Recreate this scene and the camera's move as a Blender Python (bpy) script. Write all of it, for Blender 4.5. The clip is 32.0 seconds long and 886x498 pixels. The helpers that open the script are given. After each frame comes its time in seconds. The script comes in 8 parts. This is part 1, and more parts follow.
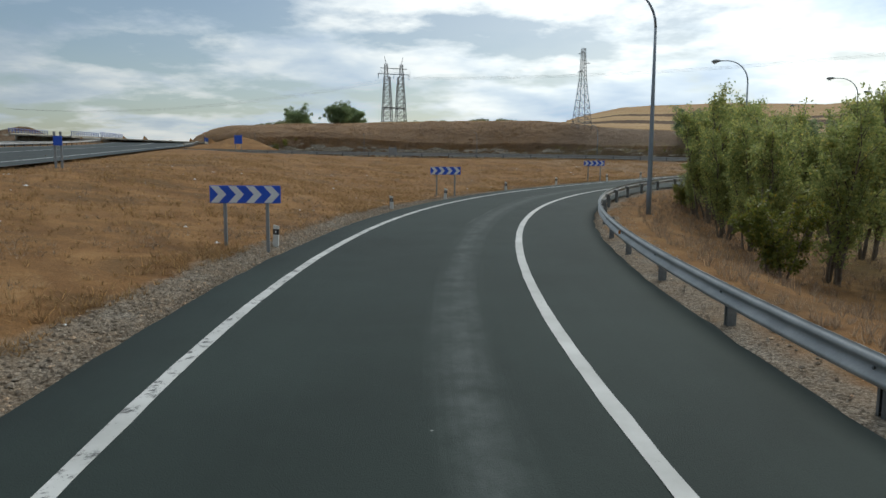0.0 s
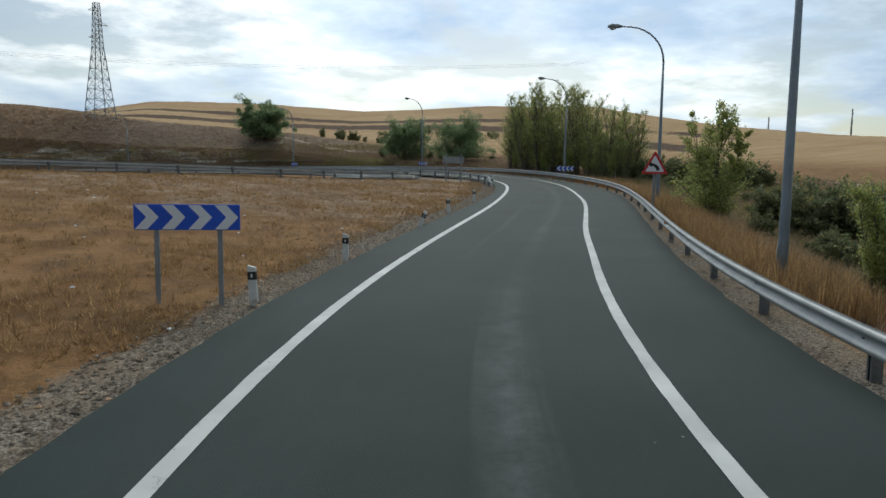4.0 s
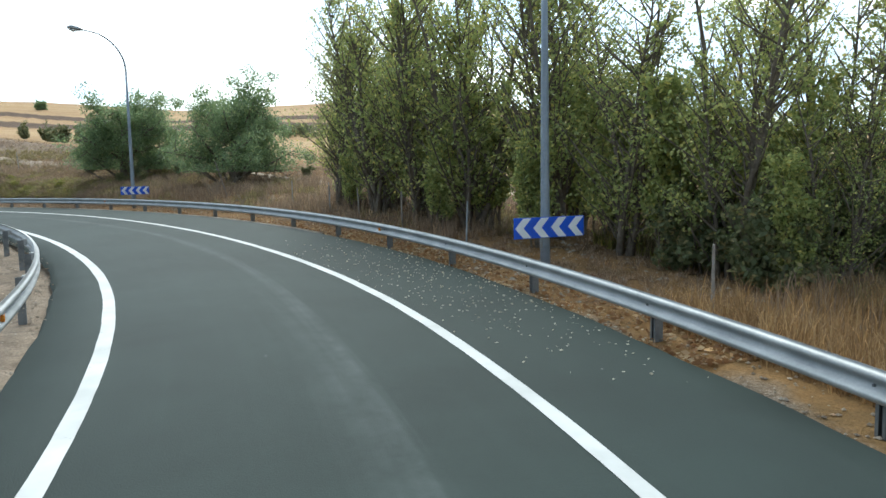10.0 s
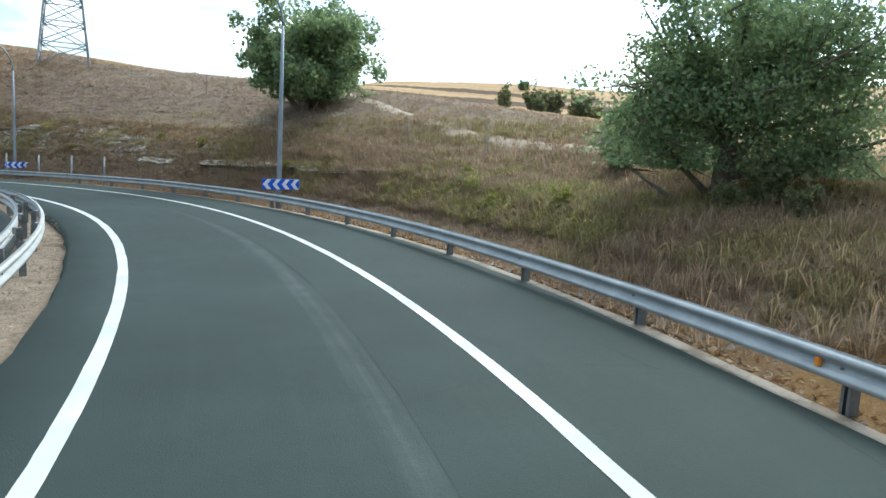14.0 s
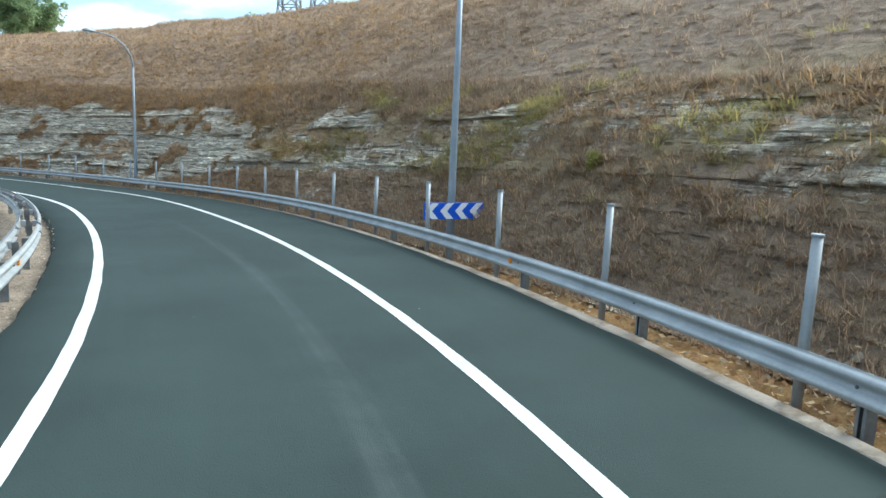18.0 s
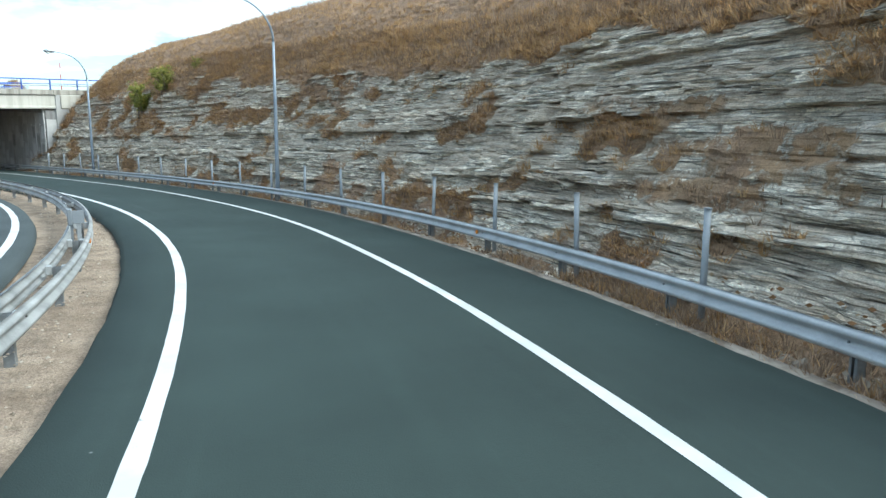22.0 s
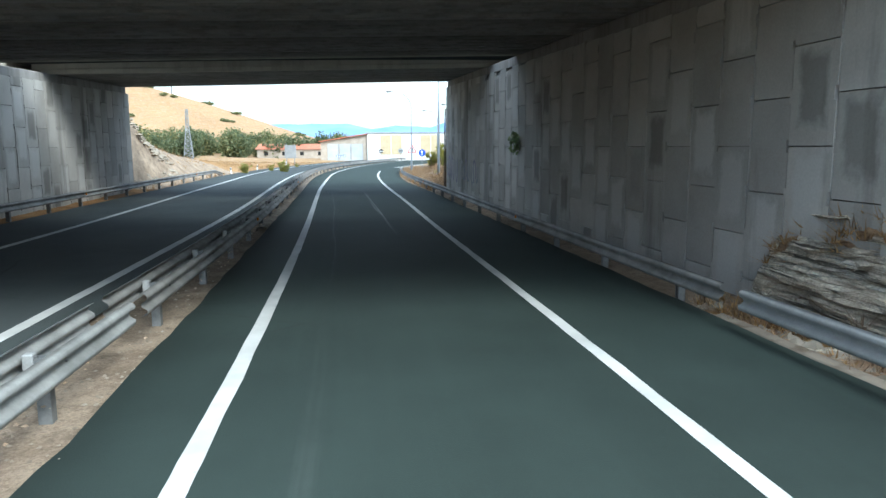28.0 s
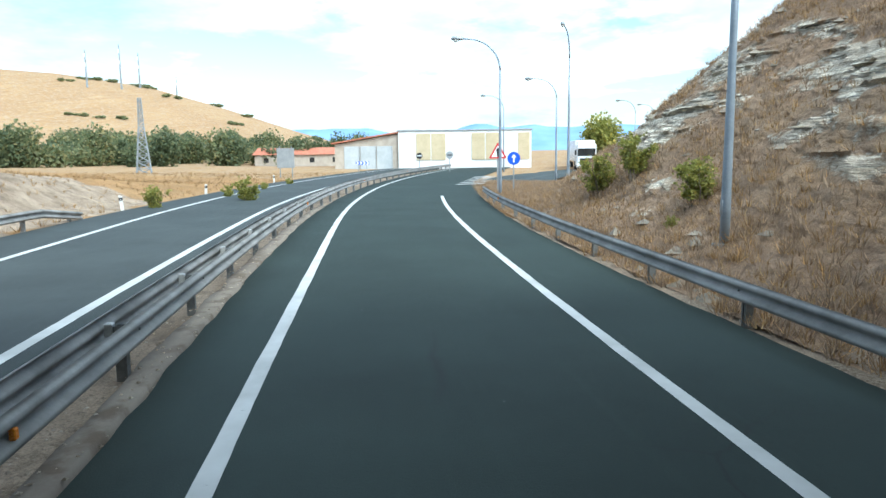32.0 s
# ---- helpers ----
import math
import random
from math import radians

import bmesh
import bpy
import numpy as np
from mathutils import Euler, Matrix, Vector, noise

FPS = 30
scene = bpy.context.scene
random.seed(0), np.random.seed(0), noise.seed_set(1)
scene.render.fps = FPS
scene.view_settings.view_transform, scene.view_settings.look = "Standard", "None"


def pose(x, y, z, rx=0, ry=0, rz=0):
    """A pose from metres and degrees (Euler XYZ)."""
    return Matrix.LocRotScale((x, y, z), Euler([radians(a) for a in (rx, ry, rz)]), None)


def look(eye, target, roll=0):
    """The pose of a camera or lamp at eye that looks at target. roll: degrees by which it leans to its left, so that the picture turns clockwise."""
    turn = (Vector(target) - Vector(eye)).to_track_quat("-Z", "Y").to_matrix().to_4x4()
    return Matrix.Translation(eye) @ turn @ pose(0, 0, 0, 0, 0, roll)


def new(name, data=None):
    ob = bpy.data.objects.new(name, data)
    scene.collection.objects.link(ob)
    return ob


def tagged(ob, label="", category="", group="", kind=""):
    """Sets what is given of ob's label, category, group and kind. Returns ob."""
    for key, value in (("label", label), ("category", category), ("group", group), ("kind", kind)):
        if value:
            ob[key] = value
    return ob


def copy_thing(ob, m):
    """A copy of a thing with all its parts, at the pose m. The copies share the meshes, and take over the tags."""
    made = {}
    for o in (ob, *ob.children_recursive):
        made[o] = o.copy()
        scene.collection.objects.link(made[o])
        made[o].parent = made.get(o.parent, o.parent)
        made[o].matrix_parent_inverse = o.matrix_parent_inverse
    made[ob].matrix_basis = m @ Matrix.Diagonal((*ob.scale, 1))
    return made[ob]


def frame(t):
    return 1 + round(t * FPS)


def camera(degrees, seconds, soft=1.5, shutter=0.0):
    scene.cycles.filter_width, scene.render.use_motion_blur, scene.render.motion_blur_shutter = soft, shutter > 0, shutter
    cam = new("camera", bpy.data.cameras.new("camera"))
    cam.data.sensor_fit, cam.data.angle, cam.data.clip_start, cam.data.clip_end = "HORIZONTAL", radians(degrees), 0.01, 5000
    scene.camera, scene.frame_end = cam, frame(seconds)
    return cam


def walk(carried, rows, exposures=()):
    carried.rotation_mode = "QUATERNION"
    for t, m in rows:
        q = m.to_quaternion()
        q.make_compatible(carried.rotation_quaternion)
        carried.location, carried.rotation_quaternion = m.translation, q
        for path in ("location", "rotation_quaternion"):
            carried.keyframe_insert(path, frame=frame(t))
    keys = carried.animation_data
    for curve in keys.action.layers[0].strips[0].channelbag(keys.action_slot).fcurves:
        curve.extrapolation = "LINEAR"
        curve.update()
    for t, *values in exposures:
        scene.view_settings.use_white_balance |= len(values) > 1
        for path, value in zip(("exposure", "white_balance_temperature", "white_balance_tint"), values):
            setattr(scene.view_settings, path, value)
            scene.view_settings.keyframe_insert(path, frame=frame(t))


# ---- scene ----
cam = camera(64.9, 32.0)
PATH = [
    (0, (1.902, -1.948, 0.386), (1.873, 3.018, -0.197), 0.27),
    (0.5, (1.396, 4.592, 0.572), (1.696, 9.550, -0.001), -0.14),
    (1, (1.394, 11.023, 0.752), (2.051, 15.946, 0.169), -0.21),
    (1.5, (1.884, 17.278, 0.912), (2.904, 22.138, 0.327), 0.25),
    (2, (2.847, 23.276, 1.043), (4.256, 28.035, 0.439), 0.23),
    (2.5, (4.178, 28.903, 1.150), (5.995, 33.519, 0.525), 0.66),
    (3, (5.872, 34.068, 1.252), (8.097, 38.505, 0.646), 0.96),
    (3.5, (7.902, 38.729, 1.368), (10.517, 42.953, 0.799), 0.98),
    (4, (10.225, 42.883, 1.500), (13.201, 46.866, 0.969), 0.73),
    (4.5, (12.791, 46.576, 1.633), (16.093, 50.295, 1.116), 0.31),
    (5, (15.560, 49.897, 1.750), (19.145, 53.339, 1.201), -0.10),
    (5.5, (18.511, 52.980, 1.861), (22.332, 56.160, 1.331), -0.28),
    (6, (21.599, 55.871, 1.976), (25.592, 58.834, 1.447), -0.45),
    (6.5, (24.744, 58.650, 2.106), (28.823, 61.497, 1.596), -0.98),
    (7, (27.875, 61.389, 2.249), (31.991, 64.185, 1.755), -0.87),
    (7.5, (30.887, 64.140, 2.410), (35.031, 66.897, 1.937), -0.87),
    (8, (33.853, 66.915, 2.572), (37.987, 69.681, 2.070), -1.04),
    (8.5, (36.818, 69.792, 2.731), (40.913, 72.620, 2.244), -0.92),
    (9, (39.761, 72.832, 2.887), (43.773, 75.769, 2.356), -1.14),
    (9.5, (42.613, 76.029, 3.049), (46.476, 79.161, 2.527), -1.26),
    (10, (45.321, 79.461, 3.213), (48.999, 82.811, 2.710), -1.01),
    (10.5, (47.762, 83.153, 3.382), (51.219, 86.733, 2.891), -0.91),
    (11, (49.841, 86.887, 3.548), (53.034, 90.702, 3.047), -0.44),
    (11.5, (51.536, 90.583, 3.695), (54.431, 94.626, 3.174), 0.10),
    (12, (52.907, 94.310, 3.812), (55.478, 98.561, 3.243), 0.65),
    (12.5, (53.976, 98.232, 3.901), (56.180, 102.680, 3.303), 1.45),
    (13, (54.739, 102.456, 3.971), (56.585, 107.062, 3.362), 2.20),
    (13.5, (55.183, 106.938, 4.026), (56.657, 111.669, 3.360), 3.14),
    (14, (55.355, 111.528, 4.080), (56.441, 116.368, 3.452), 3.27),
    (14.5, (55.246, 116.189, 4.125), (55.938, 121.100, 3.485), 2.92),
    (15, (54.827, 120.894, 4.155), (55.118, 125.840, 3.482), 2.71),
    (15.5, (54.072, 125.612, 4.162), (53.961, 130.561, 3.455), 2.70),
    (16, (52.951, 130.311, 4.145), (52.441, 135.231, 3.414), 2.67),
    (16.5, (51.434, 134.950, 4.109), (50.530, 139.812, 3.372), 2.41),
    (17, (49.488, 139.487, 4.061), (48.195, 144.261, 3.333), 1.96),
    (17.5, (47.080, 143.873, 4.002), (45.410, 148.523, 3.237), 2.06),
    (18, (44.330, 147.984, 3.934), (42.280, 152.477, 3.156), 2.40),
    (18.5, (41.282, 151.762, 3.852), (38.858, 156.060, 3.047), 2.43),
    (19, (37.906, 155.231, 3.753), (35.113, 159.301, 2.957), 1.81),
    (19.5, (34.212, 158.412, 3.618), (31.093, 162.230, 2.783), 1.03),
    (20, (30.230, 161.367, 3.460), (26.830, 164.931, 2.603), 0.94),
    (20.5, (26.009, 164.203, 3.300), (22.378, 167.543, 2.488), 1.23),
    (21, (21.551, 166.884, 3.142), (17.717, 169.991, 2.332), 1.49),
    (21.5, (16.858, 169.282, 2.984), (12.840, 172.140, 2.155), 1.00),
    (22, (12.040, 171.326, 2.830), (7.835, 173.908, 2.022), 0.39),
    (22.5, (7.131, 173.027, 2.686), (2.742, 175.287, 1.895), -0.50),
    (23, (2.108, 174.364, 2.562), (-2.443, 176.280, 1.774), -1.25),
    (23.5, (-3.037, 175.314, 2.470), (-7.727, 176.866, 1.699), -1.39),
    (24, (-8.297, 175.867, 2.409), (-13.097, 177.053, 1.665), -1.39),
    (24.5, (-13.636, 175.998, 2.366), (-18.514, 176.806, 1.624), -0.85),
    (25, (-18.991, 175.736, 2.324), (-23.914, 176.173, 1.569), -0.85),
    (25.5, (-24.290, 175.124, 2.277), (-29.233, 175.199, 1.526), -0.90),
    (26, (-29.507, 174.189, 2.223), (-34.447, 173.964, 1.488), -0.44),
    (26.5, (-34.629, 173.049, 2.160), (-39.555, 172.617, 1.414), -0.31),
    (27, (-39.623, 171.818, 2.095), (-44.531, 171.240, 1.339), -0.25),
    (27.5, (-44.504, 170.546, 2.032), (-49.401, 169.867, 1.285), -0.17),
    (28, (-49.314, 169.241, 1.977), (-54.205, 168.500, 1.251), -0.08),
    (28.5, (-54.091, 167.894, 1.928), (-58.978, 167.120, 1.209), -0.08),
    (29, (-58.850, 166.504, 1.888), (-63.727, 165.706, 1.132), -0.35),
    (29.5, (-63.555, 165.097, 1.872), (-68.426, 164.240, 1.143), -1.16),
    (30, (-68.183, 163.674, 1.872), (-73.051, 162.787, 1.148), -1.05),
    (30.5, (-72.711, 162.258, 1.857), (-77.575, 161.369, 1.111), -1.39),
    (31, (-77.379, 160.771, 1.832), (-82.248, 159.880, 1.121), -1.68),
    (31.5, (-82.148, 159.253, 1.810), (-87.018, 158.363, 1.104), -1.35),
    (32, (-86.935, 157.720, 1.793), (-91.806, 156.831, 1.095), -0.71),
]
EXPOSURE = [(0.0, -0.7), (5.0, -0.82), (7.0, -0.78), (8.0, -0.5), (9.0, -0.08), (10.0, 0.38), (11.5, 0.55), (13.0, 0.56), (15.0, 0.68), (17.0, 0.92), (20.0, 0.98), (24.0, 0.96), (26.0, 1.0), (28.0, 1.2), (29.0, 1.75), (29.5, 2.15), (30.0, 2.4), (30.6, 1.8), (31.0, 1.3), (31.4, 1.02), (32.0, 0.95)]
TINT = {28.0: 1.0, 29.0: 6.5, 29.5: 8.0, 30.0: 7.5, 30.6: 4.0, 31.0: 0.5}
walk(cam, [(t, look(eye, target, roll)) for t, eye, target, roll in PATH], exposures=[(t, e, 6470.0 - 40.0 * min(t, 18.0), TINT.get(t, 4.5 - 0.30 * min(t, 18.0))) for t, e in EXPOSURE])

# ---- sky and sun ----
SUN_AZ, SUN_EL = radians(-38.0), radians(42.0)  # azimuth from +y, to the left
world = bpy.data.worlds.new("overcast_sky")
scene.world = world
world.use_nodes = True


def build_sky(nt):
    nt.nodes.clear()
    N = nt.nodes.new

    def math_node(op, a, b=None):
        m = N("ShaderNodeMath")
        m.operation = op
        for k, v in enumerate((a, b)):
            if v is None:
                continue
            if isinstance(v, (int, float)):
                m.inputs[k].default_value = v
            else:
                nt.links.new(v, m.inputs[k])
        return m.outputs[0]

    out, bg = N("ShaderNodeOutputWorld"), N("ShaderNodeBackground")
    tc = N("ShaderNodeTexCoord")
    sep = N("ShaderNodeSeparateXYZ")
    nt.links.new(tc.outputs["Generated"], sep.inputs[0])
    zc = math_node("MAXIMUM", sep.outputs["Z"], 0.0)
    zz = math_node("ADD", zc, 0.16)
    comb = N("ShaderNodeCombineXYZ")
    nt.links.new(math_node("DIVIDE", sep.outputs["X"], zz), comb.inputs[0])
    nt.links.new(math_node("DIVIDE", sep.outputs["Y"], zz), comb.inputs[1])
    sky = N("ShaderNodeTexSky")
    sky.sky_type, sky.sun_disc = "NISHITA", False
    sky.sun_elevation, sky.sun_rotation = SUN_EL, -SUN_AZ
    sky.air_density, sky.dust_density = 1.0, 1.4
    skyscale = N("ShaderNodeVectorMath")
    skyscale.operation = "SCALE"
    nt.links.new(sky.outputs[0], skyscale.inputs[0])
    skyscale.inputs["Scale"].default_value = 0.14

    def cloud_noise(scale, detail, rough, offset):
        mp = N("ShaderNodeMapping")
        mp.inputs["Location"].default_value = offset
        nt.links.new(comb.outputs[0], mp.inputs[0])
        no = N("ShaderNodeTexNoise")
        no.inputs["Scale"].default_value, no.inputs["Detail"].default_value, no.inputs["Roughness"].default_value = scale, detail, rough
        nt.links.new(mp.outputs[0], no.inputs[0])
        return no.outputs[0]

    def ramp(fac, stops):
        r = N("ShaderNodeValToRGB")
        while len(r.color_ramp.elements) < len(stops):
            r.color_ramp.elements.new(0.5)
        for e, (p, c) in zip(r.color_ramp.elements, stops):
            e.position, e.color = p, (*c, 1) if len(c) == 3 else c
        nt.links.new(fac, r.inputs[0])
        return r.outputs[0]

    cover = ramp(cloud_noise(0.95, 9, 0.58, (3.1, 7.4, 0.0)), [(0.44, (0, 0, 0)), (0.52, (1, 1, 1))])
    tone = ramp(cloud_noise(0.75, 8, 0.60, (11.0, 2.0, 0.0)), [(0.35, (0.56, 0.71, 0.95)), (0.475, (0.90, 1.01, 1.15)), (0.57, (1.34, 1.36, 1.38))])
    # thin cloud glows towards the hidden sun
    dirn = N("ShaderNodeVectorMath")
    dirn.operation = "DOT_PRODUCT"
    nt.links.new(tc.outputs["Generated"], dirn.inputs[0])
    dirn.inputs[1].default_value = (-math.sin(SUN_AZ) * math.cos(SUN_EL), math.cos(SUN_AZ) * math.cos(SUN_EL), math.sin(SUN_EL))
    near = math_node("POWER", math_node("MAXIMUM", dirn.outputs["Value"], 0.0), 2.0)
    gain = math_node("ADD", math_node("MULTIPLY", near, 1.32), 0.71)
    bright = N("ShaderNodeVectorMath")
    bright.operation = "SCALE"
    nt.links.new(tone, bright.inputs[0])
    nt.links.new(gain, bright.inputs["Scale"])
    mix = N("ShaderNodeMix")
    mix.data_type = "RGBA"
    nt.links.new(math_node("ADD", math_node("MULTIPLY", cover, 0.80), math_node("MULTIPLY", near, 0.20)), mix.inputs[0])
    nt.links.new(skyscale.outputs[0], mix.inputs["A"])
    nt.links.new(bright.outputs[0], mix.inputs["B"])
    nt.links.new(mix.outputs["Result"], bg.inputs[0])
    bg.inputs[1].default_value = 1.0
    nt.links.new(bg.outputs[0], out.inputs[0])


build_sky(world.node_tree)
sun = new("sun", bpy.data.lights.new("sun", "SUN"))
sun.data.energy, sun.data.angle, sun.data.color = 1.95, radians(22.0), (1.0, 0.95, 0.88)
sun.matrix_basis = look((-math.sin(SUN_AZ) * math.cos(SUN_EL) * 50, math.cos(SUN_AZ) * math.cos(SUN_EL) * 50, 50 * math.sin(SUN_EL)), (0, 0, 0))

# ---- material helpers ----


class Nodes:
    """Short hand for a node material."""

    def __init__(self, name, rough=0.8, metal=0.0, spec=0.4):
        self.mat = bpy.data.materials.new(name)
        self.mat.use_nodes = True
        self.nt = self.mat.node_tree
        self.bsdf = self.nt.nodes["Principled BSDF"]
        self.bsdf.inputs["Roughness"].default_value = rough
        self.bsdf.inputs["Metallic"].default_value = metal
        self.bsdf.inputs["Specular IOR Level"].default_value = spec

    def put(self, sock, v):
        if isinstance(v, bpy.types.NodeSocket):
            self.nt.links.new(v, sock)
        elif isinstance(v, tuple) and len(v) == 3 and sock.type == "RGBA":
            sock.default_value = (*v, 1)
        else:
            sock.default_value = v

    def coords(self, kind="Object", scale=(1, 1, 1)):
        tc = self.nt.nodes.new("ShaderNodeTexCoord")
        mp = self.nt.nodes.new("ShaderNodeMapping")
        mp.inputs["Scale"].default_value = scale
        self.nt.links.new(tc.outputs[kind], mp.inputs[0])
        return mp.outputs[0]

    def place(self, scale=(1, 1, 1)):
        g = self.nt.nodes.new("ShaderNodeNewGeometry")
        mp = self.nt.nodes.new("ShaderNodeMapping")
        mp.inputs["Scale"].default_value = scale
        self.nt.links.new(g.outputs["Position"], mp.inputs[0])
        return mp.outputs[0]

    def noise(self, vec, scale, detail=4.0, rough=0.55, distort=0.0):
        n = self.nt.nodes.new("ShaderNodeTexNoise")
        self.put(n.inputs["Vector"], vec)
        n.inputs["Scale"].default_value, n.inputs["Detail"].default_value = scale, detail
        n.inputs["Roughness"].default_value, n.inputs["Distortion"].default_value = rough, distort
        return n.outputs[0]

    def voronoi(self, vec, scale, feature="F1", out="Distance"):
        n = self.nt.nodes.new("ShaderNodeTexVoronoi")
        n.feature = feature
        self.put(n.inputs["Vector"], vec)
        n.inputs["Scale"].default_value = scale
        return n.outputs[out]

    def ramp(self, fac, *stops):
        r = self.nt.nodes.new("ShaderNodeValToRGB")
        while len(r.color_ramp.elements) < len(stops):
            r.color_ramp.elements.new(0.5)
        for e, (p, c) in zip(r.color_ramp.elements, stops):
            e.position = p
            e.color = (c, c, c, 1) if isinstance(c, (int, float)) else (*c, 1)
        self.put(r.inputs[0], fac)
        return r.outputs[0]

    def mix(self, fac, a, b, blend="MIX"):
        m = self.nt.nodes.new("ShaderNodeMix")
        m.data_type, m.blend_type = "RGBA", blend
        self.put(m.inputs[0], fac)
        self.put(m.inputs["A"], a)
        self.put(m.inputs["B"], b)
        return m.outputs["Result"]

    def math(self, op, a, b=0.0):
        m = self.nt.nodes.new("ShaderNodeMath")
        m.operation = op
        self.put(m.inputs[0], a)
        self.put(m.inputs[1], b)
        return m.outputs[0]

    def attr(self, name, out="Fac"):
        a = self.nt.nodes.new("ShaderNodeAttribute")
        a.attribute_name = name
        return a.outputs[out]

    def random(self):
        return self.nt.nodes.new("ShaderNodeObjectInfo").outputs["Random"]

    def island(self):
        return self.nt.nodes.new("ShaderNodeNewGeometry").outputs["Random Per Island"]

    def split(self, vec):
        s = self.nt.nodes.new("ShaderNodeSeparateXYZ")
        self.put(s.inputs[0], vec)
        return s.outputs

    def bump(self, height, strength=0.4, dist=0.02):
        b = self.nt.nodes.new("ShaderNodeBump")
        b.inputs["Strength"].default_value, b.inputs["Distance"].default_value = strength, dist
        self.put(b.inputs["Height"], height)
        self.nt.links.new(b.outputs[0], self.bsdf.inputs["Normal"])

    def done(self, colour, rough=None):
        self.put(self.bsdf.inputs["Base Color"], colour)
        if rough is not None:
            self.put(self.bsdf.inputs["Roughness"], rough)
        return self.mat


def plain(name, a, b, scale=3.0, rough=0.7, metal=0.0, bump=0.2, fine=60.0, spec=0.4, dist=0.004):
    """A surface of two close colours in patches, with fine grain."""
    n = Nodes(name, rough, metal, spec)
    v = n.coords("Object")
    big, small = n.noise(v, scale, 5, 0.6), n.noise(v, fine, 3, 0.6)
    c = n.mix(n.ramp(big, (0.35, 0.0), (0.65, 1.0)), a, b)
    c = n.mix(0.35, c, n.ramp(small, (0.3, 0.55), (0.7, 1.0)), "MULTIPLY")
    if bump:
        n.bump(n.math("ADD", big, n.math("MULTIPLY", small, 0.4)), bump, dist)
    return n.done(c, n.ramp(small, (0.2, max(rough - 0.12, 0.05)), (0.8, min(rough + 0.1, 1.0))))


# ---- geometry helpers ----


class Geo:
    """Collects vertices and faces, and makes one mesh of them."""

    def __init__(self):
        self.v, self.f = [], []

    def add(self, verts, faces):
        o = len(self.v)
        self.v += [tuple(p) for p in verts]
        self.f += [tuple(i + o for i in q) for q in faces]
        return self

    def box(self, c, s, m=None):
        x, y, z = (k / 2 for k in s)
        vs = [Vector((c[0] + a * x, c[1] + b * y, c[2] + d * z)) for a in (-1, 1) for b in (-1, 1) for d in (-1, 1)]
        if m is not None:
            vs = [m @ p for p in vs]
        return self.add(vs, [(0, 1, 3, 2), (4, 6, 7, 5), (0, 4, 5, 1), (2, 3, 7, 6), (0, 2, 6, 4), (1, 5, 7, 3)])

    def soft_box(self, c, s, r=0.01, m=None):
        bm = bmesh.new()
        bmesh.ops.create_cube(bm, size=1)
        for p in bm.verts:
            p.co = Vector((c[0] + p.co.x * s[0], c[1] + p.co.y * s[1], c[2] + p.co.z * s[2]))
        bmesh.ops.bevel(bm, geom=bm.edges[:], offset=r, segments=1, affect="EDGES")
        bm.verts.index_update()
        vs = [(m @ p.co) if m is not None else p.co.copy() for p in bm.verts]
        self.add(vs, [[p.index for p in q.verts] for q in bm.faces])
        bm.free()
        return self

    def tube(self, pts, radii, n=8, cap=True):
        pts = [Vector(p) for p in pts]
        rings, o = [], len(self.v)
        for i, p in enumerate(pts):
            d = (pts[min(i + 1, len(pts) - 1)] - pts[max(i - 1, 0)]).normalized()
            a = d.cross(Vector((0.3, 0.9, 0.1)) if abs(d.z) > 0.9 else Vector((0, 0, 1))).normalized()
            b = d.cross(a)
            r = radii[i] if isinstance(radii, (list, tuple)) else radii
            rings += [tuple(p + r * (math.cos(2 * math.pi * k / n) * a + math.sin(2 * math.pi * k / n) * b)) for k in range(n)]
        self.v += rings
        for i in range(len(pts) - 1):
            for k in range(n):
                q = (k + 1) % n
                self.f.append((o + i * n + k, o + i * n + q, o + (i + 1) * n + q, o + (i + 1) * n + k))
        if cap:
            self.f.append(tuple(o + k for k in reversed(range(n))))
            self.f.append(tuple(o + (len(pts) - 1) * n + k for k in range(n)))
        return self

    def prism(self, outline, y0, y1, m=None):
        """An outline in x, z pushed from y0 to y1."""
        n = len(outline)
        vs = [Vector((x, y0, z)) for x, z in outline] + [Vector((x, y1, z)) for x, z in outline]
        if m is not None:
            vs = [m @ p for p in vs]
        fs = [tuple(range(n)), tuple(reversed(range(n, 2 * n)))]
        fs += [(k, k + n, (k + 1) % n + n, (k + 1) % n) for k in range(n)]
        return self.add(vs, fs)

    def mesh(self, name, mat, smooth=False):
        me = bpy.data.meshes.new(name)
        me.from_pydata(self.v, [], self.f)
        for m in mat if isinstance(mat, (list, tuple)) else (mat,):
            me.materials.append(m)
        if smooth:
            me.shade_smooth()
        me.update()
        return me


def array_mesh(name, verts, quads, mat, smooth=False):
    me = bpy.data.meshes.new(name)
    me.from_pydata(np.asarray(verts).tolist(), [], np.asarray(quads).tolist())
    me.materials.append(mat)
    if smooth:
        me.shade_smooth()
    me.update()
    return me


ORIGIN = Matrix.Identity(4)
PLACED = {}


def thing(name, m=ORIGIN, label="", category="", group="", kind="", data=None):
    """A top-level thing: an empty at its base, or a mesh."""
    ob = new(name, data)
    ob.matrix_basis = m
    PLACED[ob] = m.copy()
    return tagged(ob, label, category, group, kind)


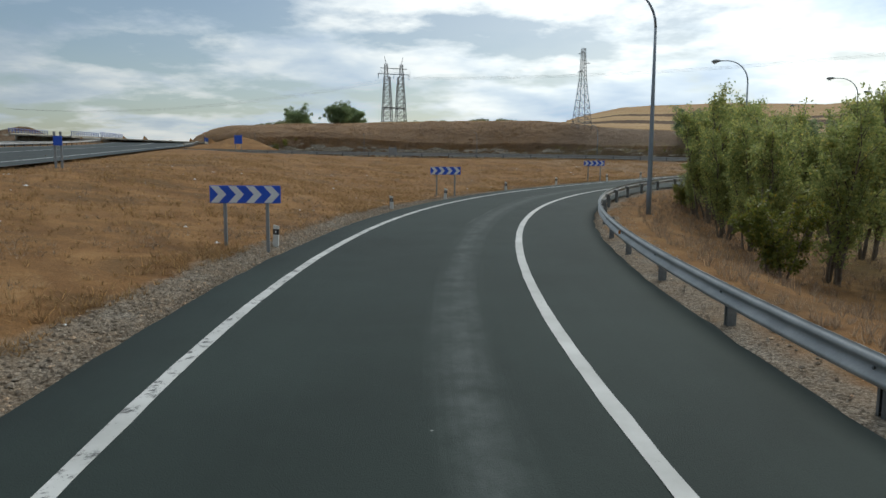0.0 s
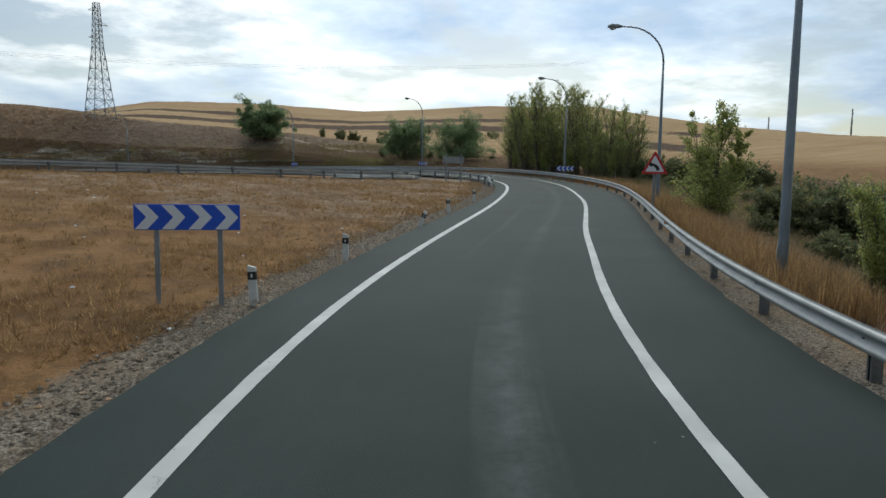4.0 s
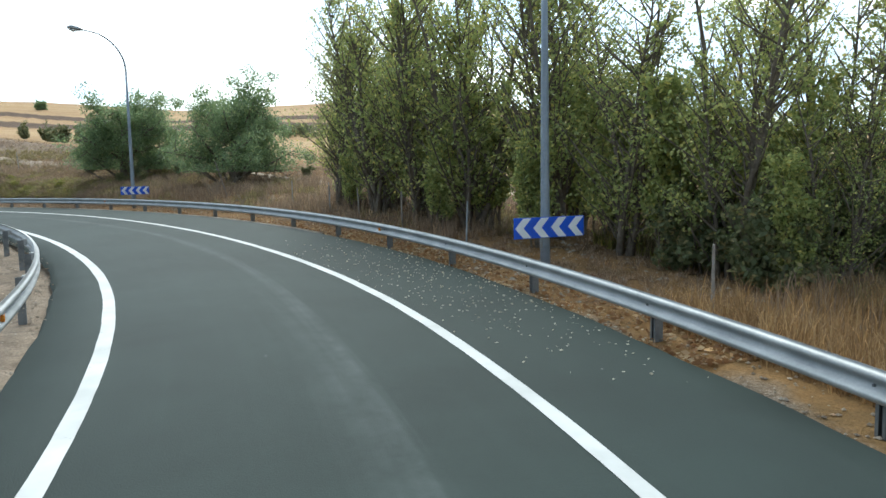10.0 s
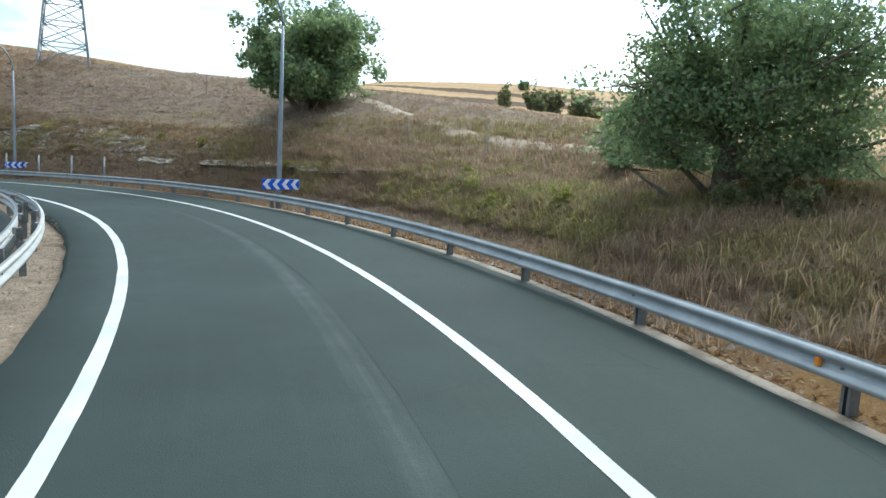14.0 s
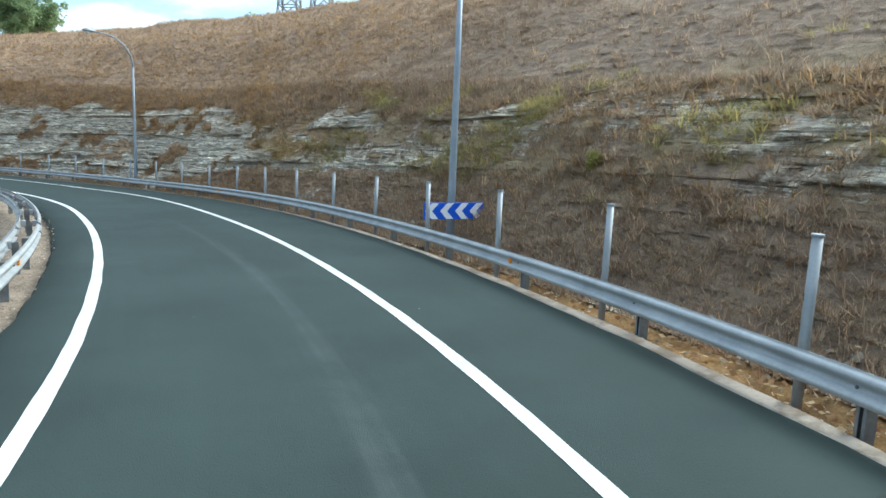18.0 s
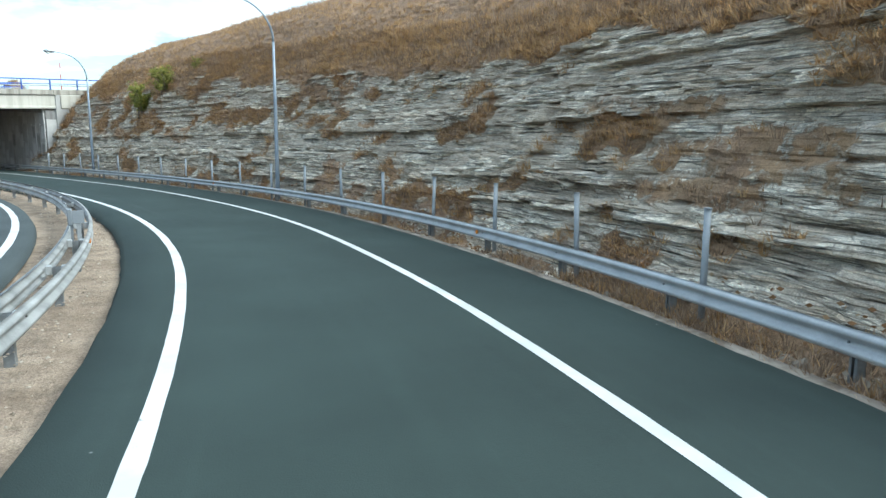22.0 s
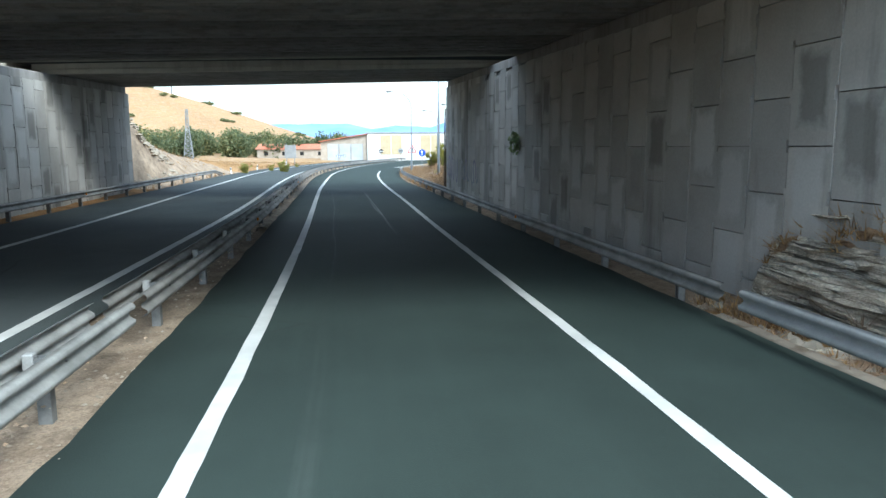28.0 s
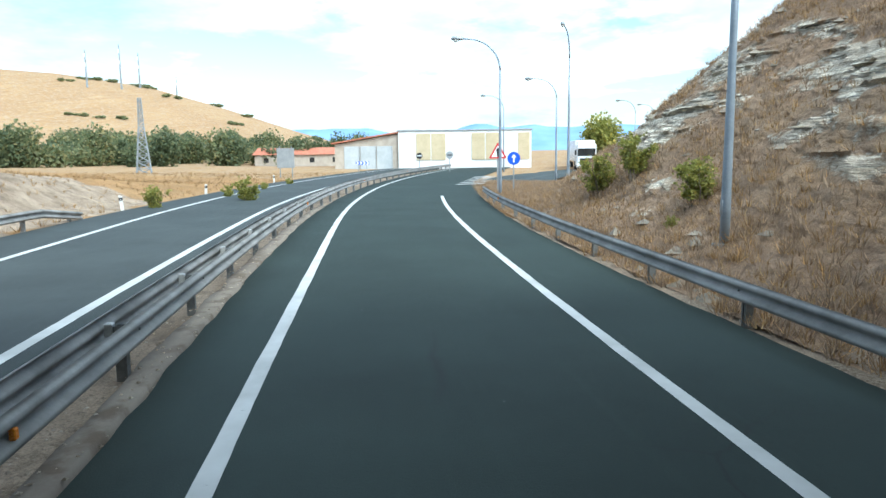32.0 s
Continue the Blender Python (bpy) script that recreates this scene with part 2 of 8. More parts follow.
def part(name, geo, mat, parent, label="", m=None, smooth=False, kind=""):
    """One mesh under a thing or a part. m: its pose in the world (the parent's if none)."""
    me = geo.mesh(name, mat, smooth) if isinstance(geo, Geo) else geo
    ob = new(name, me)
    ob.parent = parent
    m = PLACED[parent] if m is None else m
    ob.matrix_parent_inverse = PLACED[parent].inverted()
    ob.matrix_basis = m
    PLACED[ob] = m.copy()
    return tagged(ob, label, "", "", kind)


# ---- road alignment: headings every 12 m, heights and crossfall every 24 m ----
HEADINGS = [12, 9.6, 6.5, -1.54, -9.99, -20.31, -34.09, -45.73, -48.62, -45.19, -37.21, -24.53, -10.66, 0.21, 9.74, 21.22, 34.23, 46.82, 56.1, 63.87, 73.11, 83.33, 93.31, 100.96, 104.51, 105.78, 106.84, 107.61, 107.76, 107.1, 105.2, 102.2, 99.2, 96.2, 93.4, 91, 89.5, 88.5, 88, 88]
HEIGHTS = [-2.6, -2.01, -1.4, -0.86, -0.14, 0.77, 1.52, 1.75, 1.56, 0.99, 0.29, -0.06, -0.31, -0.52, -0.6, -0.66, -0.7, -0.72, -0.72, -0.72]
CROSSFALL = [-0.26, -0.26, -0.25, -0.42, 0.69, 0.83, -1.45, -2.18, -1.77, -0.93, 0.35, 0.75, 0.19, 0.68, 0.58, 0.5, 0.3, 0, 0, 0]
S_FIRST, S_STEP = -24.0, 0.5


def knots(vals, q, q0, gap):
    """Smooth curve through evenly spaced values."""
    v = np.array([2 * vals[0] - vals[1], *vals, 2 * vals[-1] - vals[-2]])
    x = (np.asarray(q, float) - q0) / gap
    i = np.clip(np.floor(x).astype(int), 0, len(vals) - 2)
    u = x - i
    a, b, c, d = v[i], v[i + 1], v[i + 2], v[i + 3]
    return b + 0.5 * u * (c - a + u * (2 * a - 5 * b + 4 * c - d + u * (3 * (b - c) + d - a)))


RS = np.arange(S_FIRST, 432, S_STEP)
_mid = np.radians(knots(HEADINGS, RS + S_STEP / 2, S_FIRST, 12))
RXY = np.c_[np.r_[0, np.cumsum(-np.sin(_mid) * S_STEP)], np.r_[0, np.cumsum(np.cos(_mid) * S_STEP)]][:-1]
RXY += np.array([1.91, -1.95]) - RXY[int(-S_FIRST / S_STEP)]
RZ = knots(HEIGHTS, RS, S_FIRST, 24)
RB = np.tan(np.radians(knots(CROSSFALL, RS, S_FIRST, 24)))
RH = np.radians(knots(HEADINGS, RS, S_FIRST, 12))


def road_points(s, d, h=0.0):
    """World places of arrays of stations s, offsets d to the right and heights h over the road."""
    s, d = np.asarray(s, float), np.asarray(d, float)
    x, y, z, b, a = (np.interp(s, RS, c) for c in (RXY[:, 0], RXY[:, 1], RZ, RB, RH))
    return np.stack([x + np.cos(a) * d, y + np.sin(a) * d, z - b * np.clip(d, -12, 8) + h], -1)


def at(s, d, h=0.0):
    return Vector(road_points(s, d, h))


def stand(s, d, h=0.0, turn=0.0):
    """An upright pose at a station, its y axis along the road."""
    p = at(s, d, h)
    return pose(p.x, p.y, p.z, 0, 0, math.degrees(np.interp(s, RS, RH)) + turn)


def table(pairs):
    """A smooth function of the station through (station, value) pairs."""
    xs, ys = np.array(pairs, float).T
    slope = np.gradient(ys, xs)

    def value(s):
        s = np.clip(np.asarray(s, float), xs[0], xs[-1])
        i = np.clip(np.searchsorted(xs, s, side="right") - 1, 0, len(xs) - 2)
        w = xs[i + 1] - xs[i]
        u = (s - xs[i]) / w
        return (2 * u**3 - 3 * u**2 + 1) * ys[i] + (u**3 - 2 * u**2 + u) * w * slope[i] + (3 * u**2 - 2 * u**3) * ys[i + 1] + (u**3 - u**2) * w * slope[i + 1]

    return value


LINE_L = table([(-24, -2.3), (-2, -2.29), (16, -2.49), (22, -2.49), (40, -2.16), (52, -1.97), (58, -1.95), (76, -2.07), (82, -2.08), (88, -2.01), (100, -1.69), (106, -1.61), (112, -1.65), (118, -1.74), (124, -1.7), (130, -1.55), (136, -1.55), (148, -1.72), (166, -1.79), (178, -1.84), (184, -1.8), (196, -1.42), (202, -1.14), (208, -1.06), (214, -1.19), (220, -1.24), (226, -1.2), (238, -1.28), (256, -1.29), (274, -1.31), (292, -1.28), (310, -1.21), (316, -1.16), (328, -0.95), (345, -1.0), (432, -1.0)])
LINE_R = table([(-24, 2.05), (-2, 2.1), (16, 2.04), (22, 2.03), (28, 2.07), (46, 2.34), (58, 2.43), (64, 2.38), (70, 2.2), (76, 2.17), (82, 2.2), (88, 2.14), (94, 2.26), (100, 2.55), (106, 2.64), (118, 2.38), (124, 2.4), (136, 2.59), (148, 2.52), (166, 2.54), (172, 2.41), (178, 2.37), (190, 2.56), (196, 2.75), (202, 3.08), (208, 3.31), (214, 3.14), (220, 3.02), (226, 2.95), (232, 3.01), (244, 3.02), (250, 3.08), (268, 2.93), (280, 2.9), (298, 2.91), (304, 3.01), (322, 3.21), (328, 3.29), (432, 3.1)])
EDGE_L = table([(-24, -3.6), (10, -3.5), (31, -3.46), (43, -3.22), (49, -3.17), (55, -3.14), (61, -3.12), (67, -3.16), (73, -3.12), (79, -3.0), (91, -2.68), (97, -2.57), (109, -2.48), (121, -2.44), (133, -2.44), (151, -2.76), (163, -2.85), (175, -2.83), (181, -2.76), (187, -2.64), (199, -2.29), (205, -2.17), (211, -2.15), (229, -2.23), (247, -2.26), (253, -2.28), (271, -2.37), (289, -2.46), (295, -2.44), (313, -2.19), (319, -2.14), (337, -2.16), (432, -2.1)])
EDGE_R = table([(-24, 4.05), (-2, 4.06), (10, 4.24), (28, 4.3), (34, 4.36), (40, 4.5), (46, 4.57), (52, 4.56), (70, 4.37), (76, 4.37), (82, 4.5), (88, 4.69), (94, 4.72), (106, 4.94), (112, 5.08), (118, 5.05), (130, 5.15), (136, 5.12), (142, 5.22), (148, 5.08), (160, 4.71), (166, 4.62), (172, 4.65), (178, 4.78), (190, 5.18), (208, 5.51), (214, 5.5), (226, 5.32), (238, 5.35), (250, 5.44), (256, 5.4), (274, 5.37), (286, 5.38), (298, 5.34), (304, 5.34), (310, 5.4), (328, 5.26), (345, 5.5), (432, 6.2)])
RAIL_R = table([(-24, 4.45), (30, 4.6), (48, 4.85), (62, 4.68), (84, 4.75), (95, 5.05), (112, 5.3), (135, 5.45), (145, 5.15), (160, 4.95), (180, 5.1), (190, 5.4), (206, 5.85), (215, 5.95), (235, 5.75), (250, 5.55), (265, 5.42), (296, 5.35), (312, 5.5), (330, 5.6), (432, 6.6)])
RAIL_L = table([(90, -2.9), (100, -2.85), (125, -2.85), (145, -3.3), (170, -3.3), (192, -2.9), (210, -2.86), (232, -2.96), (250, -2.92), (265, -2.88), (298, -2.64), (322, -2.52), (432, -2.52)])
OPP_N = table([(110, -8.5), (117, -5.6), (124, -4.9), (140, -4.6), (200, -4.45), (225, -4.75), (265, -4.6), (290, -4.42), (303, -4.18), (322, -4.2), (335, -4.3), (345, -4.5), (432, -4.6)])
OPP_F = table([(110, -13.0), (117, -10.0), (124, -9.2), (140, -8.8), (200, -8.6), (285, -8.45), (300, -8.27), (314, -8.23), (330, -8.2), (343, -8.6), (367, -9.3), (432, -10.2)])
OPP_E = table([(110, -15.0), (124, -11.4), (200, -10.8), (300, -10.85), (335, -10.6), (345, -10.7), (367, -11.2), (432, -12.4)])

# ---- materials ----


WORN_PALE, SEAM_DARK = (0.125, 0.14, 0.135), (0.014, 0.016, 0.016)
BANDS = [(0.75, 0.45, -30, 62, 0.55, WORN_PALE), (0.30, 0.03, 20, 48, 0.8, (0.22, 0.22, 0.21)), (0.85, 0.30, 60, 112, 0.25, WORN_PALE), (-0.56, 0.12, 62, 84, 0.3, WORN_PALE), (1.14, 0.20, 92, 160, 0.34, WORN_PALE), (1.36, 0.022, 112, 158, 1.0, SEAM_DARK), (0.93, 0.20, 160, 196, 0.2, WORN_PALE), (1.42, 0.09, 293, 314, 0.9, (0.26, 0.26, 0.255)), (-0.40, 0.05, 284, 316, 0.45, WORN_PALE), (-0.42, 0.10, 232, 285, 0.16, WORN_PALE)]


def make_asphalt(name, tint):
    n = Nodes(name, 0.85, 0, 0.16)
    uv = n.split(n.coords("UV"))
    pos = n.place()
    grain = n.noise(pos, 90, 3, 0.7)
    stone = n.voronoi(pos, 70)
    patch = n.noise(pos, 0.35, 5, 0.6)
    comb = n.nt.nodes.new("ShaderNodeCombineXYZ")
    n.put(comb.inputs[0], n.math("MULTIPLY", uv[0], 0.05))
    n.put(comb.inputs[1], n.math("MULTIPLY", uv[1], 2.6))
    streak = n.noise(comb.outputs[0], 1.6, 6, 0.62, 0.6)
    base = n.mix(n.ramp(patch, (0.3, 0.0), (0.7, 1.0)), tuple(0.80 * c for c in tint), tuple(1.2 * c for c in tint))
    base = n.mix(n.math("MULTIPLY", n.ramp(streak, (0.52, 0.0), (0.75, 1.0)), 0.09), base, tuple(2.1 * c for c in tint))
    base = n.mix(n.math("MULTIPLY", n.ramp(streak, (0.28, 1.0), (0.42, 0.0)), 0.10), base, tuple(0.55 * c for c in tint))
    base = n.mix(0.6, base, n.ramp(grain, (0.25, 0.45), (0.75, 1.25)), "MULTIPLY")
    # polished wheel paths, an open seam and dried spills, by station and offset
    wob = n.math("MULTIPLY", n.math("SUBTRACT", n.noise(comb.outputs[0], 3.0, 3, 0.5), 0.5), 0.9)
    ragged = n.ramp(n.noise(pos, 1.6, 5, 0.7), (0.35, 0.25), (0.62, 1.0))
    for d0, width, s0, s1, amount, tone in BANDS:
        off = n.math("ABSOLUTE", n.math("SUBTRACT", n.math("ADD", uv[1], n.math("MULTIPLY", wob, 0.5)), d0))
        lane = n.ramp(n.math("DIVIDE", off, width), (0.0, 1.0), (1.0, 0.0))
        reach = n.math("MULTIPLY", n.ramp(n.math("DIVIDE", n.math("SUBTRACT", uv[0], s0), 8.0), (0.0, 0.0), (1.0, 1.0)), n.ramp(n.math("DIVIDE", n.math("SUBTRACT", s1, uv[0]), 8.0), (0.0, 0.0), (1.0, 1.0)))
        base = n.mix(n.math("MULTIPLY", n.math("MULTIPLY", lane, reach), n.math("MULTIPLY", ragged, amount)), base, tone)
    # fine cracks and small light stones
    crack = n.voronoi(n.mix(0.12, n.place((1, 1, 1)), n.noise(pos, 2.0, 3)), 0.28, "DISTANCE_TO_EDGE")
    gate = n.ramp(n.noise(pos, 0.11, 2), (0.55, 0.0), (0.62, 1.0))
    base = n.mix(n.math("MULTIPLY", n.math("MULTIPLY", n.ramp(crack, (0.0, 1.0), (0.006, 0.0)), gate), 0.6), base, (0.02, 0.02, 0.02))
    speck = n.ramp(n.voronoi(pos, 1.1), (0.0, 1.0), (0.022, 0.0))
    base = n.mix(n.math("MULTIPLY", speck, 0.7), base, (0.45, 0.45, 0.42))
    n.bump(n.math("ADD", stone, grain), 0.35, 0.006)
    return n.done(base, n.ramp(grain, (0.3, 0.70), (0.7, 0.84)))


ASPHALT = make_asphalt("asphalt", (0.0295, 0.0425, 0.0376))
ASPHALT_OLD = make_asphalt("worn_asphalt", (0.055, 0.065, 0.064))


def make_paint():
    n = Nodes("white_road_paint", 0.65)
    pos = n.place()
    wear = n.noise(pos, 5.0, 8, 0.75)
    edge = n.attr("worn")
    fac = n.ramp(n.math("ADD", wear, n.math("MULTIPLY", edge, 0.28)), (0.70, 0.0), (0.78, 1.0))
    dirt = n.noise(pos, 1.2, 5)
    c = n.mix(n.ramp(dirt, (0.35, 0.0), (0.7, 1.0)), (0.42, 0.425, 0.405), (0.58, 0.585, 0.565))
    n.bump(n.noise(pos, 80, 2), 0.2, 0.003)
    return n.done(n.mix(fac, c, (0.09, 0.092, 0.088)))


PAINT = make_paint()


def make_ground():
    n = Nodes("dry_grassland", 0.95, 0, 0.15)
    pos = n.place()
    big, mid, fine = n.noise(pos, 0.06, 4), n.noise(pos, 0.7, 6, 0.65), n.noise(pos, 9.0, 5, 0.7)
    grass = n.mix(n.ramp(mid, (0.3, 0.0), (0.7, 1.0)), (0.155, 0.076, 0.030), (0.35, 0.195, 0.080))
    grass = n.mix(n.ramp(big, (0.4, 0.0), (0.7, 0.6)), grass, (0.27, 0.155, 0.062))
    grass = n.mix(n.ramp(fine, (0.2, 0.65), (0.45, 0.0)), grass, (0.09, 0.05, 0.022))
    mott = n.noise(n.place((1, 1, 0.2)), 0.35, 7, 0.72, 0.8)
    grass = n.mix(n.ramp(mott, (0.34, 0.75), (0.50, 0.0)), grass, (0.115, 0.072, 0.034))
    grass = n.mix(n.ramp(mott, (0.56, 0.0), (0.72, 0.6)), grass, (0.42, 0.285, 0.15))
    rows = n.noise(n.place((0.02, 0.35, 0.02)), 1.0, 4, 0.6, 1.5)
    stub = n.mix(n.ramp(rows, (0.35, 0.0), (0.65, 1.0)), (0.36, 0.225, 0.105), (0.475, 0.335, 0.175))
    stub = n.mix(n.ramp(n.noise(pos, 0.02, 4), (0.45, 0.0), (0.65, 0.55)), stub, (0.30, 0.175, 0.085))
    scrub = n.mix(n.ramp(mid, (0.3, 0.0), (0.7, 1.0)), (0.060, 0.038, 0.024), (0.135, 0.082, 0.048))
    green = n.mix(n.ramp(mid, (0.3, 0.0), (0.7, 1.0)), (0.075, 0.08, 0.028), (0.20, 0.17, 0.07))
    peb = n.voronoi(pos, 34.0, "F1", "Color")
    gravel = n.mix(n.ramp(n.split(peb)[0], (0.1, 0.0), (0.9, 1.0)), (0.10, 0.085, 0.066), (0.34, 0.295, 0.235))
    gravel = n.mix(n.ramp(mid, (0.4, 0.0), (0.7, 0.7)), gravel, (0.23, 0.155, 0.09))
    soil = n.mix(n.ramp(mid, (0.3, 0.0), (0.7, 1.0)), (0.20, 0.15, 0.105), (0.41, 0.325, 0.24))
    soil = n.mix(n.ramp(n.noise(pos, 2.4, 6, 0.75), (0.30, 0.8), (0.52, 0.0)), soil, (0.12, 0.092, 0.068))
    c = n.mix(n.attr("stubble"), grass, stub)
    speck = n.ramp(n.noise(pos, 28.0, 4, 0.75), (0.28, 0.55), (0.62, 1.22))
    c = n.mix(n.math("MULTIPLY", n.attr("green"), 0.85), c, green)
    c = n.mix(n.ramp(n.math("ADD", n.attr("scrub"), n.math("MULTIPLY", n.math("SUBTRACT", mid, 0.5), 0.7)), (0.42, 0.0), (0.6, 1.0)), c, scrub)
    c = n.mix(n.ramp(n.math("ADD", n.attr("soil"), n.math("MULTIPLY", n.math("SUBTRACT", mid, 0.5), 0.6)), (0.4, 0.0), (0.6, 1.0)), c, soil)
    c = n.mix(n.ramp(n.math("ADD", n.attr("gravel"), n.math("MULTIPLY", n.math("SUBTRACT", mid, 0.5), 0.8)), (0.38, 0.0), (0.58, 1.0)), c, gravel)
    c = n.mix(0.85, c, speck, "MULTIPLY")
    n.bump(n.math("ADD", n.math("ADD", n.math("MULTIPLY", fine, 0.6), mid), n.math("MULTIPLY", n.noise(pos, 24.0, 4, 0.7), 0.25)), 0.9, 0.12)
    return n.done(c)


GROUND = make_ground()


def make_rock():
    n = Nodes("layered_limestone", 0.92, 0, 0.2)
    pos = n.place()
    bed = n.noise(n.place((0.10, 0.10, 4.2)), 1.7, 8, 0.72, 0.25)
    thin = n.noise(n.place((0.30, 0.30, 14.0)), 1.3, 6, 0.68, 0.25)
    jog = n.mix(0.05, n.place((0.95, 0.95, 11.0)), n.noise(pos, 2.2, 4, 0.6))
    cell, seam = n.voronoi(jog, 1.25, "F1", "Color"), n.voronoi(jog, 1.25, "DISTANCE_TO_EDGE")
    small = n.voronoi(n.place((3.2, 3.2, 17.0)), 1.3, "F1", "Color")
    mid, fine = n.noise(pos, 0.55, 6, 0.62), n.noise(pos, 16, 5, 0.7)
    c = n.mix(n.ramp(bed, (0.35, 0.0), (0.65, 1.0)), (0.50, 0.445, 0.355), (0.78, 0.72, 0.595))
    c = n.mix(n.ramp(n.split(cell)[0], (0.2, 0.0), (0.9, 0.6)), c, (0.60, 0.57, 0.475))
    c = n.mix(n.ramp(n.split(cell)[1], (0.5, 0.0), (0.95, 0.7)), c, (0.42, 0.33, 0.225))
    c = n.mix(0.8, c, n.ramp(n.split(small)[2], (0.0, 0.55), (1.0, 1.5)), "MULTIPLY")
    c = n.mix(n.ramp(n.noise(n.place((0.5, 0.5, 1.4)), 0.55, 6, 0.65), (0.60, 0.0), (0.67, 0.6)), c, (0.66, 0.64, 0.58))
    c = n.mix(n.ramp(thin, (0.40, 0.9), (0.47, 0.0)), c, (0.055, 0.05, 0.04))
    c = n.mix(n.ramp(seam, (0.0, 0.45), (0.035, 0.0)), c, (0.07, 0.06, 0.048))
    c = n.mix(n.ramp(fine, (0.3, 0.5), (0.5, 0.0)), c, (0.16, 0.145, 0.115))
    c = n.mix(n.ramp(n.noise(pos, 4.5, 5, 0.7), (0.3, 0.6), (0.48, 0.0)), c, (0.18, 0.145, 0.10))
    earth = n.mix(n.ramp(n.noise(pos, 5.0, 6, 0.75), (0.3, 0.0), (0.7, 1.0)), (0.28, 0.235, 0.18), (0.53, 0.455, 0.355))
    c = n.mix(n.ramp(n.noise(n.place((0.55, 0.55, 2.4)), 0.9, 7, 0.7, 0.6), (0.475, 0.0), (0.555, 0.8)), c, earth)
    grit = n.ramp(n.noise(pos, 34.0, 4, 0.75), (0.28, 0.72), (0.62, 1.46))
    straw = n.mix(n.ramp(n.noise(pos, 2.2, 6, 0.7), (0.3, 0.0), (0.7, 1.0)), (0.148, 0.108, 0.080), (0.285, 0.210, 0.150))
    rusty = n.mix(n.ramp(n.noise(pos, 2.8, 6, 0.7), (0.3, 0.0), (0.7, 1.0)), (0.21, 0.132, 0.080), (0.455, 0.300, 0.175))
    straw = n.mix(n.math("MULTIPLY", n.attr("rust"), n.ramp(n.noise(pos, 0.9, 5, 0.65), (0.35, 0.25), (0.6, 0.9))), straw, rusty)
    straw = n.mix(n.ramp(n.noise(pos, 7.0, 4, 0.7), (0.25, 0.7), (0.5, 0.0)), straw, (0.10, 0.072, 0.052))
    straw = n.mix(n.math("MULTIPLY", n.attr("green"), n.ramp(mid, (0.4, 0.0), (0.6, 0.8))), straw, (0.30, 0.26, 0.10))
    veg = n.ramp(n.math("ADD", n.attr("grassy"), n.math("ADD", n.math("MULTIPLY", n.math("SUBTRACT", mid, 0.5), 0.6), n.math("MULTIPLY", n.math("SUBTRACT", n.noise(pos, 3.0, 5, 0.7), 0.5), 0.9))), (0.46, 0.0), (0.56, 1.0))
    rough = n.math("ADD", n.math("ADD", bed, n.math("MULTIPLY", thin, 0.9)), n.math("ADD", n.math("MULTIPLY", fine, 0.6), n.math("MULTIPLY", n.noise(pos, 5.0, 6, 0.75), 0.9)))
    n.bump(n.math("ADD", rough, n.math("ADD", n.math("MULTIPLY", n.ramp(seam, (0.0, 0.0), (0.08, 0.5)), n.math("SUBTRACT", 1.0, veg)), n.math("MULTIPLY", n.split(small)[0], n.math("SUBTRACT", 0.5, n.math("MULTIPLY", veg, 0.5))))), 1.0, 0.09)
    return n.done(n.mix(0.9, n.mix(veg, c, straw), grit, "MULTIPLY"))


ROCK = make_rock()
STONE = plain("loose_stone", (0.34, 0.30, 0.24), (0.20, 0.17, 0.13), 1.5, 0.9, bump=0.5, dist=0.02)
ZINC = plain("weathered_galvanised_steel", (0.38, 0.39, 0.385), (0.50, 0.51, 0.50), 2.0, 0.58, 0.5, 0.08, 30)
# rails from the bridge on: grime plus backlit shade, both in the colour
ZINC_DIM = plain("grimy_shaded_steel", (0.20, 0.196, 0.185), (0.36, 0.355, 0.34), 1.2, 0.72, 0.25, 0.15, 25)
ZINC_WORN = plain("worn_galvanised_steel", (0.25, 0.255, 0.245), (0.42, 0.425, 0.41), 1.6, 0.66, 0.3, 0.12, 28)
ZINC_DULL = plain("dull_galvanised_steel", (0.25, 0.27, 0.28), (0.36, 0.38, 0.39), 1.5, 0.6, 0.55, 0.1, 25)
POST_STEEL = plain("dark_galvanised_post", (0.16, 0.17, 0.17), (0.27, 0.28, 0.28), 4.0, 0.62, 0.5, 0.1, 30)
LAMP_STEEL = plain("grey_lamp_steel", (0.22, 0.26, 0.30), (0.30, 0.345, 0.39), 1.2, 0.5, 0.35, 0.05, 20)
LAMP_GLASS = plain("lamp_glass", (0.55, 0.55, 0.5), (0.65, 0.65, 0.6), 8, 0.25, 0, 0)
SIGN_BLUE = plain("blue_sign_sheeting", (0.014, 0.085, 0.56), (0.02, 0.11, 0.66), 2.0, 0.4, 0, 0)
SIGN_WHITE = plain("white_sign_sheeting", (0.74, 0.77, 0.80), (0.84, 0.86, 0.88), 2.0, 0.4, 0, 0)
SIGN_RED = plain("red_sign_sheeting", (0.50, 0.02, 0.025), (0.58, 0.03, 0.03), 2.0, 0.4, 0, 0)
SIGN_BLACK = plain("black_sign_sheeting", (0.012, 0.012, 0.013), (0.02, 0.02, 0.02), 2.0, 0.45, 0, 0)
SIGN_BACK = plain("grey_sign_back", (0.30, 0.32, 0.33), (0.38, 0.40, 0.41), 1.5, 0.5, 0.5, 0.05)
PLASTIC_WHITE = plain("white_marker_plastic", (0.62, 0.62, 0.58), (0.76, 0.76, 0.72), 4.0, 0.5, 0, 0.05)
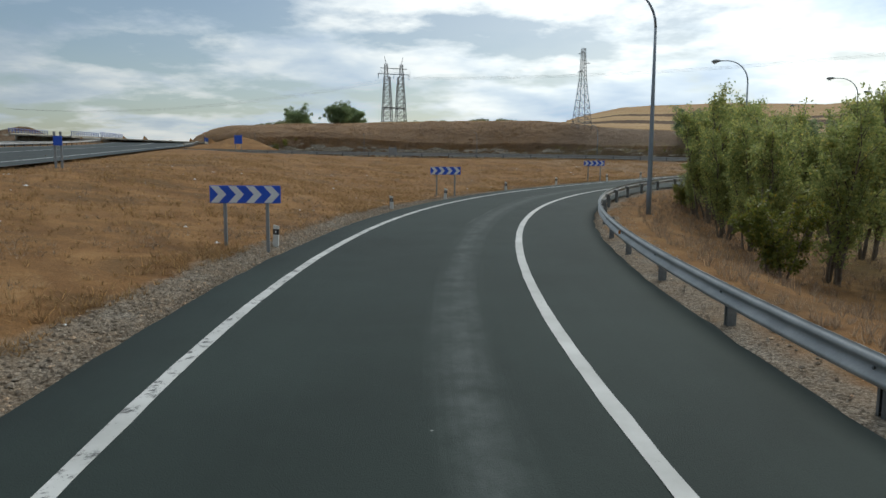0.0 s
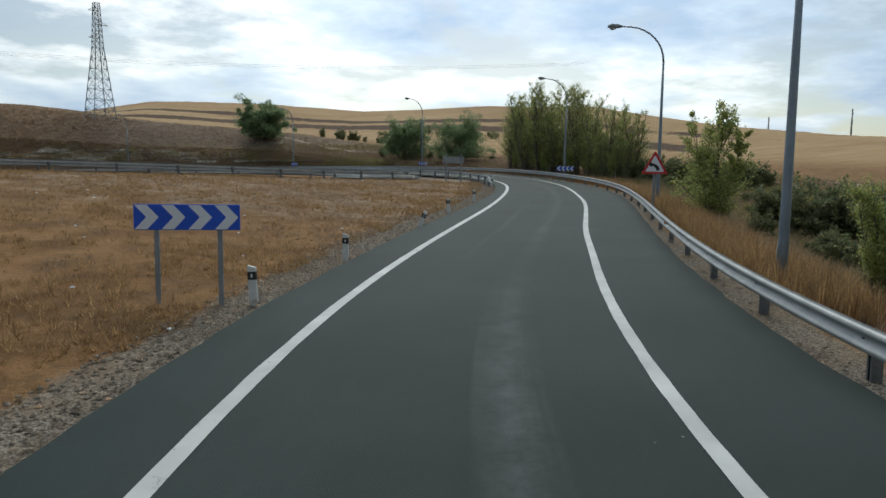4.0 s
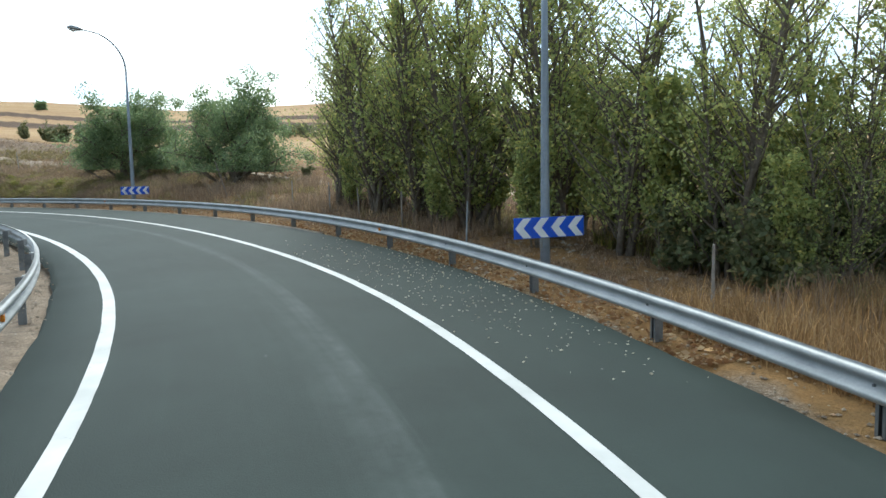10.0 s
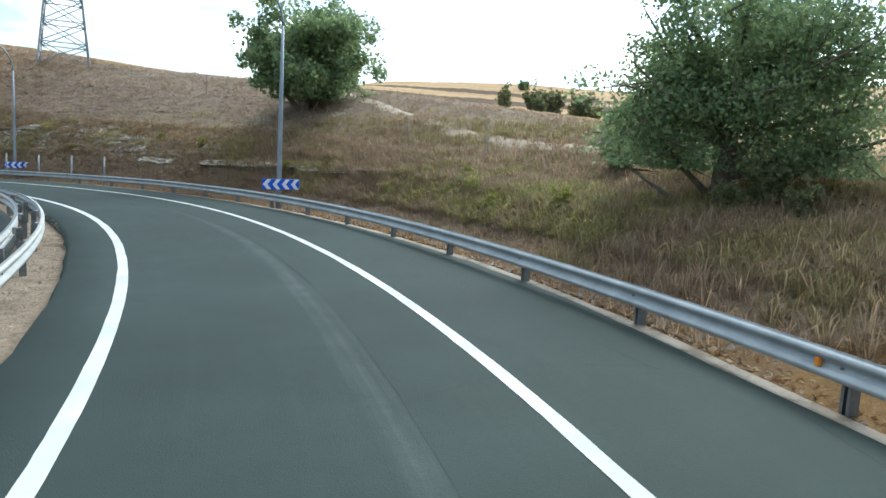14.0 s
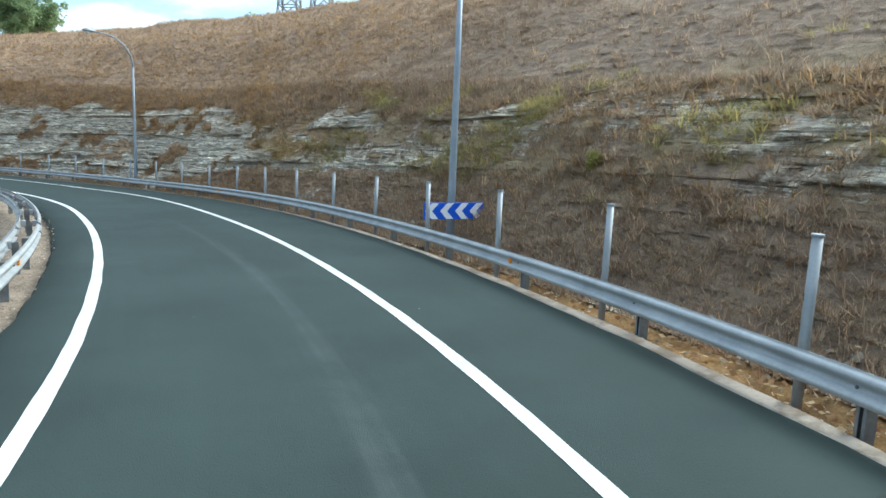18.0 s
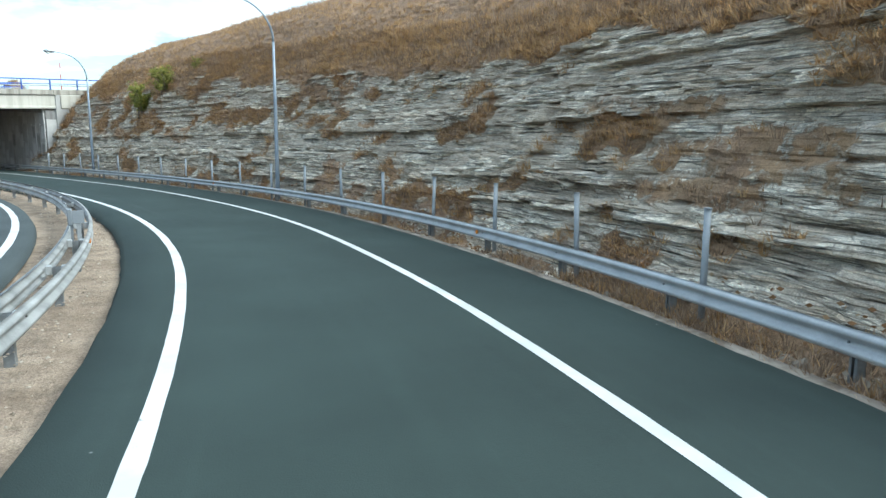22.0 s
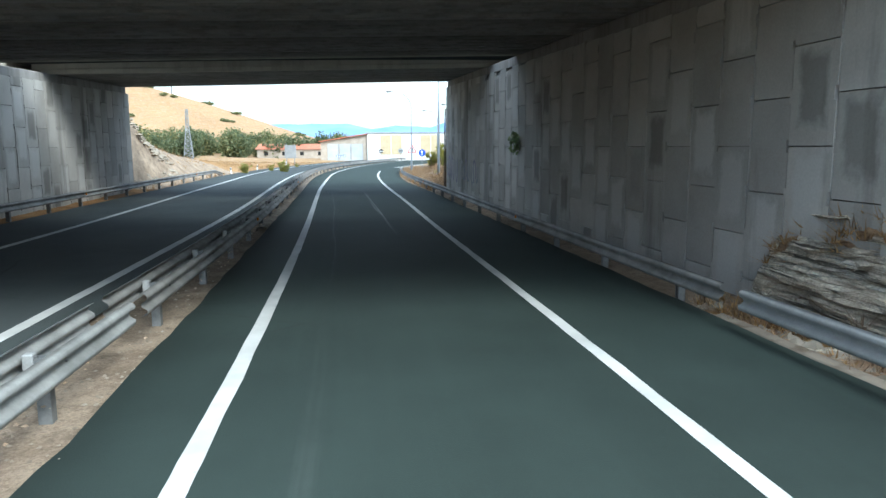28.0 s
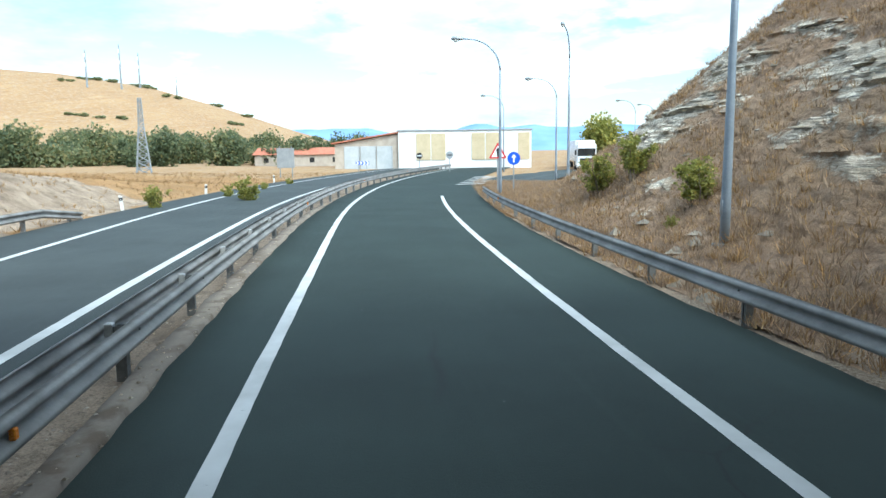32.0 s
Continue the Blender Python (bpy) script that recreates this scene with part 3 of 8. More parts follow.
PLASTIC_BLACK = plain("black_marker_band", (0.012, 0.012, 0.012), (0.03, 0.03, 0.03), 5.0, 0.5, 0, 0.05)
AMBER = plain("amber_reflector", (0.75, 0.22, 0.02), (0.85, 0.30, 0.03), 20, 0.3, 0, 0)
RAIL_BLUE = plain("blue_painted_steel", (0.015, 0.065, 0.33), (0.025, 0.10, 0.42), 2.0, 0.45, 0.1, 0.05)


def make_concrete(name, a, b, streak_to=(0.07, 0.062, 0.052), amount=0.6):
    n = Nodes(name, 0.88, 0, 0.25)
    pos = n.place()
    rnd = n.random()
    big, fine = n.noise(pos, 0.5, 5, 0.6), n.noise(pos, 25, 4, 0.65)
    run = n.noise(n.place((1.5, 1.5, 0.12)), 1.3, 6, 0.62)
    c = n.mix(n.ramp(big, (0.3, 0.0), (0.7, 1.0)), a, b)
    c = n.mix(n.math("MULTIPLY", n.ramp(run, (0.48, 0.0), (0.62, 1.0)), amount), c, streak_to)
    c = n.mix(0.5, c, n.ramp(rnd, (0.0, 0.5), (1.0, 1.25)), "MULTIPLY")
    c = n.mix(0.4, c, n.ramp(fine, (0.2, 0.6), (0.7, 1.0)), "MULTIPLY")
    n.bump(n.math("ADD", fine, big), 0.25, 0.01)
    return n.done(c)


def make_panel():
    """Grey precast concrete with pale bloom and damp patches that follow each panel."""
    n = Nodes("stained_precast_concrete", 0.88, 0, 0.25)
    pos, rnd = n.place(), n.random()
    own = n.split(n.coords("Object"))
    big, mid, fine = n.noise(pos, 0.6, 5, 0.6), n.noise(pos, 2.6, 6, 0.65), n.noise(pos, 25, 4, 0.65)
    c = n.mix(n.ramp(big, (0.3, 0.0), (0.7, 1.0)), (0.40, 0.38, 0.345), (0.53, 0.51, 0.47))
    c = n.mix(0.6, c, n.ramp(rnd, (0.0, 0.72), (1.0, 1.2)), "MULTIPLY")
    wob = n.math("MULTIPLY", n.math("SUBTRACT", mid, 0.5), 0.9)
    blob = n.math("MAXIMUM", n.math("MULTIPLY", n.math("ABSOLUTE", own[0]), 2.6), n.math("MULTIPLY", n.math("ABSOLUTE", n.math("SUBTRACT", own[2], 0.1)), 1.55))
    pick = n.math("FRACT", n.math("MULTIPLY", rnd, 7.31))
    pale = n.math("MULTIPLY", n.ramp(n.math("ADD", blob, wob), (0.72, 1.0), (1.02, 0.0)), n.ramp(pick, (0.66, 0.0), (0.78, 0.8)))
    c = n.mix(pale, c, (0.58, 0.57, 0.54))
    damp = n.math("MULTIPLY", n.ramp(n.math("ADD", blob, wob), (0.62, 1.0), (0.95, 0.0)), n.ramp(pick, (0.10, 0.6), (0.16, 0.0)))
    c = n.mix(damp, c, (0.15, 0.145, 0.13))
    run = n.noise(n.place((0.9, 0.9, 0.10)), 0.55, 6, 0.66)
    c = n.mix(n.ramp(run, (0.58, 0.0), (0.70, 0.65)), c, (0.10, 0.09, 0.075))
    c = n.mix(0.4, c, n.ramp(fine, (0.2, 0.6), (0.7, 1.0)), "MULTIPLY")
    n.bump(n.math("ADD", fine, big), 0.25, 0.01)
    return n.done(c)


PANEL = make_panel()
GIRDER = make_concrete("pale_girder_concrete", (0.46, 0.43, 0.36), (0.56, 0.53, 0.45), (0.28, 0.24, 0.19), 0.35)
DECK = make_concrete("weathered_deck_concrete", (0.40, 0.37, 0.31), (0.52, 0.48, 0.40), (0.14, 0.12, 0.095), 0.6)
# darker than the edge beams: underpass shade is put into this colour
SOFFIT = make_concrete("shaded_soffit_concrete", (0.26, 0.25, 0.23), (0.36, 0.345, 0.32), (0.10, 0.09, 0.08), 0.4)
KERB = make_concrete("gutter_concrete", (0.22, 0.185, 0.15), (0.36, 0.31, 0.25), (0.13, 0.095, 0.065), 0.8)


def make_leaf(name, a, b, c, rough=0.5):
    n = Nodes(name, rough, 0, 0.35)
    r = n.island()
    col = n.ramp(r, (0.0, a), (0.55, b), (0.92, c), (1.0, (c[0] * 1.5, c[1] * 1.25, c[2])))
    col = n.mix(n.ramp(n.noise(n.place(), 0.45, 3), (0.35, 0.0), (0.7, 0.5)), col, b)
    n.bsdf.inputs["Transmission Weight"].default_value = 0.0
    tr = n.nt.nodes.new("ShaderNodeBsdfTranslucent")
    mixs = n.nt.nodes.new("ShaderNodeMixShader")
    n.put(tr.inputs[0], col)
    mixs.inputs[0].default_value = 0.5
    outn = n.nt.nodes["Material Output"]
    n.nt.links.new(n.bsdf.outputs[0], mixs.inputs[1])
    n.nt.links.new(tr.outputs[0], mixs.inputs[2])
    n.nt.links.new(mixs.outputs[0], outn.inputs[0])
    return n.done(col)


LEAF_POPLAR = make_leaf("poplar_leaf", (0.22, 0.275, 0.10), (0.36, 0.405, 0.14), (0.55, 0.53, 0.18))
LEAF_WALNUT = make_leaf("walnut_leaf", (0.135, 0.20, 0.10), (0.22, 0.30, 0.145), (0.34, 0.42, 0.20))
LEAF_YELLOW = make_leaf("yellowing_leaf", (0.10, 0.13, 0.03), (0.18, 0.20, 0.04), (0.30, 0.27, 0.05))
LEAF_BRAMBLE = make_leaf("bramble_leaf", (0.105, 0.13, 0.065), (0.18, 0.21, 0.098), (0.30, 0.27, 0.13))
LEAF_SCRUB = make_leaf("green_scrub_leaf", (0.14, 0.16, 0.04), (0.26, 0.27, 0.065), (0.42, 0.38, 0.10))
LEAF_FAR = make_leaf("far_wood_leaf", (0.07, 0.095, 0.052), (0.12, 0.15, 0.075), (0.19, 0.21, 0.105))
STRAW = make_leaf("dry_straw", (0.15, 0.085, 0.038), (0.32, 0.20, 0.09), (0.50, 0.35, 0.18), 0.8)
STRAW_DARK = make_leaf("brown_dry_weed", (0.17, 0.120, 0.084), (0.295, 0.214, 0.145), (0.45, 0.34, 0.23), 0.8)
STRAW_YELLOW = make_leaf("yellow_grass", (0.22, 0.19, 0.075), (0.35, 0.30, 0.12), (0.48, 0.41, 0.18), 0.8)
STRAW_GREEN = make_leaf("half_dry_grass", (0.145, 0.122, 0.06), (0.255, 0.215, 0.10), (0.40, 0.33, 0.17), 0.8)
STRAW_RUST = make_leaf("rusty_grass", (0.28, 0.165, 0.075), (0.46, 0.295, 0.14), (0.60, 0.43, 0.23), 0.8)
DEAD_LEAF = make_leaf("fallen_leaf", (0.17, 0.085, 0.035), (0.30, 0.17, 0.08), (0.50, 0.42, 0.28), 0.8)
PALE_LEAF = make_leaf("pale_fallen_leaf", (0.40, 0.36, 0.28), (0.55, 0.52, 0.42), (0.66, 0.62, 0.52), 0.8)
BARK = plain("grey_brown_bark", (0.12, 0.095, 0.07), (0.22, 0.185, 0.145), 6.0, 0.9, 0, 0.6, 40, dist=0.02)
WOOD_STAKE = plain("weathered_stake_wood", (0.22, 0.19, 0.16), (0.34, 0.30, 0.26), 5.0, 0.85, 0, 0.4, 40)
WHITE_WALL = plain("white_render", (0.72, 0.72, 0.70), (0.80, 0.80, 0.78), 0.4, 0.8, 0, 0.1, 8)
TAN_DOOR = plain("tan_sheet_door", (0.52, 0.43, 0.27), (0.60, 0.50, 0.33), 0.8, 0.6, 0, 0.1, 8)
GREY_DOOR = plain("grey_sheet_door", (0.42, 0.45, 0.46), (0.50, 0.53, 0.54), 0.8, 0.55, 0.1, 0.1, 8)
BRICK_RED = plain("red_roof_tile", (0.36, 0.12, 0.07), (0.50, 0.20, 0.12), 2.0, 0.85, 0, 0.4, 12)
BEIGE_WALL = plain("beige_block_wall", (0.38, 0.33, 0.27), (0.48, 0.42, 0.35), 1.0, 0.85, 0, 0.2, 10)
TRUCK_WHITE = plain("white_truck_paint", (0.72, 0.73, 0.74), (0.80, 0.80, 0.80), 1.0, 0.3, 0, 0)
RUBBER = plain("black_tyre_rubber", (0.015, 0.015, 0.015), (0.03, 0.03, 0.03), 8, 0.85, 0, 0.1)
GLASS_DARK = plain("dark_window_glass", (0.015, 0.018, 0.02), (0.03, 0.035, 0.04), 1.0, 0.08, 0, 0, spec=0.6)

# ---- terrain ----


def polyline(pts, step=1.0):
    """Even samples along a smooth line through a few places."""
    p = np.array(pts, float)
    q = np.r_[[2 * p[0] - p[1]], p, [2 * p[-1] - p[-2]]]
    out = []
    for i in range(len(p) - 1):
        a, b, c, d = q[i : i + 4]
        n = max(2, int(np.linalg.norm(c - b) / step))
        u = (np.arange(n) / n)[:, None]
        out.append(b + 0.5 * u * (c - a + u * (2 * a - 5 * b + 4 * c - d + u * (3 * (b - c) + d - a))))
    return np.concatenate(out + [p[-1:]])


# the other ramp, where it leaves the curve, and the motorway beyond the field
WEST_RAMP = polyline([(46.6, 100.0, 1.18), (44.2, 96.9, 1.16), (40.0, 94.0, 1.15), (32.0, 92.0, 1.2), (18.0, 91.0, 1.45), (-6.0, 92.5, 1.7), (-30.0, 97.0, 2.1), (-47.0, 103.0, 2.5)])
MOTORWAY = polyline([(-28, 5, -0.1), (-33, 22, 0.3), (-47, 70, 2.1), (-61, 118, 3.9), (-70, 147, 5.3), (-75.4, 164.4, 5.85), (-82, 187, 6.1), (-110, 280, 7.2), (-160, 440, 9.0)], 2.0)

CREST = table([(-24, 0), (100, 0), (118, 0.9), (132, 2.0), (141, 2.6), (149, 3.5), (157, 4.8), (166, 6.5), (185, 8.9), (205, 12.3), (230, 13.1), (255, 12.5), (268, 12.0), (279, 11.0), (284, 8.6), (316, 7.2), (322, 10.4), (331, 9.8), (338, 10.3), (345, 9.2), (352, 6.4), (358, 2.4), (363, 0.4), (368, 0), (432, 0)])
CUT_D = np.array([0.0, 6.25, 7.1, 9.0, 12.0, 15.0, 18.5, 22.0, 60.0])
CUT_H = np.array([0.0, 0.0, 0.085, 0.36, 0.57, 0.78, 0.955, 1.0, 1.02])
STEEP_H = np.array([0.0, 0.0, 0.16, 0.52, 0.80, 0.92, 0.98, 1.0, 1.02])
MOUND_D, MOUND_H = [6.3, 8.2, 18.5, 23, 70], [0, 0.09, 0.98, 1.0, 0.6]


def cut_share(s, d):
    """Share of the crest's height at stations s and offsets d."""
    w = smooth01((s - 215) / 45)
    return np.where(s > 317, np.interp(d - np.clip((s - 338) * 0.14, 0, 3), MOUND_D, MOUND_H), np.interp(d, CUT_D, CUT_H) * (1 - w) + np.interp(d, CUT_D, STEEP_H) * w)


def smooth01(x):
    x = np.clip(x, 0, 1)
    return x * x * (3 - 2 * x)


def road_coords(x, y):
    s, d = np.empty(len(x)), np.empty(len(x))
    px, py, ps, ph = RXY[::2, 0], RXY[::2, 1], RS[::2], RH[::2]
    for k in range(0, len(x), 4000):
        q = slice(k, k + 4000)
        i = np.argmin((x[q, None] - px) ** 2 + (y[q, None] - py) ** 2, 1)
        ox, oy, a = x[q] - px[i], y[q] - py[i], ph[i]
        s[q] = ps[i] - ox * np.sin(a) + oy * np.cos(a)
        d[q] = ox * np.cos(a) + oy * np.sin(a)
        far = np.hypot(ox, oy)
        d[q] = np.where((ps[i] <= ps[0]) | (ps[i] >= ps[-1]), np.sign(d[q]) * far, d[q])
    return s, d


def line_coords(line, x, y):
    dist, z = np.empty(len(x)), np.empty(len(x))
    for k in range(0, len(x), 4000):
        q = slice(k, k + 4000)
        r = (x[q, None] - line[:, 0]) ** 2 + (y[q, None] - line[:, 1]) ** 2
        i = np.argmin(r, 1)
        dist[q], z[q] = np.sqrt(r[np.arange(len(i)), i]), line[i, 2]
    return dist, z


HILL_AZ = [-180, -140, -110, -95, -84, -75, -66, -56, -45, -35, -25, -15, -5, 5, 15, 24, 34, 50, 80, 120, 180]
HILL_UP = [10, 14, 17, 16.8, 14.5, 17, 21.2, 28.8, 28.6, 24.6, 25.2, 22.4, 10.0, 11.6, 8.2, 3, 3, 5, 2, 0, 10]


def terrain(x, y, info=False):
    """Ground height at arrays of places."""
    x, y = np.asarray(x, float), np.asarray(y, float)
    s, d = road_coords(x, y)
    sc = np.clip(s, RS[0], RS[-1])
    zr = np.interp(sc, RS, RZ) - np.interp(sc, RS, RB) * np.clip(d, -12, 8)
    wd, wz = line_coords(WEST_RAMP, x, y)
    md, mz = line_coords(MOTORWAY, x, y)
    gap = np.maximum(np.maximum(d - 5.5, -d - np.where(sc > 112, 11.5, 3.5)), 0)
    under = smooth01((np.maximum(d - 7.6, -d - 13.0)) / 1.2) * np.where((sc > 262) & (sc < 345), 1, 0) + np.where((sc > 262) & (sc < 345), 0, 1)
    under = under * np.where((((sc > 230) & (sc < 284.5)) | ((sc > 317) & (sc < 376))) & (d > 5) & (d < 26), 0.0, 1.0)
    md = np.where(under < 0.5, 400.0, md)
    w0, w1, w2, w3 = 1 / (gap + 1.5) ** 2.2, 1 / (np.maximum(wd - 4.5, 0) + 1.5) ** 2.2, 1 / (np.maximum(md - 20, 0) + 2) ** 2.2, 1 / 70**2.2
    z = (w0 * zr + w1 * wz + w2 * mz + w3 * -0.75) / (w0 + w1 + w2 + w3)
    z = z - 0.10
    # low ground outside the first bend
    low = smooth01((d - 5.6) / 5) * smooth01((112 - sc) / 25)
    z = z - 1.1 * low * (1 - smooth01((d - 30) / 60))
    # cutting, its plateau and the mound past the bridge
    past = sc > 318
    prof = cut_share(sc, d - np.where((sc > 283.6) & (sc < 317.4), 2.2, 0.0))
    z = z + CREST(sc) * np.where(d > 0, prof, 0)
    bank = smooth01((-12.9 - d) / 1.2) * np.where(sc < 317, 1, 0) * smooth01((sc - 262) / 20) * 7.2
    mound = smooth01((-12.0 - d) / 4.2) * np.where(sc >= 317, np.interp(sc, [317, 322, 330, 342, 358, 372], [4.6, 3.9, 2.9, 1.7, 0.6, 0.0]), 0)
    z = z + bank + mound
    # hills all round
    r, az = np.hypot(x - 20, y - 100), np.degrees(np.arctan2(-(x - 20), y - 100))
    up = np.interp(az, HILL_AZ, HILL_UP)
    z = z + up * smooth01((np.minimum(np.maximum(gap, 0), wd) - 22) / 250) * np.where(past & (az > 40), 0, 1)
    z = z + 43 * np.exp(-(((x + 400) / 185) ** 2 + ((y + 140) / 150) ** 2) ** 1.6)
    z = np.where((sc > 215) & (sc < 316) & (d > 16), np.minimum(z, zr + CREST(sc) + 0.4), z)
    z = np.where((sc > 312) & (sc < 350) & (d > 19), np.minimum(z, zr + 7.6 + 0.03 * (d - 19)), z)
    lump = np.array([noise.noise((a * 0.05, b * 0.05, 0)) + 0.4 * noise.noise((a * 0.21, b * 0.21, 3)) for a, b in zip(x, y)])
    z = z + lump * 0.30 * smooth01((np.minimum(gap, np.minimum(wd - 6, md - 21))) / 8)
    mw = np.exp(-((np.maximum(md - 20, 0) / 7) ** 2)) * under
    z = z * (1 - mw) + (mz - 0.12) * mw
    z = np.where((np.abs(x + 29) < 30) & (md > 18), np.minimum(z, 2.3 + 0.25 * np.maximum(np.hypot(x + 29, y - 104) - 10, 0)), z)
    z = np.where((sc < 108) & (d < 0) & (md > 17.9), np.minimum(z, np.maximum(zr - 0.10 + 0.13 * gap, z - 3.0 * smooth01((45 - gap) / 10))), z)
    if info:
        return z, s, d, gap, wd, md, r, az
    return z


def spread(lo, hi, a, b, step, grow=1.16):
    """Even steps from a to b, growing ones out to lo and hi."""
    mid = list(np.arange(a, b + step / 2, step))
    g, left = step, []
    while (left[-1] if left else a) > lo:
        g *= grow
        left.append((left[-1] if left else a) - g)
    g, right = step, []
    while (right[-1] if right else mid[-1]) < hi:
        g *= grow
        right.append((right[-1] if right else mid[-1]) + g)
    return np.array(left[::-1] + mid + right)


def set_floats(me, **values):
    for name, v in values.items():
        me.attributes.new(name, "FLOAT", "POINT").data.foreach_set("value", np.asarray(v, np.float32))


def build_ground():
    gx, gy = spread(-2600, 2600, -142, 118, 1.3), spread(-2400, 2800, -30, 232, 1.3)
    X, Y = np.meshgrid(gx, gy)
    x, y = X.ravel(), Y.ravel()
    z, s, d, gap, wd, md, r, az = terrain(x, y, True)
    ends = smooth01((s - 138.2) / 3) * smooth01((283.6 - s) / 1.5) + smooth01((s - 318.5) / 1.5) * smooth01((368 - s) / 6)
    sc = np.clip(s, RS[0], RS[-1])
    foot = np.interp(sc, RS, RZ) - np.interp(sc, RS, RB) * np.clip(d, -12, 8) - 0.10
    z = z - np.maximum(z - foot, 0) * ends * smooth01((d - 5.9) / 0.4) * smooth01((17.5 - d) / 1.5)
    z = z - 1.3 * ends * smooth01((d - 7.3) / 0.9) * smooth01((19.8 - d) / 1.2)
    z = np.where((d > -11) & (d < 5.5) & (s > 110), z - 0.12, z)
    z = np.where((d > -3.4) & (d < 4.6) & (s <= 112) & (s > -30), z - 0.12, z)
    n, m = len(gx), len(gy)
    i = (np.arange(m - 1)[:, None] * n + np.arange(n - 1)).ravel()
    me = array_mesh("ground", np.c_[x, y, z], np.c_[i, i + 1, i + n + 1, i + n], GROUND, True)
    sc = np.clip(s, -24, 431)
    right = d - EDGE_R(sc)
    left = EDGE_L(sc) - d
    near = np.where(d > 0, right, np.where(sc < 108, left, EDGE_L(sc) - d))
    gravel = 1 - smooth01((near - 0.25) / np.where(d > 0, 0.8, 1.5 + 0.7 * smooth01((sc - 55) / 15)))
    gravel = np.where((d > 0) & (sc > 100), gravel * 0.55, gravel)
    gravel = np.where((d < 0) & (sc > 100), 0, gravel)
    soil = np.where((d < 0) & (sc > 100) & (d > -5.2), 1.0, 0) + np.where((s > 318) & (d < -11) & (d > -26) & (s < 350), 0.7, 0)
    soil = np.where((d < -3) & (d > -45) & (s < 112), np.maximum(soil, 0.47 * smooth01((s - 52) / 22)), soil)
    far = smooth01((r - 95) / 60)
    plateau = np.where((d > 18) & (s > 150) & (s < 300), smooth01((d - 18) / 6), 0)
    stub = np.clip(far * np.where((az > 38) | (az < -175), np.where(x < -150, 0.6, 0.35), 1.0) + plateau * 0.8, 0, 1)
    band = np.exp(-(((r - 150 + 18 * np.sin(np.radians(az * 2.3))) / 11) ** 2)) + np.exp(-(((r - 205 - 12 * np.sin(np.radians(az * 3.1 + 40))) / 8) ** 2)) * 0.9
    scrub = np.where((az > -75) & (az < 40), band, 0) * (0.35 + 0.65 * smooth01((d - 30) / 20))
    scrub = np.maximum(scrub, np.where((d > 5.2) & (s > 104) & (s < 160) & (d < 34), 0.46, 0))
    soil = np.where((d > 4.5) & (s > 283) & (s < 340) & (d < 9), 0.9, soil)
    soil = np.where((r > 150) & (az > 50) & (x < -150), np.maximum(soil, 0.46), soil)
    low = smooth01((d - 9) / 8) * smooth01((118 - s) / 20) * (1 - smooth01((r - 110) / 40))
    set_floats(me, gravel=gravel, soil=np.clip(soil, 0, 1), stubble=stub, scrub=np.clip(scrub, 0, 1), green=np.clip(low * 0.9 + np.where((d > 4.5) & (s > 100) & (s < 290) & (d < 40), 0.22, 0), 0, 1))
    thing("ground", label="dry grass and stubble ground reaching the horizon", category="ground", kind="structure", data=me)


build_ground()


def strip(name, s, offsets, heights, mat, label, category, worn=None, parent=None):
    """A ribbon along the road: rows of offsets (functions of s or numbers) with heights over the road."""
    cols, uv = [], []
    for o, h in zip(offsets, heights):
        d = o(s) if callable(o) else np.full(len(s), float(o))
        cols.append(road_points(s, d, h(s) if callable(h) else h))
        uv.append(np.c_[s, d])
    n, k = len(s), len(cols)
    v, uvs = np.stack(cols, 1).reshape(-1, 3), np.stack(uv, 1).reshape(-1, 2)
    i = (np.arange(n - 1)[:, None] * k + np.arange(k - 1)).ravel()
    q = np.c_[i, i + 1, i + k + 1, i + k]
    me = array_mesh(name, v, q, mat, True)
    me.uv_layers.new(name="UVMap").data.foreach_set("uv", uvs[q.ravel()].ravel().astype(np.float32))
    if worn is not None:
        set_floats(me, worn=np.repeat(worn(s), k))
    if parent is not None:
        return part(name, me, mat, parent, label)
    return thing(name, label=label, category=category, kind="structure", data=me)


def rough_edge(fn, amp, seed, side=1):
    return lambda s: fn(s) + side * amp * np.array([noise.noise((q * 0.9, seed, 0)) + 0.5 * noise.noise((q * 3.1, seed, 5)) for q in s])


s_road = np.arange(-20, 430, 0.5)
mixed = lambda a, b, u: (lambda s: a(s) * (1 - u) + b(s) * u)
el, er = rough_edge(EDGE_L, 0.055, 1.7), rough_edge(EDGE_R, 0.06, 8.3)
road = strip(
    "road", s_road,
    [lambda s: el(s) - 0.10, el, *[mixed(EDGE_L, EDGE_R, u) for u in (0.1, 0.25, 0.4, 0.55, 0.7, 0.85, 0.93)], er, lambda s: er(s) + 0.08],
    [-0.16, -0.012, 0, 0, 0, 0, 0, 0, 0, -0.012, -0.075], ASPHALT, "dark grey asphalt slip road with wheel streaks", "road")
s_opp = np.arange(113, 430, 0.5)
opp_in = lambda s: OPP_N(s) + 0.45
opposite_road = strip("opposite_road", s_opp, [lambda s: OPP_E(s) - 0.1, OPP_E, OPP_F, mixed(OPP_F, OPP_N, 0.5), OPP_N, opp_in, lambda s: opp_in(s) + 0.08], [-0.16, -0.01, 0, 0, 0, -0.01, -0.16], ASPHALT_OLD, "grey asphalt ramp for the other direction", "road")


def line_strip(name, s, centre, width, parent, worn, label):
    e1, e2 = rough_edge(lambda q: centre(q) - width / 2, 0.012, 2.2), rough_edge(lambda q: centre(q) + width / 2, 0.012, 6.1)
    return strip(name, s, [e1, e2], [0.006, 0.006], PAINT, label, "road marking", worn, parent)


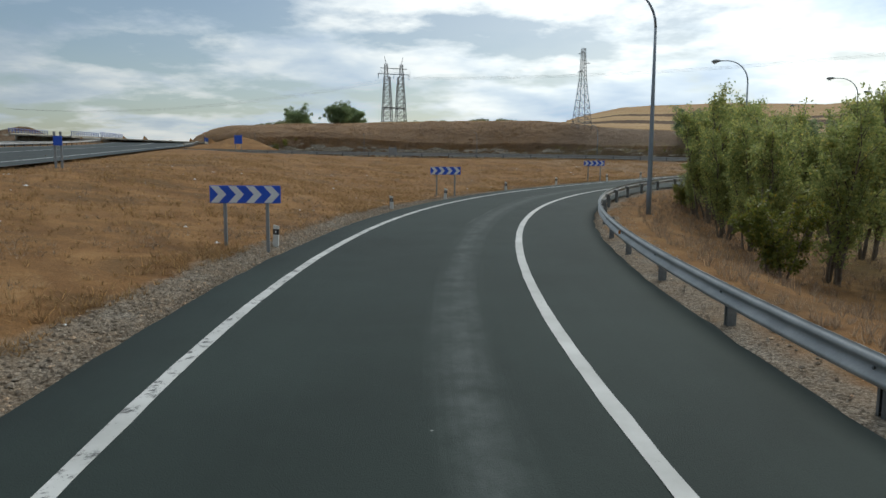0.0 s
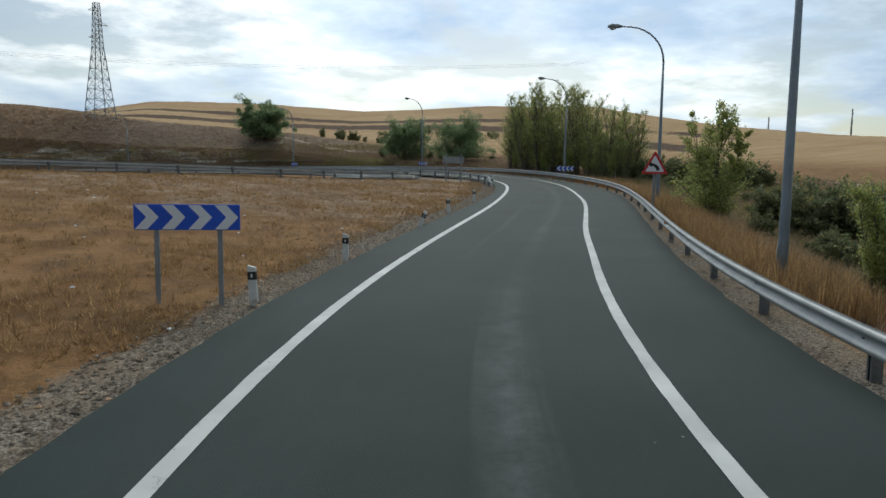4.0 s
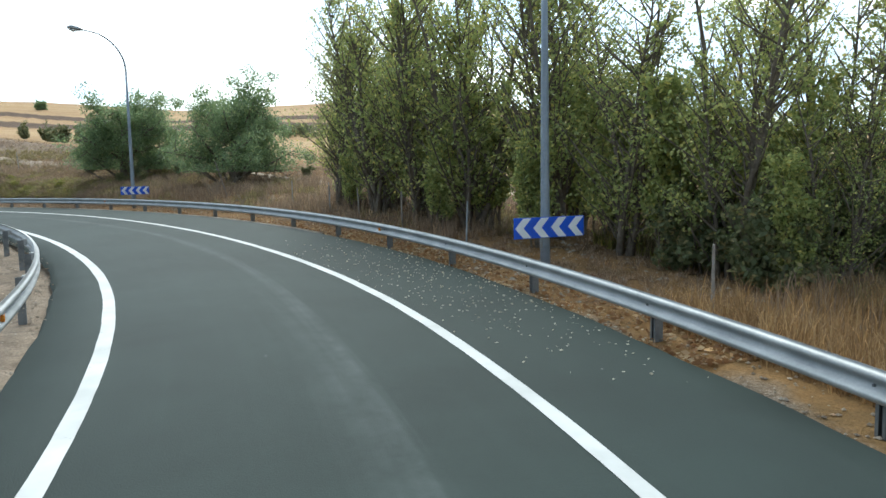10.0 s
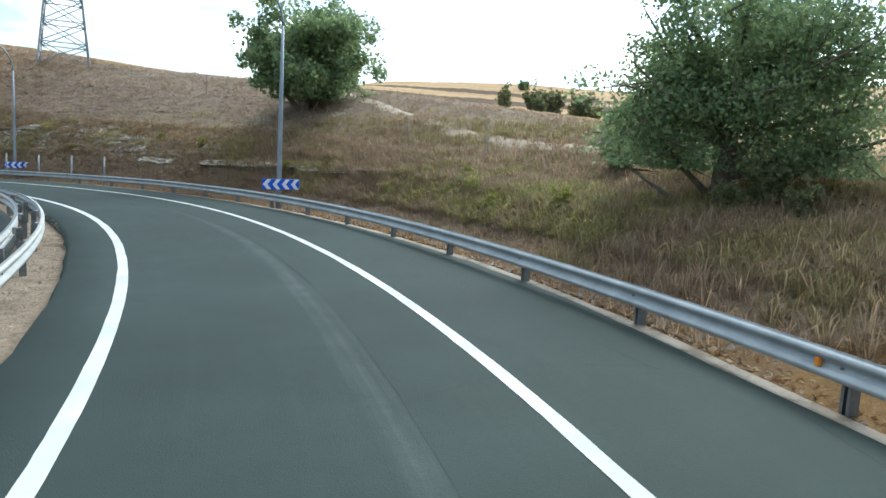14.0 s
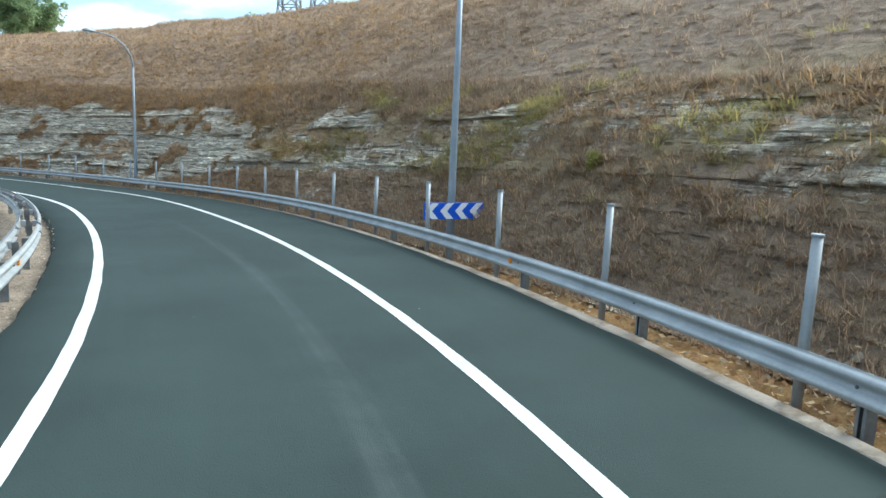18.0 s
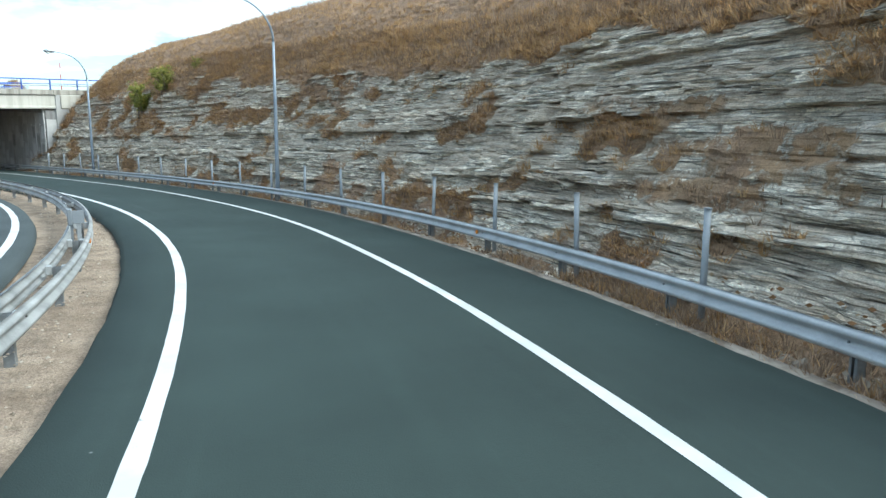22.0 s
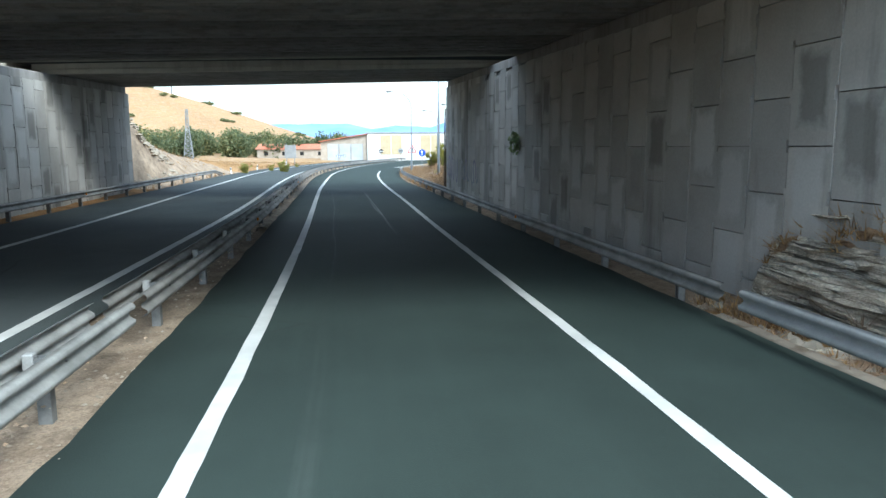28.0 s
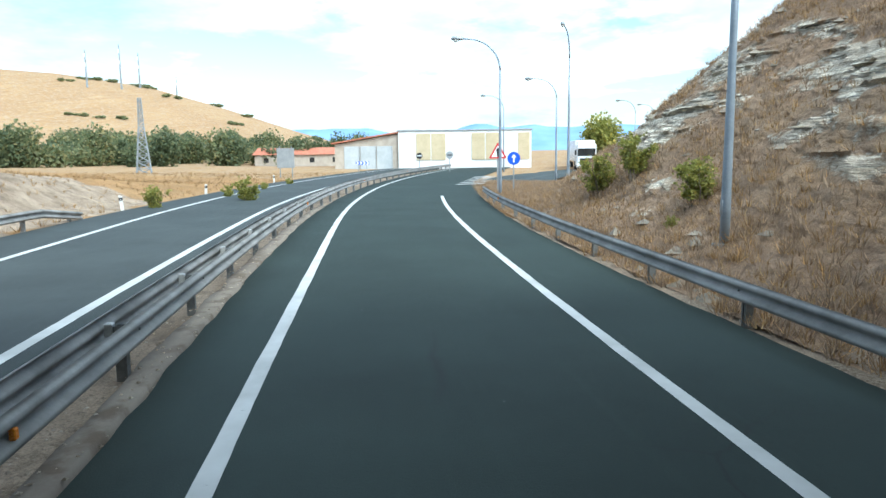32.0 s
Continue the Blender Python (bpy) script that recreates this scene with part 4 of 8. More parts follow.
line_strip("edge_line", np.arange(-20, 430, 0.25), LINE_L, 0.185, road, lambda s: 0.25 + 0.33 * smooth01((62 - s) / 25), "white edge line, cracked and worn")
line_strip("edge_line", np.arange(-20, 352, 0.25), LINE_R, 0.175, road, lambda s: 0.15 + 0 * s, "white edge line")
line_strip("edge_line", np.arange(116, 430, 0.25), OPP_N, 0.2, opposite_road, lambda s: 0.2 + 0 * s, "white edge line")
line_strip("edge_line", np.arange(119, 430, 0.25), OPP_F, 0.2, opposite_road, lambda s: 0.2 + 0 * s, "white edge line")


def flat_ribbon(name, line, left, right, h, mat, label, category, parent=None):
    """A level ribbon along a free line."""
    t = np.gradient(line[:, :2], axis=0)
    t /= np.linalg.norm(t, axis=1, keepdims=True)
    nrm = np.c_[t[:, 1], -t[:, 0]]
    k = 5
    cols = [np.c_[line[:, :2] + nrm * o, line[:, 2] + h] for o in np.linspace(left, right, k)]
    v = np.stack(cols, 1).reshape(-1, 3)
    i = (np.arange(len(line) - 1)[:, None] * k + np.arange(k - 1)).ravel()
    q = np.c_[i, i + 1, i + k + 1, i + k]
    me = array_mesh(name, v, q, mat, True)
    dist = np.r_[0, np.cumsum(np.linalg.norm(np.diff(line[:, :2], axis=0), axis=1))]
    uvs = np.stack([np.c_[dist, np.full(len(line), o)] for o in np.linspace(left, right, k)], 1).reshape(-1, 2)
    me.uv_layers.new(name="UVMap").data.foreach_set("uv", uvs[q.ravel()].ravel().astype(np.float32))
    if mat is PAINT:
        set_floats(me, worn=np.full(len(v), 0.2))
    if parent is not None:
        return part(name, me, mat, parent, label)
    return thing(name, label=label, category=category, kind="structure", data=me)


west_road = flat_ribbon("west_ramp_road", WEST_RAMP, -3.7, 3.7, 0.0, ASPHALT_OLD, "grey asphalt ramp curving away behind the field", "road")
for o in (-2.3, 2.3):
    flat_ribbon("edge_line", WEST_RAMP, o - 0.1, o + 0.1, 0.012, PAINT, "white edge line", "", west_road)
for name, lo, hi in (("motorway", 0.9, 17.6), ("far_carriageway", -17.3, -4.6)):
    m_road = flat_ribbon(name, MOTORWAY, lo, hi, 0.06, ASPHALT_OLD, "grey asphalt carriageway of the motorway over the bridge", "road")
    for o in (lo + 1.2, (lo + hi) / 2, hi - 1.8):
        flat_ribbon("edge_line", MOTORWAY, o - 0.1, o + 0.1, 0.072, PAINT, "white road line", "", m_road)

# ---- rock cutting ----


BED = np.cumsum(np.random.default_rng(8).choice([0.08, 0.13, 0.18, 0.26, 0.36, 0.52], 140, p=[0.22, 0.24, 0.2, 0.16, 0.11, 0.07])) - 4.0


def scramble(a, b):
    """Even random numbers from two whole ones."""
    v = np.sin(a * 12.9898 + b * 78.233) * 43758.5453
    return v - np.floor(v)


def field_noise(x, y, z):
    return np.array([noise.noise((p, q, z)) for p, q in zip(np.ravel(x), np.ravel(y))]).reshape(np.shape(x))


def tuft_field(S, H):
    """Where tufts of grass sit on the cutting, in strips along its ledges."""
    return field_noise(S * 0.30 + H * 0.1, H * 0.62, 81.0) + 0.5 * field_noise(S * 1.1 + H * 0.2, H * 1.5, 83.0)


def build_cut(name, s0, s1, ds, label, past=False):
    s = np.arange(s0, s1 + ds / 2, ds)
    nh = 300 if not past else 150
    u = np.linspace(0, 1, nh)
    dd = 5.75 + (np.interp(u, [0, 0.72, 1], [0, 5.1, 14.7]) if not past else np.interp(u, [0, 1], [0, 14.7]))
    S, D = np.meshgrid(s, dd, indexing="ij")
    Hf = cut_share(S, D)
    H = CREST(s)[:, None] * Hf
    slow, wide = field_noise(S * 0.10, H * 0.22, 5.0), field_noise(S * 0.33, H * 0.6, 8.0)
    # where dry grass holds: the foot, the upper slope, and strips along the ledges
    patch = field_noise(S * 0.17, H * 0.75, 21.0) * 0.72 + field_noise(S * 0.55, H * 1.6, 27.0) * 0.42
    if past:
        base_grass = np.interp(H, [0, 1.6, 2.2, 3.2, 5.0, 9.0], [1.1, 1.05, 0.80, 0.50, 0.58, 0.72])
    else:
        r = np.interp(S, [138, 160, 178, 192, 206, 222], [0.0, 0.06, 0.16, 0.50, 0.95, 1.0])
        top = np.interp(S, [150, 185, 205, 225, 240, 255, 284], [3.0, 3.4, 3.8, 4.5, 5.3, 6.1, 5.8])
        foot = np.interp(S, [150, 190, 206, 214, 222], [1.7, 1.8, 1.4, 0.6, 0.05])
        zone = smooth01((H - foot) / 0.4 + 0.5) * (1 - smooth01((H - top) / 1.6))
        base_grass = 0.98 - zone * (0.20 + 0.39 * r) + 0.35 * smooth01((172 - S) / 20) + 0.22 * smooth01((H - top) / 1.5)
    if not past:
        base_grass = base_grass + 0.75 * smooth01((tuft_field(S, H) - 0.21) / 0.12) * smooth01((S - 196) / 10) - 0.24 * smooth01((S - 206) / 6) * smooth01((6.0 - H) / 2)
    grassy = np.clip(base_grass + patch, 0, 1.3)
    # one long low ledge of hard stone on the first slope
    sill = 1.45 + 0.16 * field_noise(S * 0.12, H * 0, 41.0) + 0.10 * field_noise(S * 0.6, H * 0, 43.0) - H
    sill_here = np.interp(S, [150, 158, 171, 180], [0, 1, 1, 0]) * (0 if past else 1) * smooth01((field_noise(S * 0.16, H * 0, 47.0) + 0.55) / 0.2)
    shelf = sill_here * ((sill < 0) & (sill > -0.24))
    under = sill_here * ((sill >= 0) & (sill < 0.10))
    grassy = np.where((sill < 0.12) & (sill > -0.30) & (sill_here > 0.4), np.minimum(grassy, 0.30 + 0.5 * patch), grassy)
    # beds a hand to two hands thick, dipping gently along the road, broken into blocks
    dip = H + 0.005 * (S - 200) + 0.15 * field_noise(S * 0.06, H * 0.15, 1.0) + 0.022 * field_noise(S * 0.7, H * 0.9, 31.0)
    k = np.clip(np.searchsorted(BED, dip), 1, len(BED) - 1)
    lo, hi = BED[k - 1], BED[k]
    fr = (dip - lo) / (hi - lo)
    length = 0.35 + 1.5 * scramble(k, k * 0 + 3) ** 1.5
    along = S / length + 7 * scramble(k, k * 0 + 11)
    cell = np.floor(along)
    fs = along - cell
    gone = scramble(k + 50, cell) > 0.86
    hard, over = scramble(k, k * 0 + 17) > 0.80, scramble(k + 1, k * 0 + 17) > 0.80
    stretch = smooth01((field_noise(S * 0.13, dip * 0.5, 51.0) + 0.12) / 0.2)
    jut = (scramble(k, cell) - 0.5) * (0.11 + 0.24 * (hi - lo)) + (scramble(k, k * 0 + 29) - 0.5) * 0.10
    jut = jut + stretch * np.where(hard, 0.17 - 0.21 * gone, np.where(over, -0.07, 0.0)) + 0.26 * shelf - 0.16 * under
    open_joint = 0.11 * (2 * fr - 1) ** 14 + 0.07 * (2 * fs - 1) ** 30
    crumb = 0.10 * field_noise(S * 1.0, H * 2.2, 14.0) + 0.06 * field_noise(S * 2.3, H * 5.0, 4.0) + 0.07 * (scramble(np.floor(S * 3.3 + 5 * scramble(k, k * 0 + 2)), np.floor(dip * 11.0)) - 0.5)
    bare = 1 - (0.93 if past else 0.72) * smooth01((grassy - 0.4) / 0.3)
    fade = np.minimum(1, H / 0.45)
    ease = np.clip((S - s0) / 9 + 0.02, 0, 1) if not past else np.clip((s1 - S) / 9, 0, 1)
    if not past:
        ease = ease * np.clip((284.5 - S) / 1.5, 0.2, 1)
    off = ease * fade * (slow * 0.34 + wide * 0.10 + bare * (jut - open_joint) + crumb)
    base = road_points(S.ravel(), D.ravel() - off.ravel(), 0).reshape(*S.shape, 3)
    plan = road_points(S.ravel(), D.ravel(), 0)
    base[..., 2] = terrain(plan[:, 0], plan[:, 1]).reshape(S.shape) + 0.035 * field_noise(S * 0.8, H * 0.9, 12.0) * fade
    n, m = S.shape
    i = (np.arange(n - 1)[:, None] * m + np.arange(m - 1)).ravel()
    me = array_mesh(name, base.reshape(-1, 3), np.c_[i, i + 1, i + m + 1, i + m], ROCK, False)
    set_floats(me, rust=(smooth01((S - 188) / 16) if not past else S * 0 + 0.7).ravel(), grassy=grassy.ravel(), green=(np.interp(S, [138, 150, 190, 205, 230], [0.35, 0.4, 0.5, 0.3, 0.1]) * np.where(S < 164, np.interp(H, [1.0, 1.6, 3.8, 5.0], [0.5, 1.0, 1.0, 0.15]), np.interp(H, [1.3, 2.0, 3.8, 5.0], [0.2, 0.8, 0.8, 0.1]))).ravel())
    ob = thing(name, label=label, category="rock face", kind="structure", data=me)
    # loose slabs standing out of the beds
    rng = np.random.default_rng(int(s0))
    slabs = []
    for q in range(9):
        L, W, T = rng.uniform(0.30, 0.9), rng.uniform(0.16, 0.28), rng.uniform(0.03, 0.09)
        g = Geo().box((0, 0, 0), (W, L, T))
        g.v = [(a + rng.normal() * 0.05, b + rng.normal() * 0.10, c + rng.normal() * 0.012) for a, b, c in g.v]
        slabs.append(g.mesh("ledge_slab", ROCK))
    good = np.argwhere((grassy < 0.36) & (hard | (shelf > 0.5)) & (H > 0.3) & (H < 7.5) & ((S > 156) & (S < 283.5) | past))
    for q in rng.choice(len(good), min(len(good), 270 if not past else 60), replace=False):
        a, b = good[q]
        p = base[a, b]
        turn = math.degrees(np.interp(s[a], RS, RH)) + rng.normal() * 9
        part("ledge_slab", slabs[q % 9], None, ob, "", pose(p[0], p[1], p[2], rng.normal() * 3, rng.normal() * 5, turn))
    return base, grassy, H


cut_points, cut_grass, cut_high = build_cut("rock_cutting", 138, 284, 0.17, "grey layered limestone cutting with dry brown grass on its ledges")
mound_points, mound_grass, mound_high = build_cut("rock_mound", 317.6, 372, 0.25, "brown grassy mound with broken grey rock beside the bridge", True)

lip = rough_edge(lambda q: EDGE_L(q) - 0.42, 0.07, 9.4)
strip("median_kerb", np.arange(296, 346, 0.5), [lambda q: EDGE_L(q) - 0.06, lambda q: EDGE_L(q) - 0.1, lambda q: EDGE_L(q) - 0.26, lip, lambda q: lip(q) - 0.03], [-0.16, -0.035, -0.03, -0.05, -0.18], KERB, "rough concrete strip between the road and the median", "kerb")

# ---- gutter along the foot of the slope ----
gut = rough_edge(lambda q: EDGE_R(q) + 0.24, 0.05, 4.4)
strip("gutter", np.arange(118, 283.5, 0.5), [lambda q: EDGE_R(q) + 0.02, lambda q: EDGE_R(q) + 0.05, lambda q: EDGE_R(q) + 0.14, gut, lambda q: gut(q) + 0.03], [-0.16, -0.03, -0.045, -0.02, -0.16], KERB, "sandy concrete gutter along the road edge", "gutter")

# ---- guard rails ----
W_BEAM = [(0.0, 0.0), (0.06, 0.02), (0.08, 0.055), (0.075, 0.085), (0.012, 0.125), (0.0, 0.155), (0.012, 0.185), (0.075, 0.225), (0.08, 0.255), (0.06, 0.29), (0.0, 0.31)]


def beam(pts, side, z0, drop=None):
    """A W beam along ground points; side: +1 when its face looks to the left of the line, -1 to the right."""
    p = np.asarray(pts, float)
    t = np.gradient(p[:, :2], axis=0)
    t /= np.linalg.norm(t, axis=1, keepdims=True)
    nrm = np.c_[-t[:, 1], t[:, 0]] * side
    g, k, n = Geo(), len(W_BEAM), len(p)
    for shift in (0.0, -0.004):
        for i in range(n):
            dz = 0 if drop is None else drop[i]
            for o, z in W_BEAM:
                q = p[i, :2] + nrm[i] * (o + shift)
                g.v.append((q[0], q[1], p[i, 2] + z0 + z - dz))
    for sh in range(2):
        o = sh * n * k
        for i in range(n - 1):
            for j in range(k - 1):
                a = o + i * k + j
                g.f.append((a, a + 1, a + k + 1, a + k) if sh == 0 else (a, a + k, a + k + 1, a + 1))
    for i in range(n - 1):
        for j in (0, k - 1):
            a = i * k + j
            b = a + n * k
            g.f.append((a, a + k, b + k, b))
    return g


def post_mesh():
    g = Geo()
    w, d, t, h = 0.055, 0.06, 0.008, 0.54
    g.box((0, -d, (h - 0.35) / 2), (2 * w, t, h + 0.35))
    g.box((-w, 0, (h - 0.35) / 2), (t, 2 * d, h + 0.35))
    g.box((w, 0, (h - 0.35) / 2), (t, 2 * d, h + 0.35))
    g.box((-w + 0.018, d, (h - 0.35) / 2), (0.035, t, h + 0.35))
    g.box((w - 0.018, d, (h - 0.35) / 2), (0.035, t, h + 0.35))
    return g.mesh("post", POST_STEEL)


POST = post_mesh()
SPACER = Geo().soft_box((0, 0, 0), (0.10, 0.11, 0.16), 0.012).mesh("spacer", ZINC)
BOLT = Geo().tube([(0, 0, 0), (0, 0.02, 0)], 0.016, 6).mesh("bolt", POST_STEEL)
REFLECTOR = Geo().soft_box((0, 0, 0), (0.05, 0.06, 0.09), 0.008).mesh("reflector", AMBER)
RAIL_Z = 0.30


def rail_run(line, side, label, group, post_gap=3.45, first=1.0, ends=(False, False), amber_every=7, mat=None, twin=0.0):
    """A whole run of guard rail along ground points, with its beams, posts, spacers and reflectors; twin sets a second beam behind the posts."""
    p = np.asarray(line, float)
    dist = np.r_[0, np.cumsum(np.linalg.norm(np.diff(p[:, :2], axis=0), axis=1))]
    root = thing("guardrail", Matrix.Translation(p[0]), label, "guardrail", group)
    where = lambda q: np.array([np.interp(q, dist, p[:, c]) for c in range(3)])
    total, a, seg = dist[-1], 0.0, 3.45
    while a < total - 0.3:
        b = min(a + seg, total)
        m = max(3, int((b - a) / 0.6) + 1)
        q = np.linspace(a, min(b + 0.12, total), m)
        drop = np.zeros(m)
        if ends[0]:
            drop += 0.36 * np.clip(1 - q / 3.2, 0, 1)
        if ends[1]:
            drop += 0.36 * np.clip(1 - (total - q) / 3.2, 0, 1)
        g = beam(np.array([where(x) for x in q]), side, RAIL_Z, drop)
        part("rail", g, mat or ZINC, root, "", ORIGIN, True)
        if twin:
            line2 = np.array([where(x) for x in q])
            run = np.gradient(line2[:, :2], axis=0)
            run /= np.linalg.norm(run, axis=1, keepdims=True)
            line2[:, :2] += np.c_[run[:, 1], -run[:, 0]] * side * twin
            part("rail", beam(line2, -side, RAIL_Z, drop), mat or ZINC, root, "", ORIGIN, True)
        a = b
    k, q = 0, first
    while q < total - 0.2:
        c, c2 = where(q), where(min(q + 0.3, total))
        c0 = where(max(q - 0.3, 0))
        h = math.degrees(math.atan2(-(c2 - c0)[0], (c2 - c0)[1]))
        low = (0.36 * max(0, 1 - q / 3.2) if ends[0] else 0) + (0.36 * max(0, 1 - (total - q) / 3.2) if ends[1] else 0)
        m = pose(*c, 0, 0, h)
        away = side * (twin / 2 if twin else 0.14)
        po = part("post", POST, None, root, "", m @ Matrix.Translation((away, 0, -0.04 - low)) @ pose(0, 0, 0, 0, 0, 90 + 2 * math.sin(q * 7)))
        part("spacer", SPACER, None, root, "", m @ Matrix.Translation((away * 0.4, 0, RAIL_Z + 0.155 - low)))
        if twin:
            part("spacer", SPACER, None, root, "", m @ Matrix.Translation((away * 1.6, 0, RAIL_Z + 0.155 - low)))
        part("bolt", BOLT, None, root, "", m @ Matrix.Translation((-0.005 * side, 0, RAIL_Z + 0.155 - low)) @ pose(0, 0, 0, 0, 0, 90 * side))
        if amber_every and k % amber_every == 3:
            part("reflector", REFLECTOR, None, root, "amber reflector", m @ Matrix.Translation((-0.05 * side, 0.25, RAIL_Z + 0.155 - low)))
        k, q = k + 1, q + post_gap
    return root


def rail_line(fn, s0, s1, h=-0.06):
    s = np.arange(s0, s1, 0.5)
    return road_points(s, fn(s), h)


rail_run(rail_line(RAIL_R, -20, 282.5), 1, "long galvanised steel guard rail on the outer verge", "guard rails", first=1.3)
rail_run(rail_line(RAIL_R, 282.5, 352), 1, "grimy steel guard rail, darkened as in shade, under and past the bridge", "guard rails", first=1.6, mat=ZINC_DIM)
rail_run(rail_line(RAIL_L, 95.5, 190), -1, "galvanised guard rail on the sandy median strip", "guard rails", first=0.8, ends=(True, False))
rail_run(rail_line(lambda s: RAIL_L(s) - np.interp(s, [122, 190], [0.62, 0.40]), 122, 190), 1, "second galvanised guard rail back to back on the median", "guard rails", first=2.2)
rail_run(rail_line(RAIL_L, 190, 282.5), -1, "double-sided galvanised guard rail on the sandy median strip", "guard rails", first=1.2, mat=ZINC_WORN, twin=0.40)
rail_run(rail_line(RAIL_L, 282.5, 428), -1, "grimy double-sided steel guard rail, darkened as in shade, under and past the bridge", "guard rails", first=1.4, post_gap=3.35, mat=ZINC_DIM, twin=0.40)
rail_run(rail_line(lambda s: OPP_E(s) - 0.45, 270, 341), -1, "grimy steel guard rail, darkened as in shade, on the far side of the other ramp", "guard rails", ends=(False, True), mat=ZINC_DIM)


def offset_line(line, o, a, b, h=-0.02):
    t = np.gradient(line[:, :2], axis=0)
    t /= np.linalg.norm(t, axis=1, keepdims=True)
    q = np.c_[line[:, :2] + np.c_[t[:, 1], -t[:, 0]] * o, line[:, 2] + h]
    return q[int(a * len(q)) : int(b * len(q))]


rail_run(offset_line(WEST_RAMP, -4.3, 0.10, 0.98), -1, "guard rail of the ramp behind the field", "guard rails", amber_every=0)
rail_run(offset_line(WEST_RAMP, 4.2, 0.05, 0.9), 1, "guard rail on the far side of the ramp behind the field", "guard rails", amber_every=0)
rail_run(offset_line(MOTORWAY, 18.0, 0.215, 0.33), 1, "guard rail along the motorway embankment", "guard rails", post_gap=4.0, amber_every=0)
rail_run(offset_line(MOTORWAY, -1.5, 0.03, 0.33), -1, "guard rail in the motorway median", "guard rails", post_gap=4.0, amber_every=0)

# ---- street lamps ----


def lamp_parts(reach, tall):
    pole, arm, head, glass, door, base = Geo(), Geo(), Geo(), Geo(), Geo(), Geo()
    pole.tube([(0, 0, -0.3), (0, 0, 0.9), (0, 0, tall * 0.5), (0, 0, tall - 1.9)], [0.105, 0.10, 0.075, 0.052], 12)
    pts = [(0, 0, tall - 1.9)]
    for k in range(1, 9):
        a = math.radians(90 * k / 8 * 0.94)
        pts.append((-reach * 0.72 * (1 - math.cos(a)), 0, tall - 1.9 + 1.75 * math.sin(a)))
    pts.append((-reach + 0.35, 0, tall - 0.12))
    arm.tube(pts, [0.052 - 0.002 * k for k in range(len(pts))], 8)
    head.tube([(-reach + 0.42, 0, tall - 0.12), (-reach + 0.2, 0, tall - 0.10), (-reach - 0.1, 0, tall - 0.09), (-reach - 0.30, 0, tall - 0.12)], [0.05, 0.11, 0.13, 0.06], 8)
    glass.tube([(-reach + 0.12, 0, tall - 0.19), (-reach - 0.05, 0, tall - 0.205), (-reach - 0.2, 0, tall - 0.19)], [0.05, 0.10, 0.05], 8)
    door.soft_box((-0.098, 0, 0.75), (0.02, 0.09, 0.30), 0.006)
    base.soft_box((0, 0, -0.04), (0.42, 0.42, 0.06), 0.01)
    return [("pole", pole, LAMP_STEEL), ("arm", arm, LAMP_STEEL), ("lamp_head", head, ZINC_DULL), ("lens", glass, LAMP_GLASS), ("hatch", door, ZINC_DULL), ("base_plate", base, POST_STEEL)]


def make_lamp(reach=2.5, tall=9.1):
    root = thing("street_lamp", ORIGIN, "tall grey steel street lamp with a curved arm over the road", "street lamp", "street lamps")
    for nm, g, mt in lamp_parts(reach, tall):
        part(nm, g, mt, root, "", None, True)
    return root


lamp = make_lamp()
LAMP_AT = [(29.5, 6.4), (61.0, 5.9), (83.6, 5.92), (109.45, 6.52), (136.05, 6.5), (158.8, 5.32), (185.96, 6.3), (215.3, 6.3), (242.5, 6.15), (269.0, 6.35), (326.2, 7.6), (353.8, 6.9)]


def on_ground(s, d, sink=0.03, turn=0.0):
    p = at(s, d)
    z = float(terrain([p.x], [p.y])[0])
    return pose(p.x, p.y, z - sink, 0, 0, math.degrees(float(np.interp(s, RS, RH))) + turn)


for k, (s, d) in enumerate(LAMP_AT):
    m = on_ground(s, d) if s < 180 or s > 300 else stand(s, d, -0.08)
    if k == 0:
        lamp.matrix_basis = m
    else:
        copy_thing(lamp, m)

# ---- signs ----


def chevron_board(right, width=1.68, high=0.42, posts=2, bottom=1.12, foot=-0.35, style="blue and white chevron board on two steel posts"):
    """Four white arrows on a blue board; its face looks along -y."""
    root = thing("chevron_sign", ORIGIN, style, "road sign", "chevron boards")
    part("panel", Geo().soft_box((0, 0, bottom + high / 2), (width, 0.03, high), 0.008), SIGN_BLUE, root, "blue board")
    part("panel_back", Geo().soft_box((0, 0.021, bottom + high / 2), (width - 0.02, 0.012, high - 0.02), 0.004), SIGN_BACK, root, "grey metal back")
    step, sg = width / 4, 1 if right else -1
    for k in range(4):
        x = -width / 2 + step * (k + 0.5) - sg * 0.10
        w, t, hh = step * 0.44, step * 0.46, high / 2 - 0.012
        out = [(x - sg * w * 0.5, -hh), (x - sg * w * 0.5 + sg * t, -hh), (x + sg * w * 0.5 + sg * t, 0), (x - sg * w * 0.5 + sg * t, hh), (x - sg * w * 0.5, hh), (x + sg * w * 0.5, 0)]
        out = [(max(-width / 2 + 0.01, min(width / 2 - 0.01, a)), b + bottom + high / 2) for a, b in out]
        part("arrow", Geo().prism(out, -0.0175, -0.0155), SIGN_WHITE, root, "white arrow")
    if posts == 0:
        for z in (bottom + 0.10, bottom + high - 0.10):
            part("bracket", Geo().soft_box((0, 0.055, z), (0.24, 0.07, 0.04), 0.006), ZINC_DULL, root, "steel pole strap")
    for x in (-width * 0.30, width * 0.30) if posts == 2 else ():
        part("post", Geo().soft_box((x, 0.06, (bottom + high + foot) / 2), (0.08, 0.05, bottom + high - foot), 0.008), ZINC_DULL, root, "steel post")
    return root


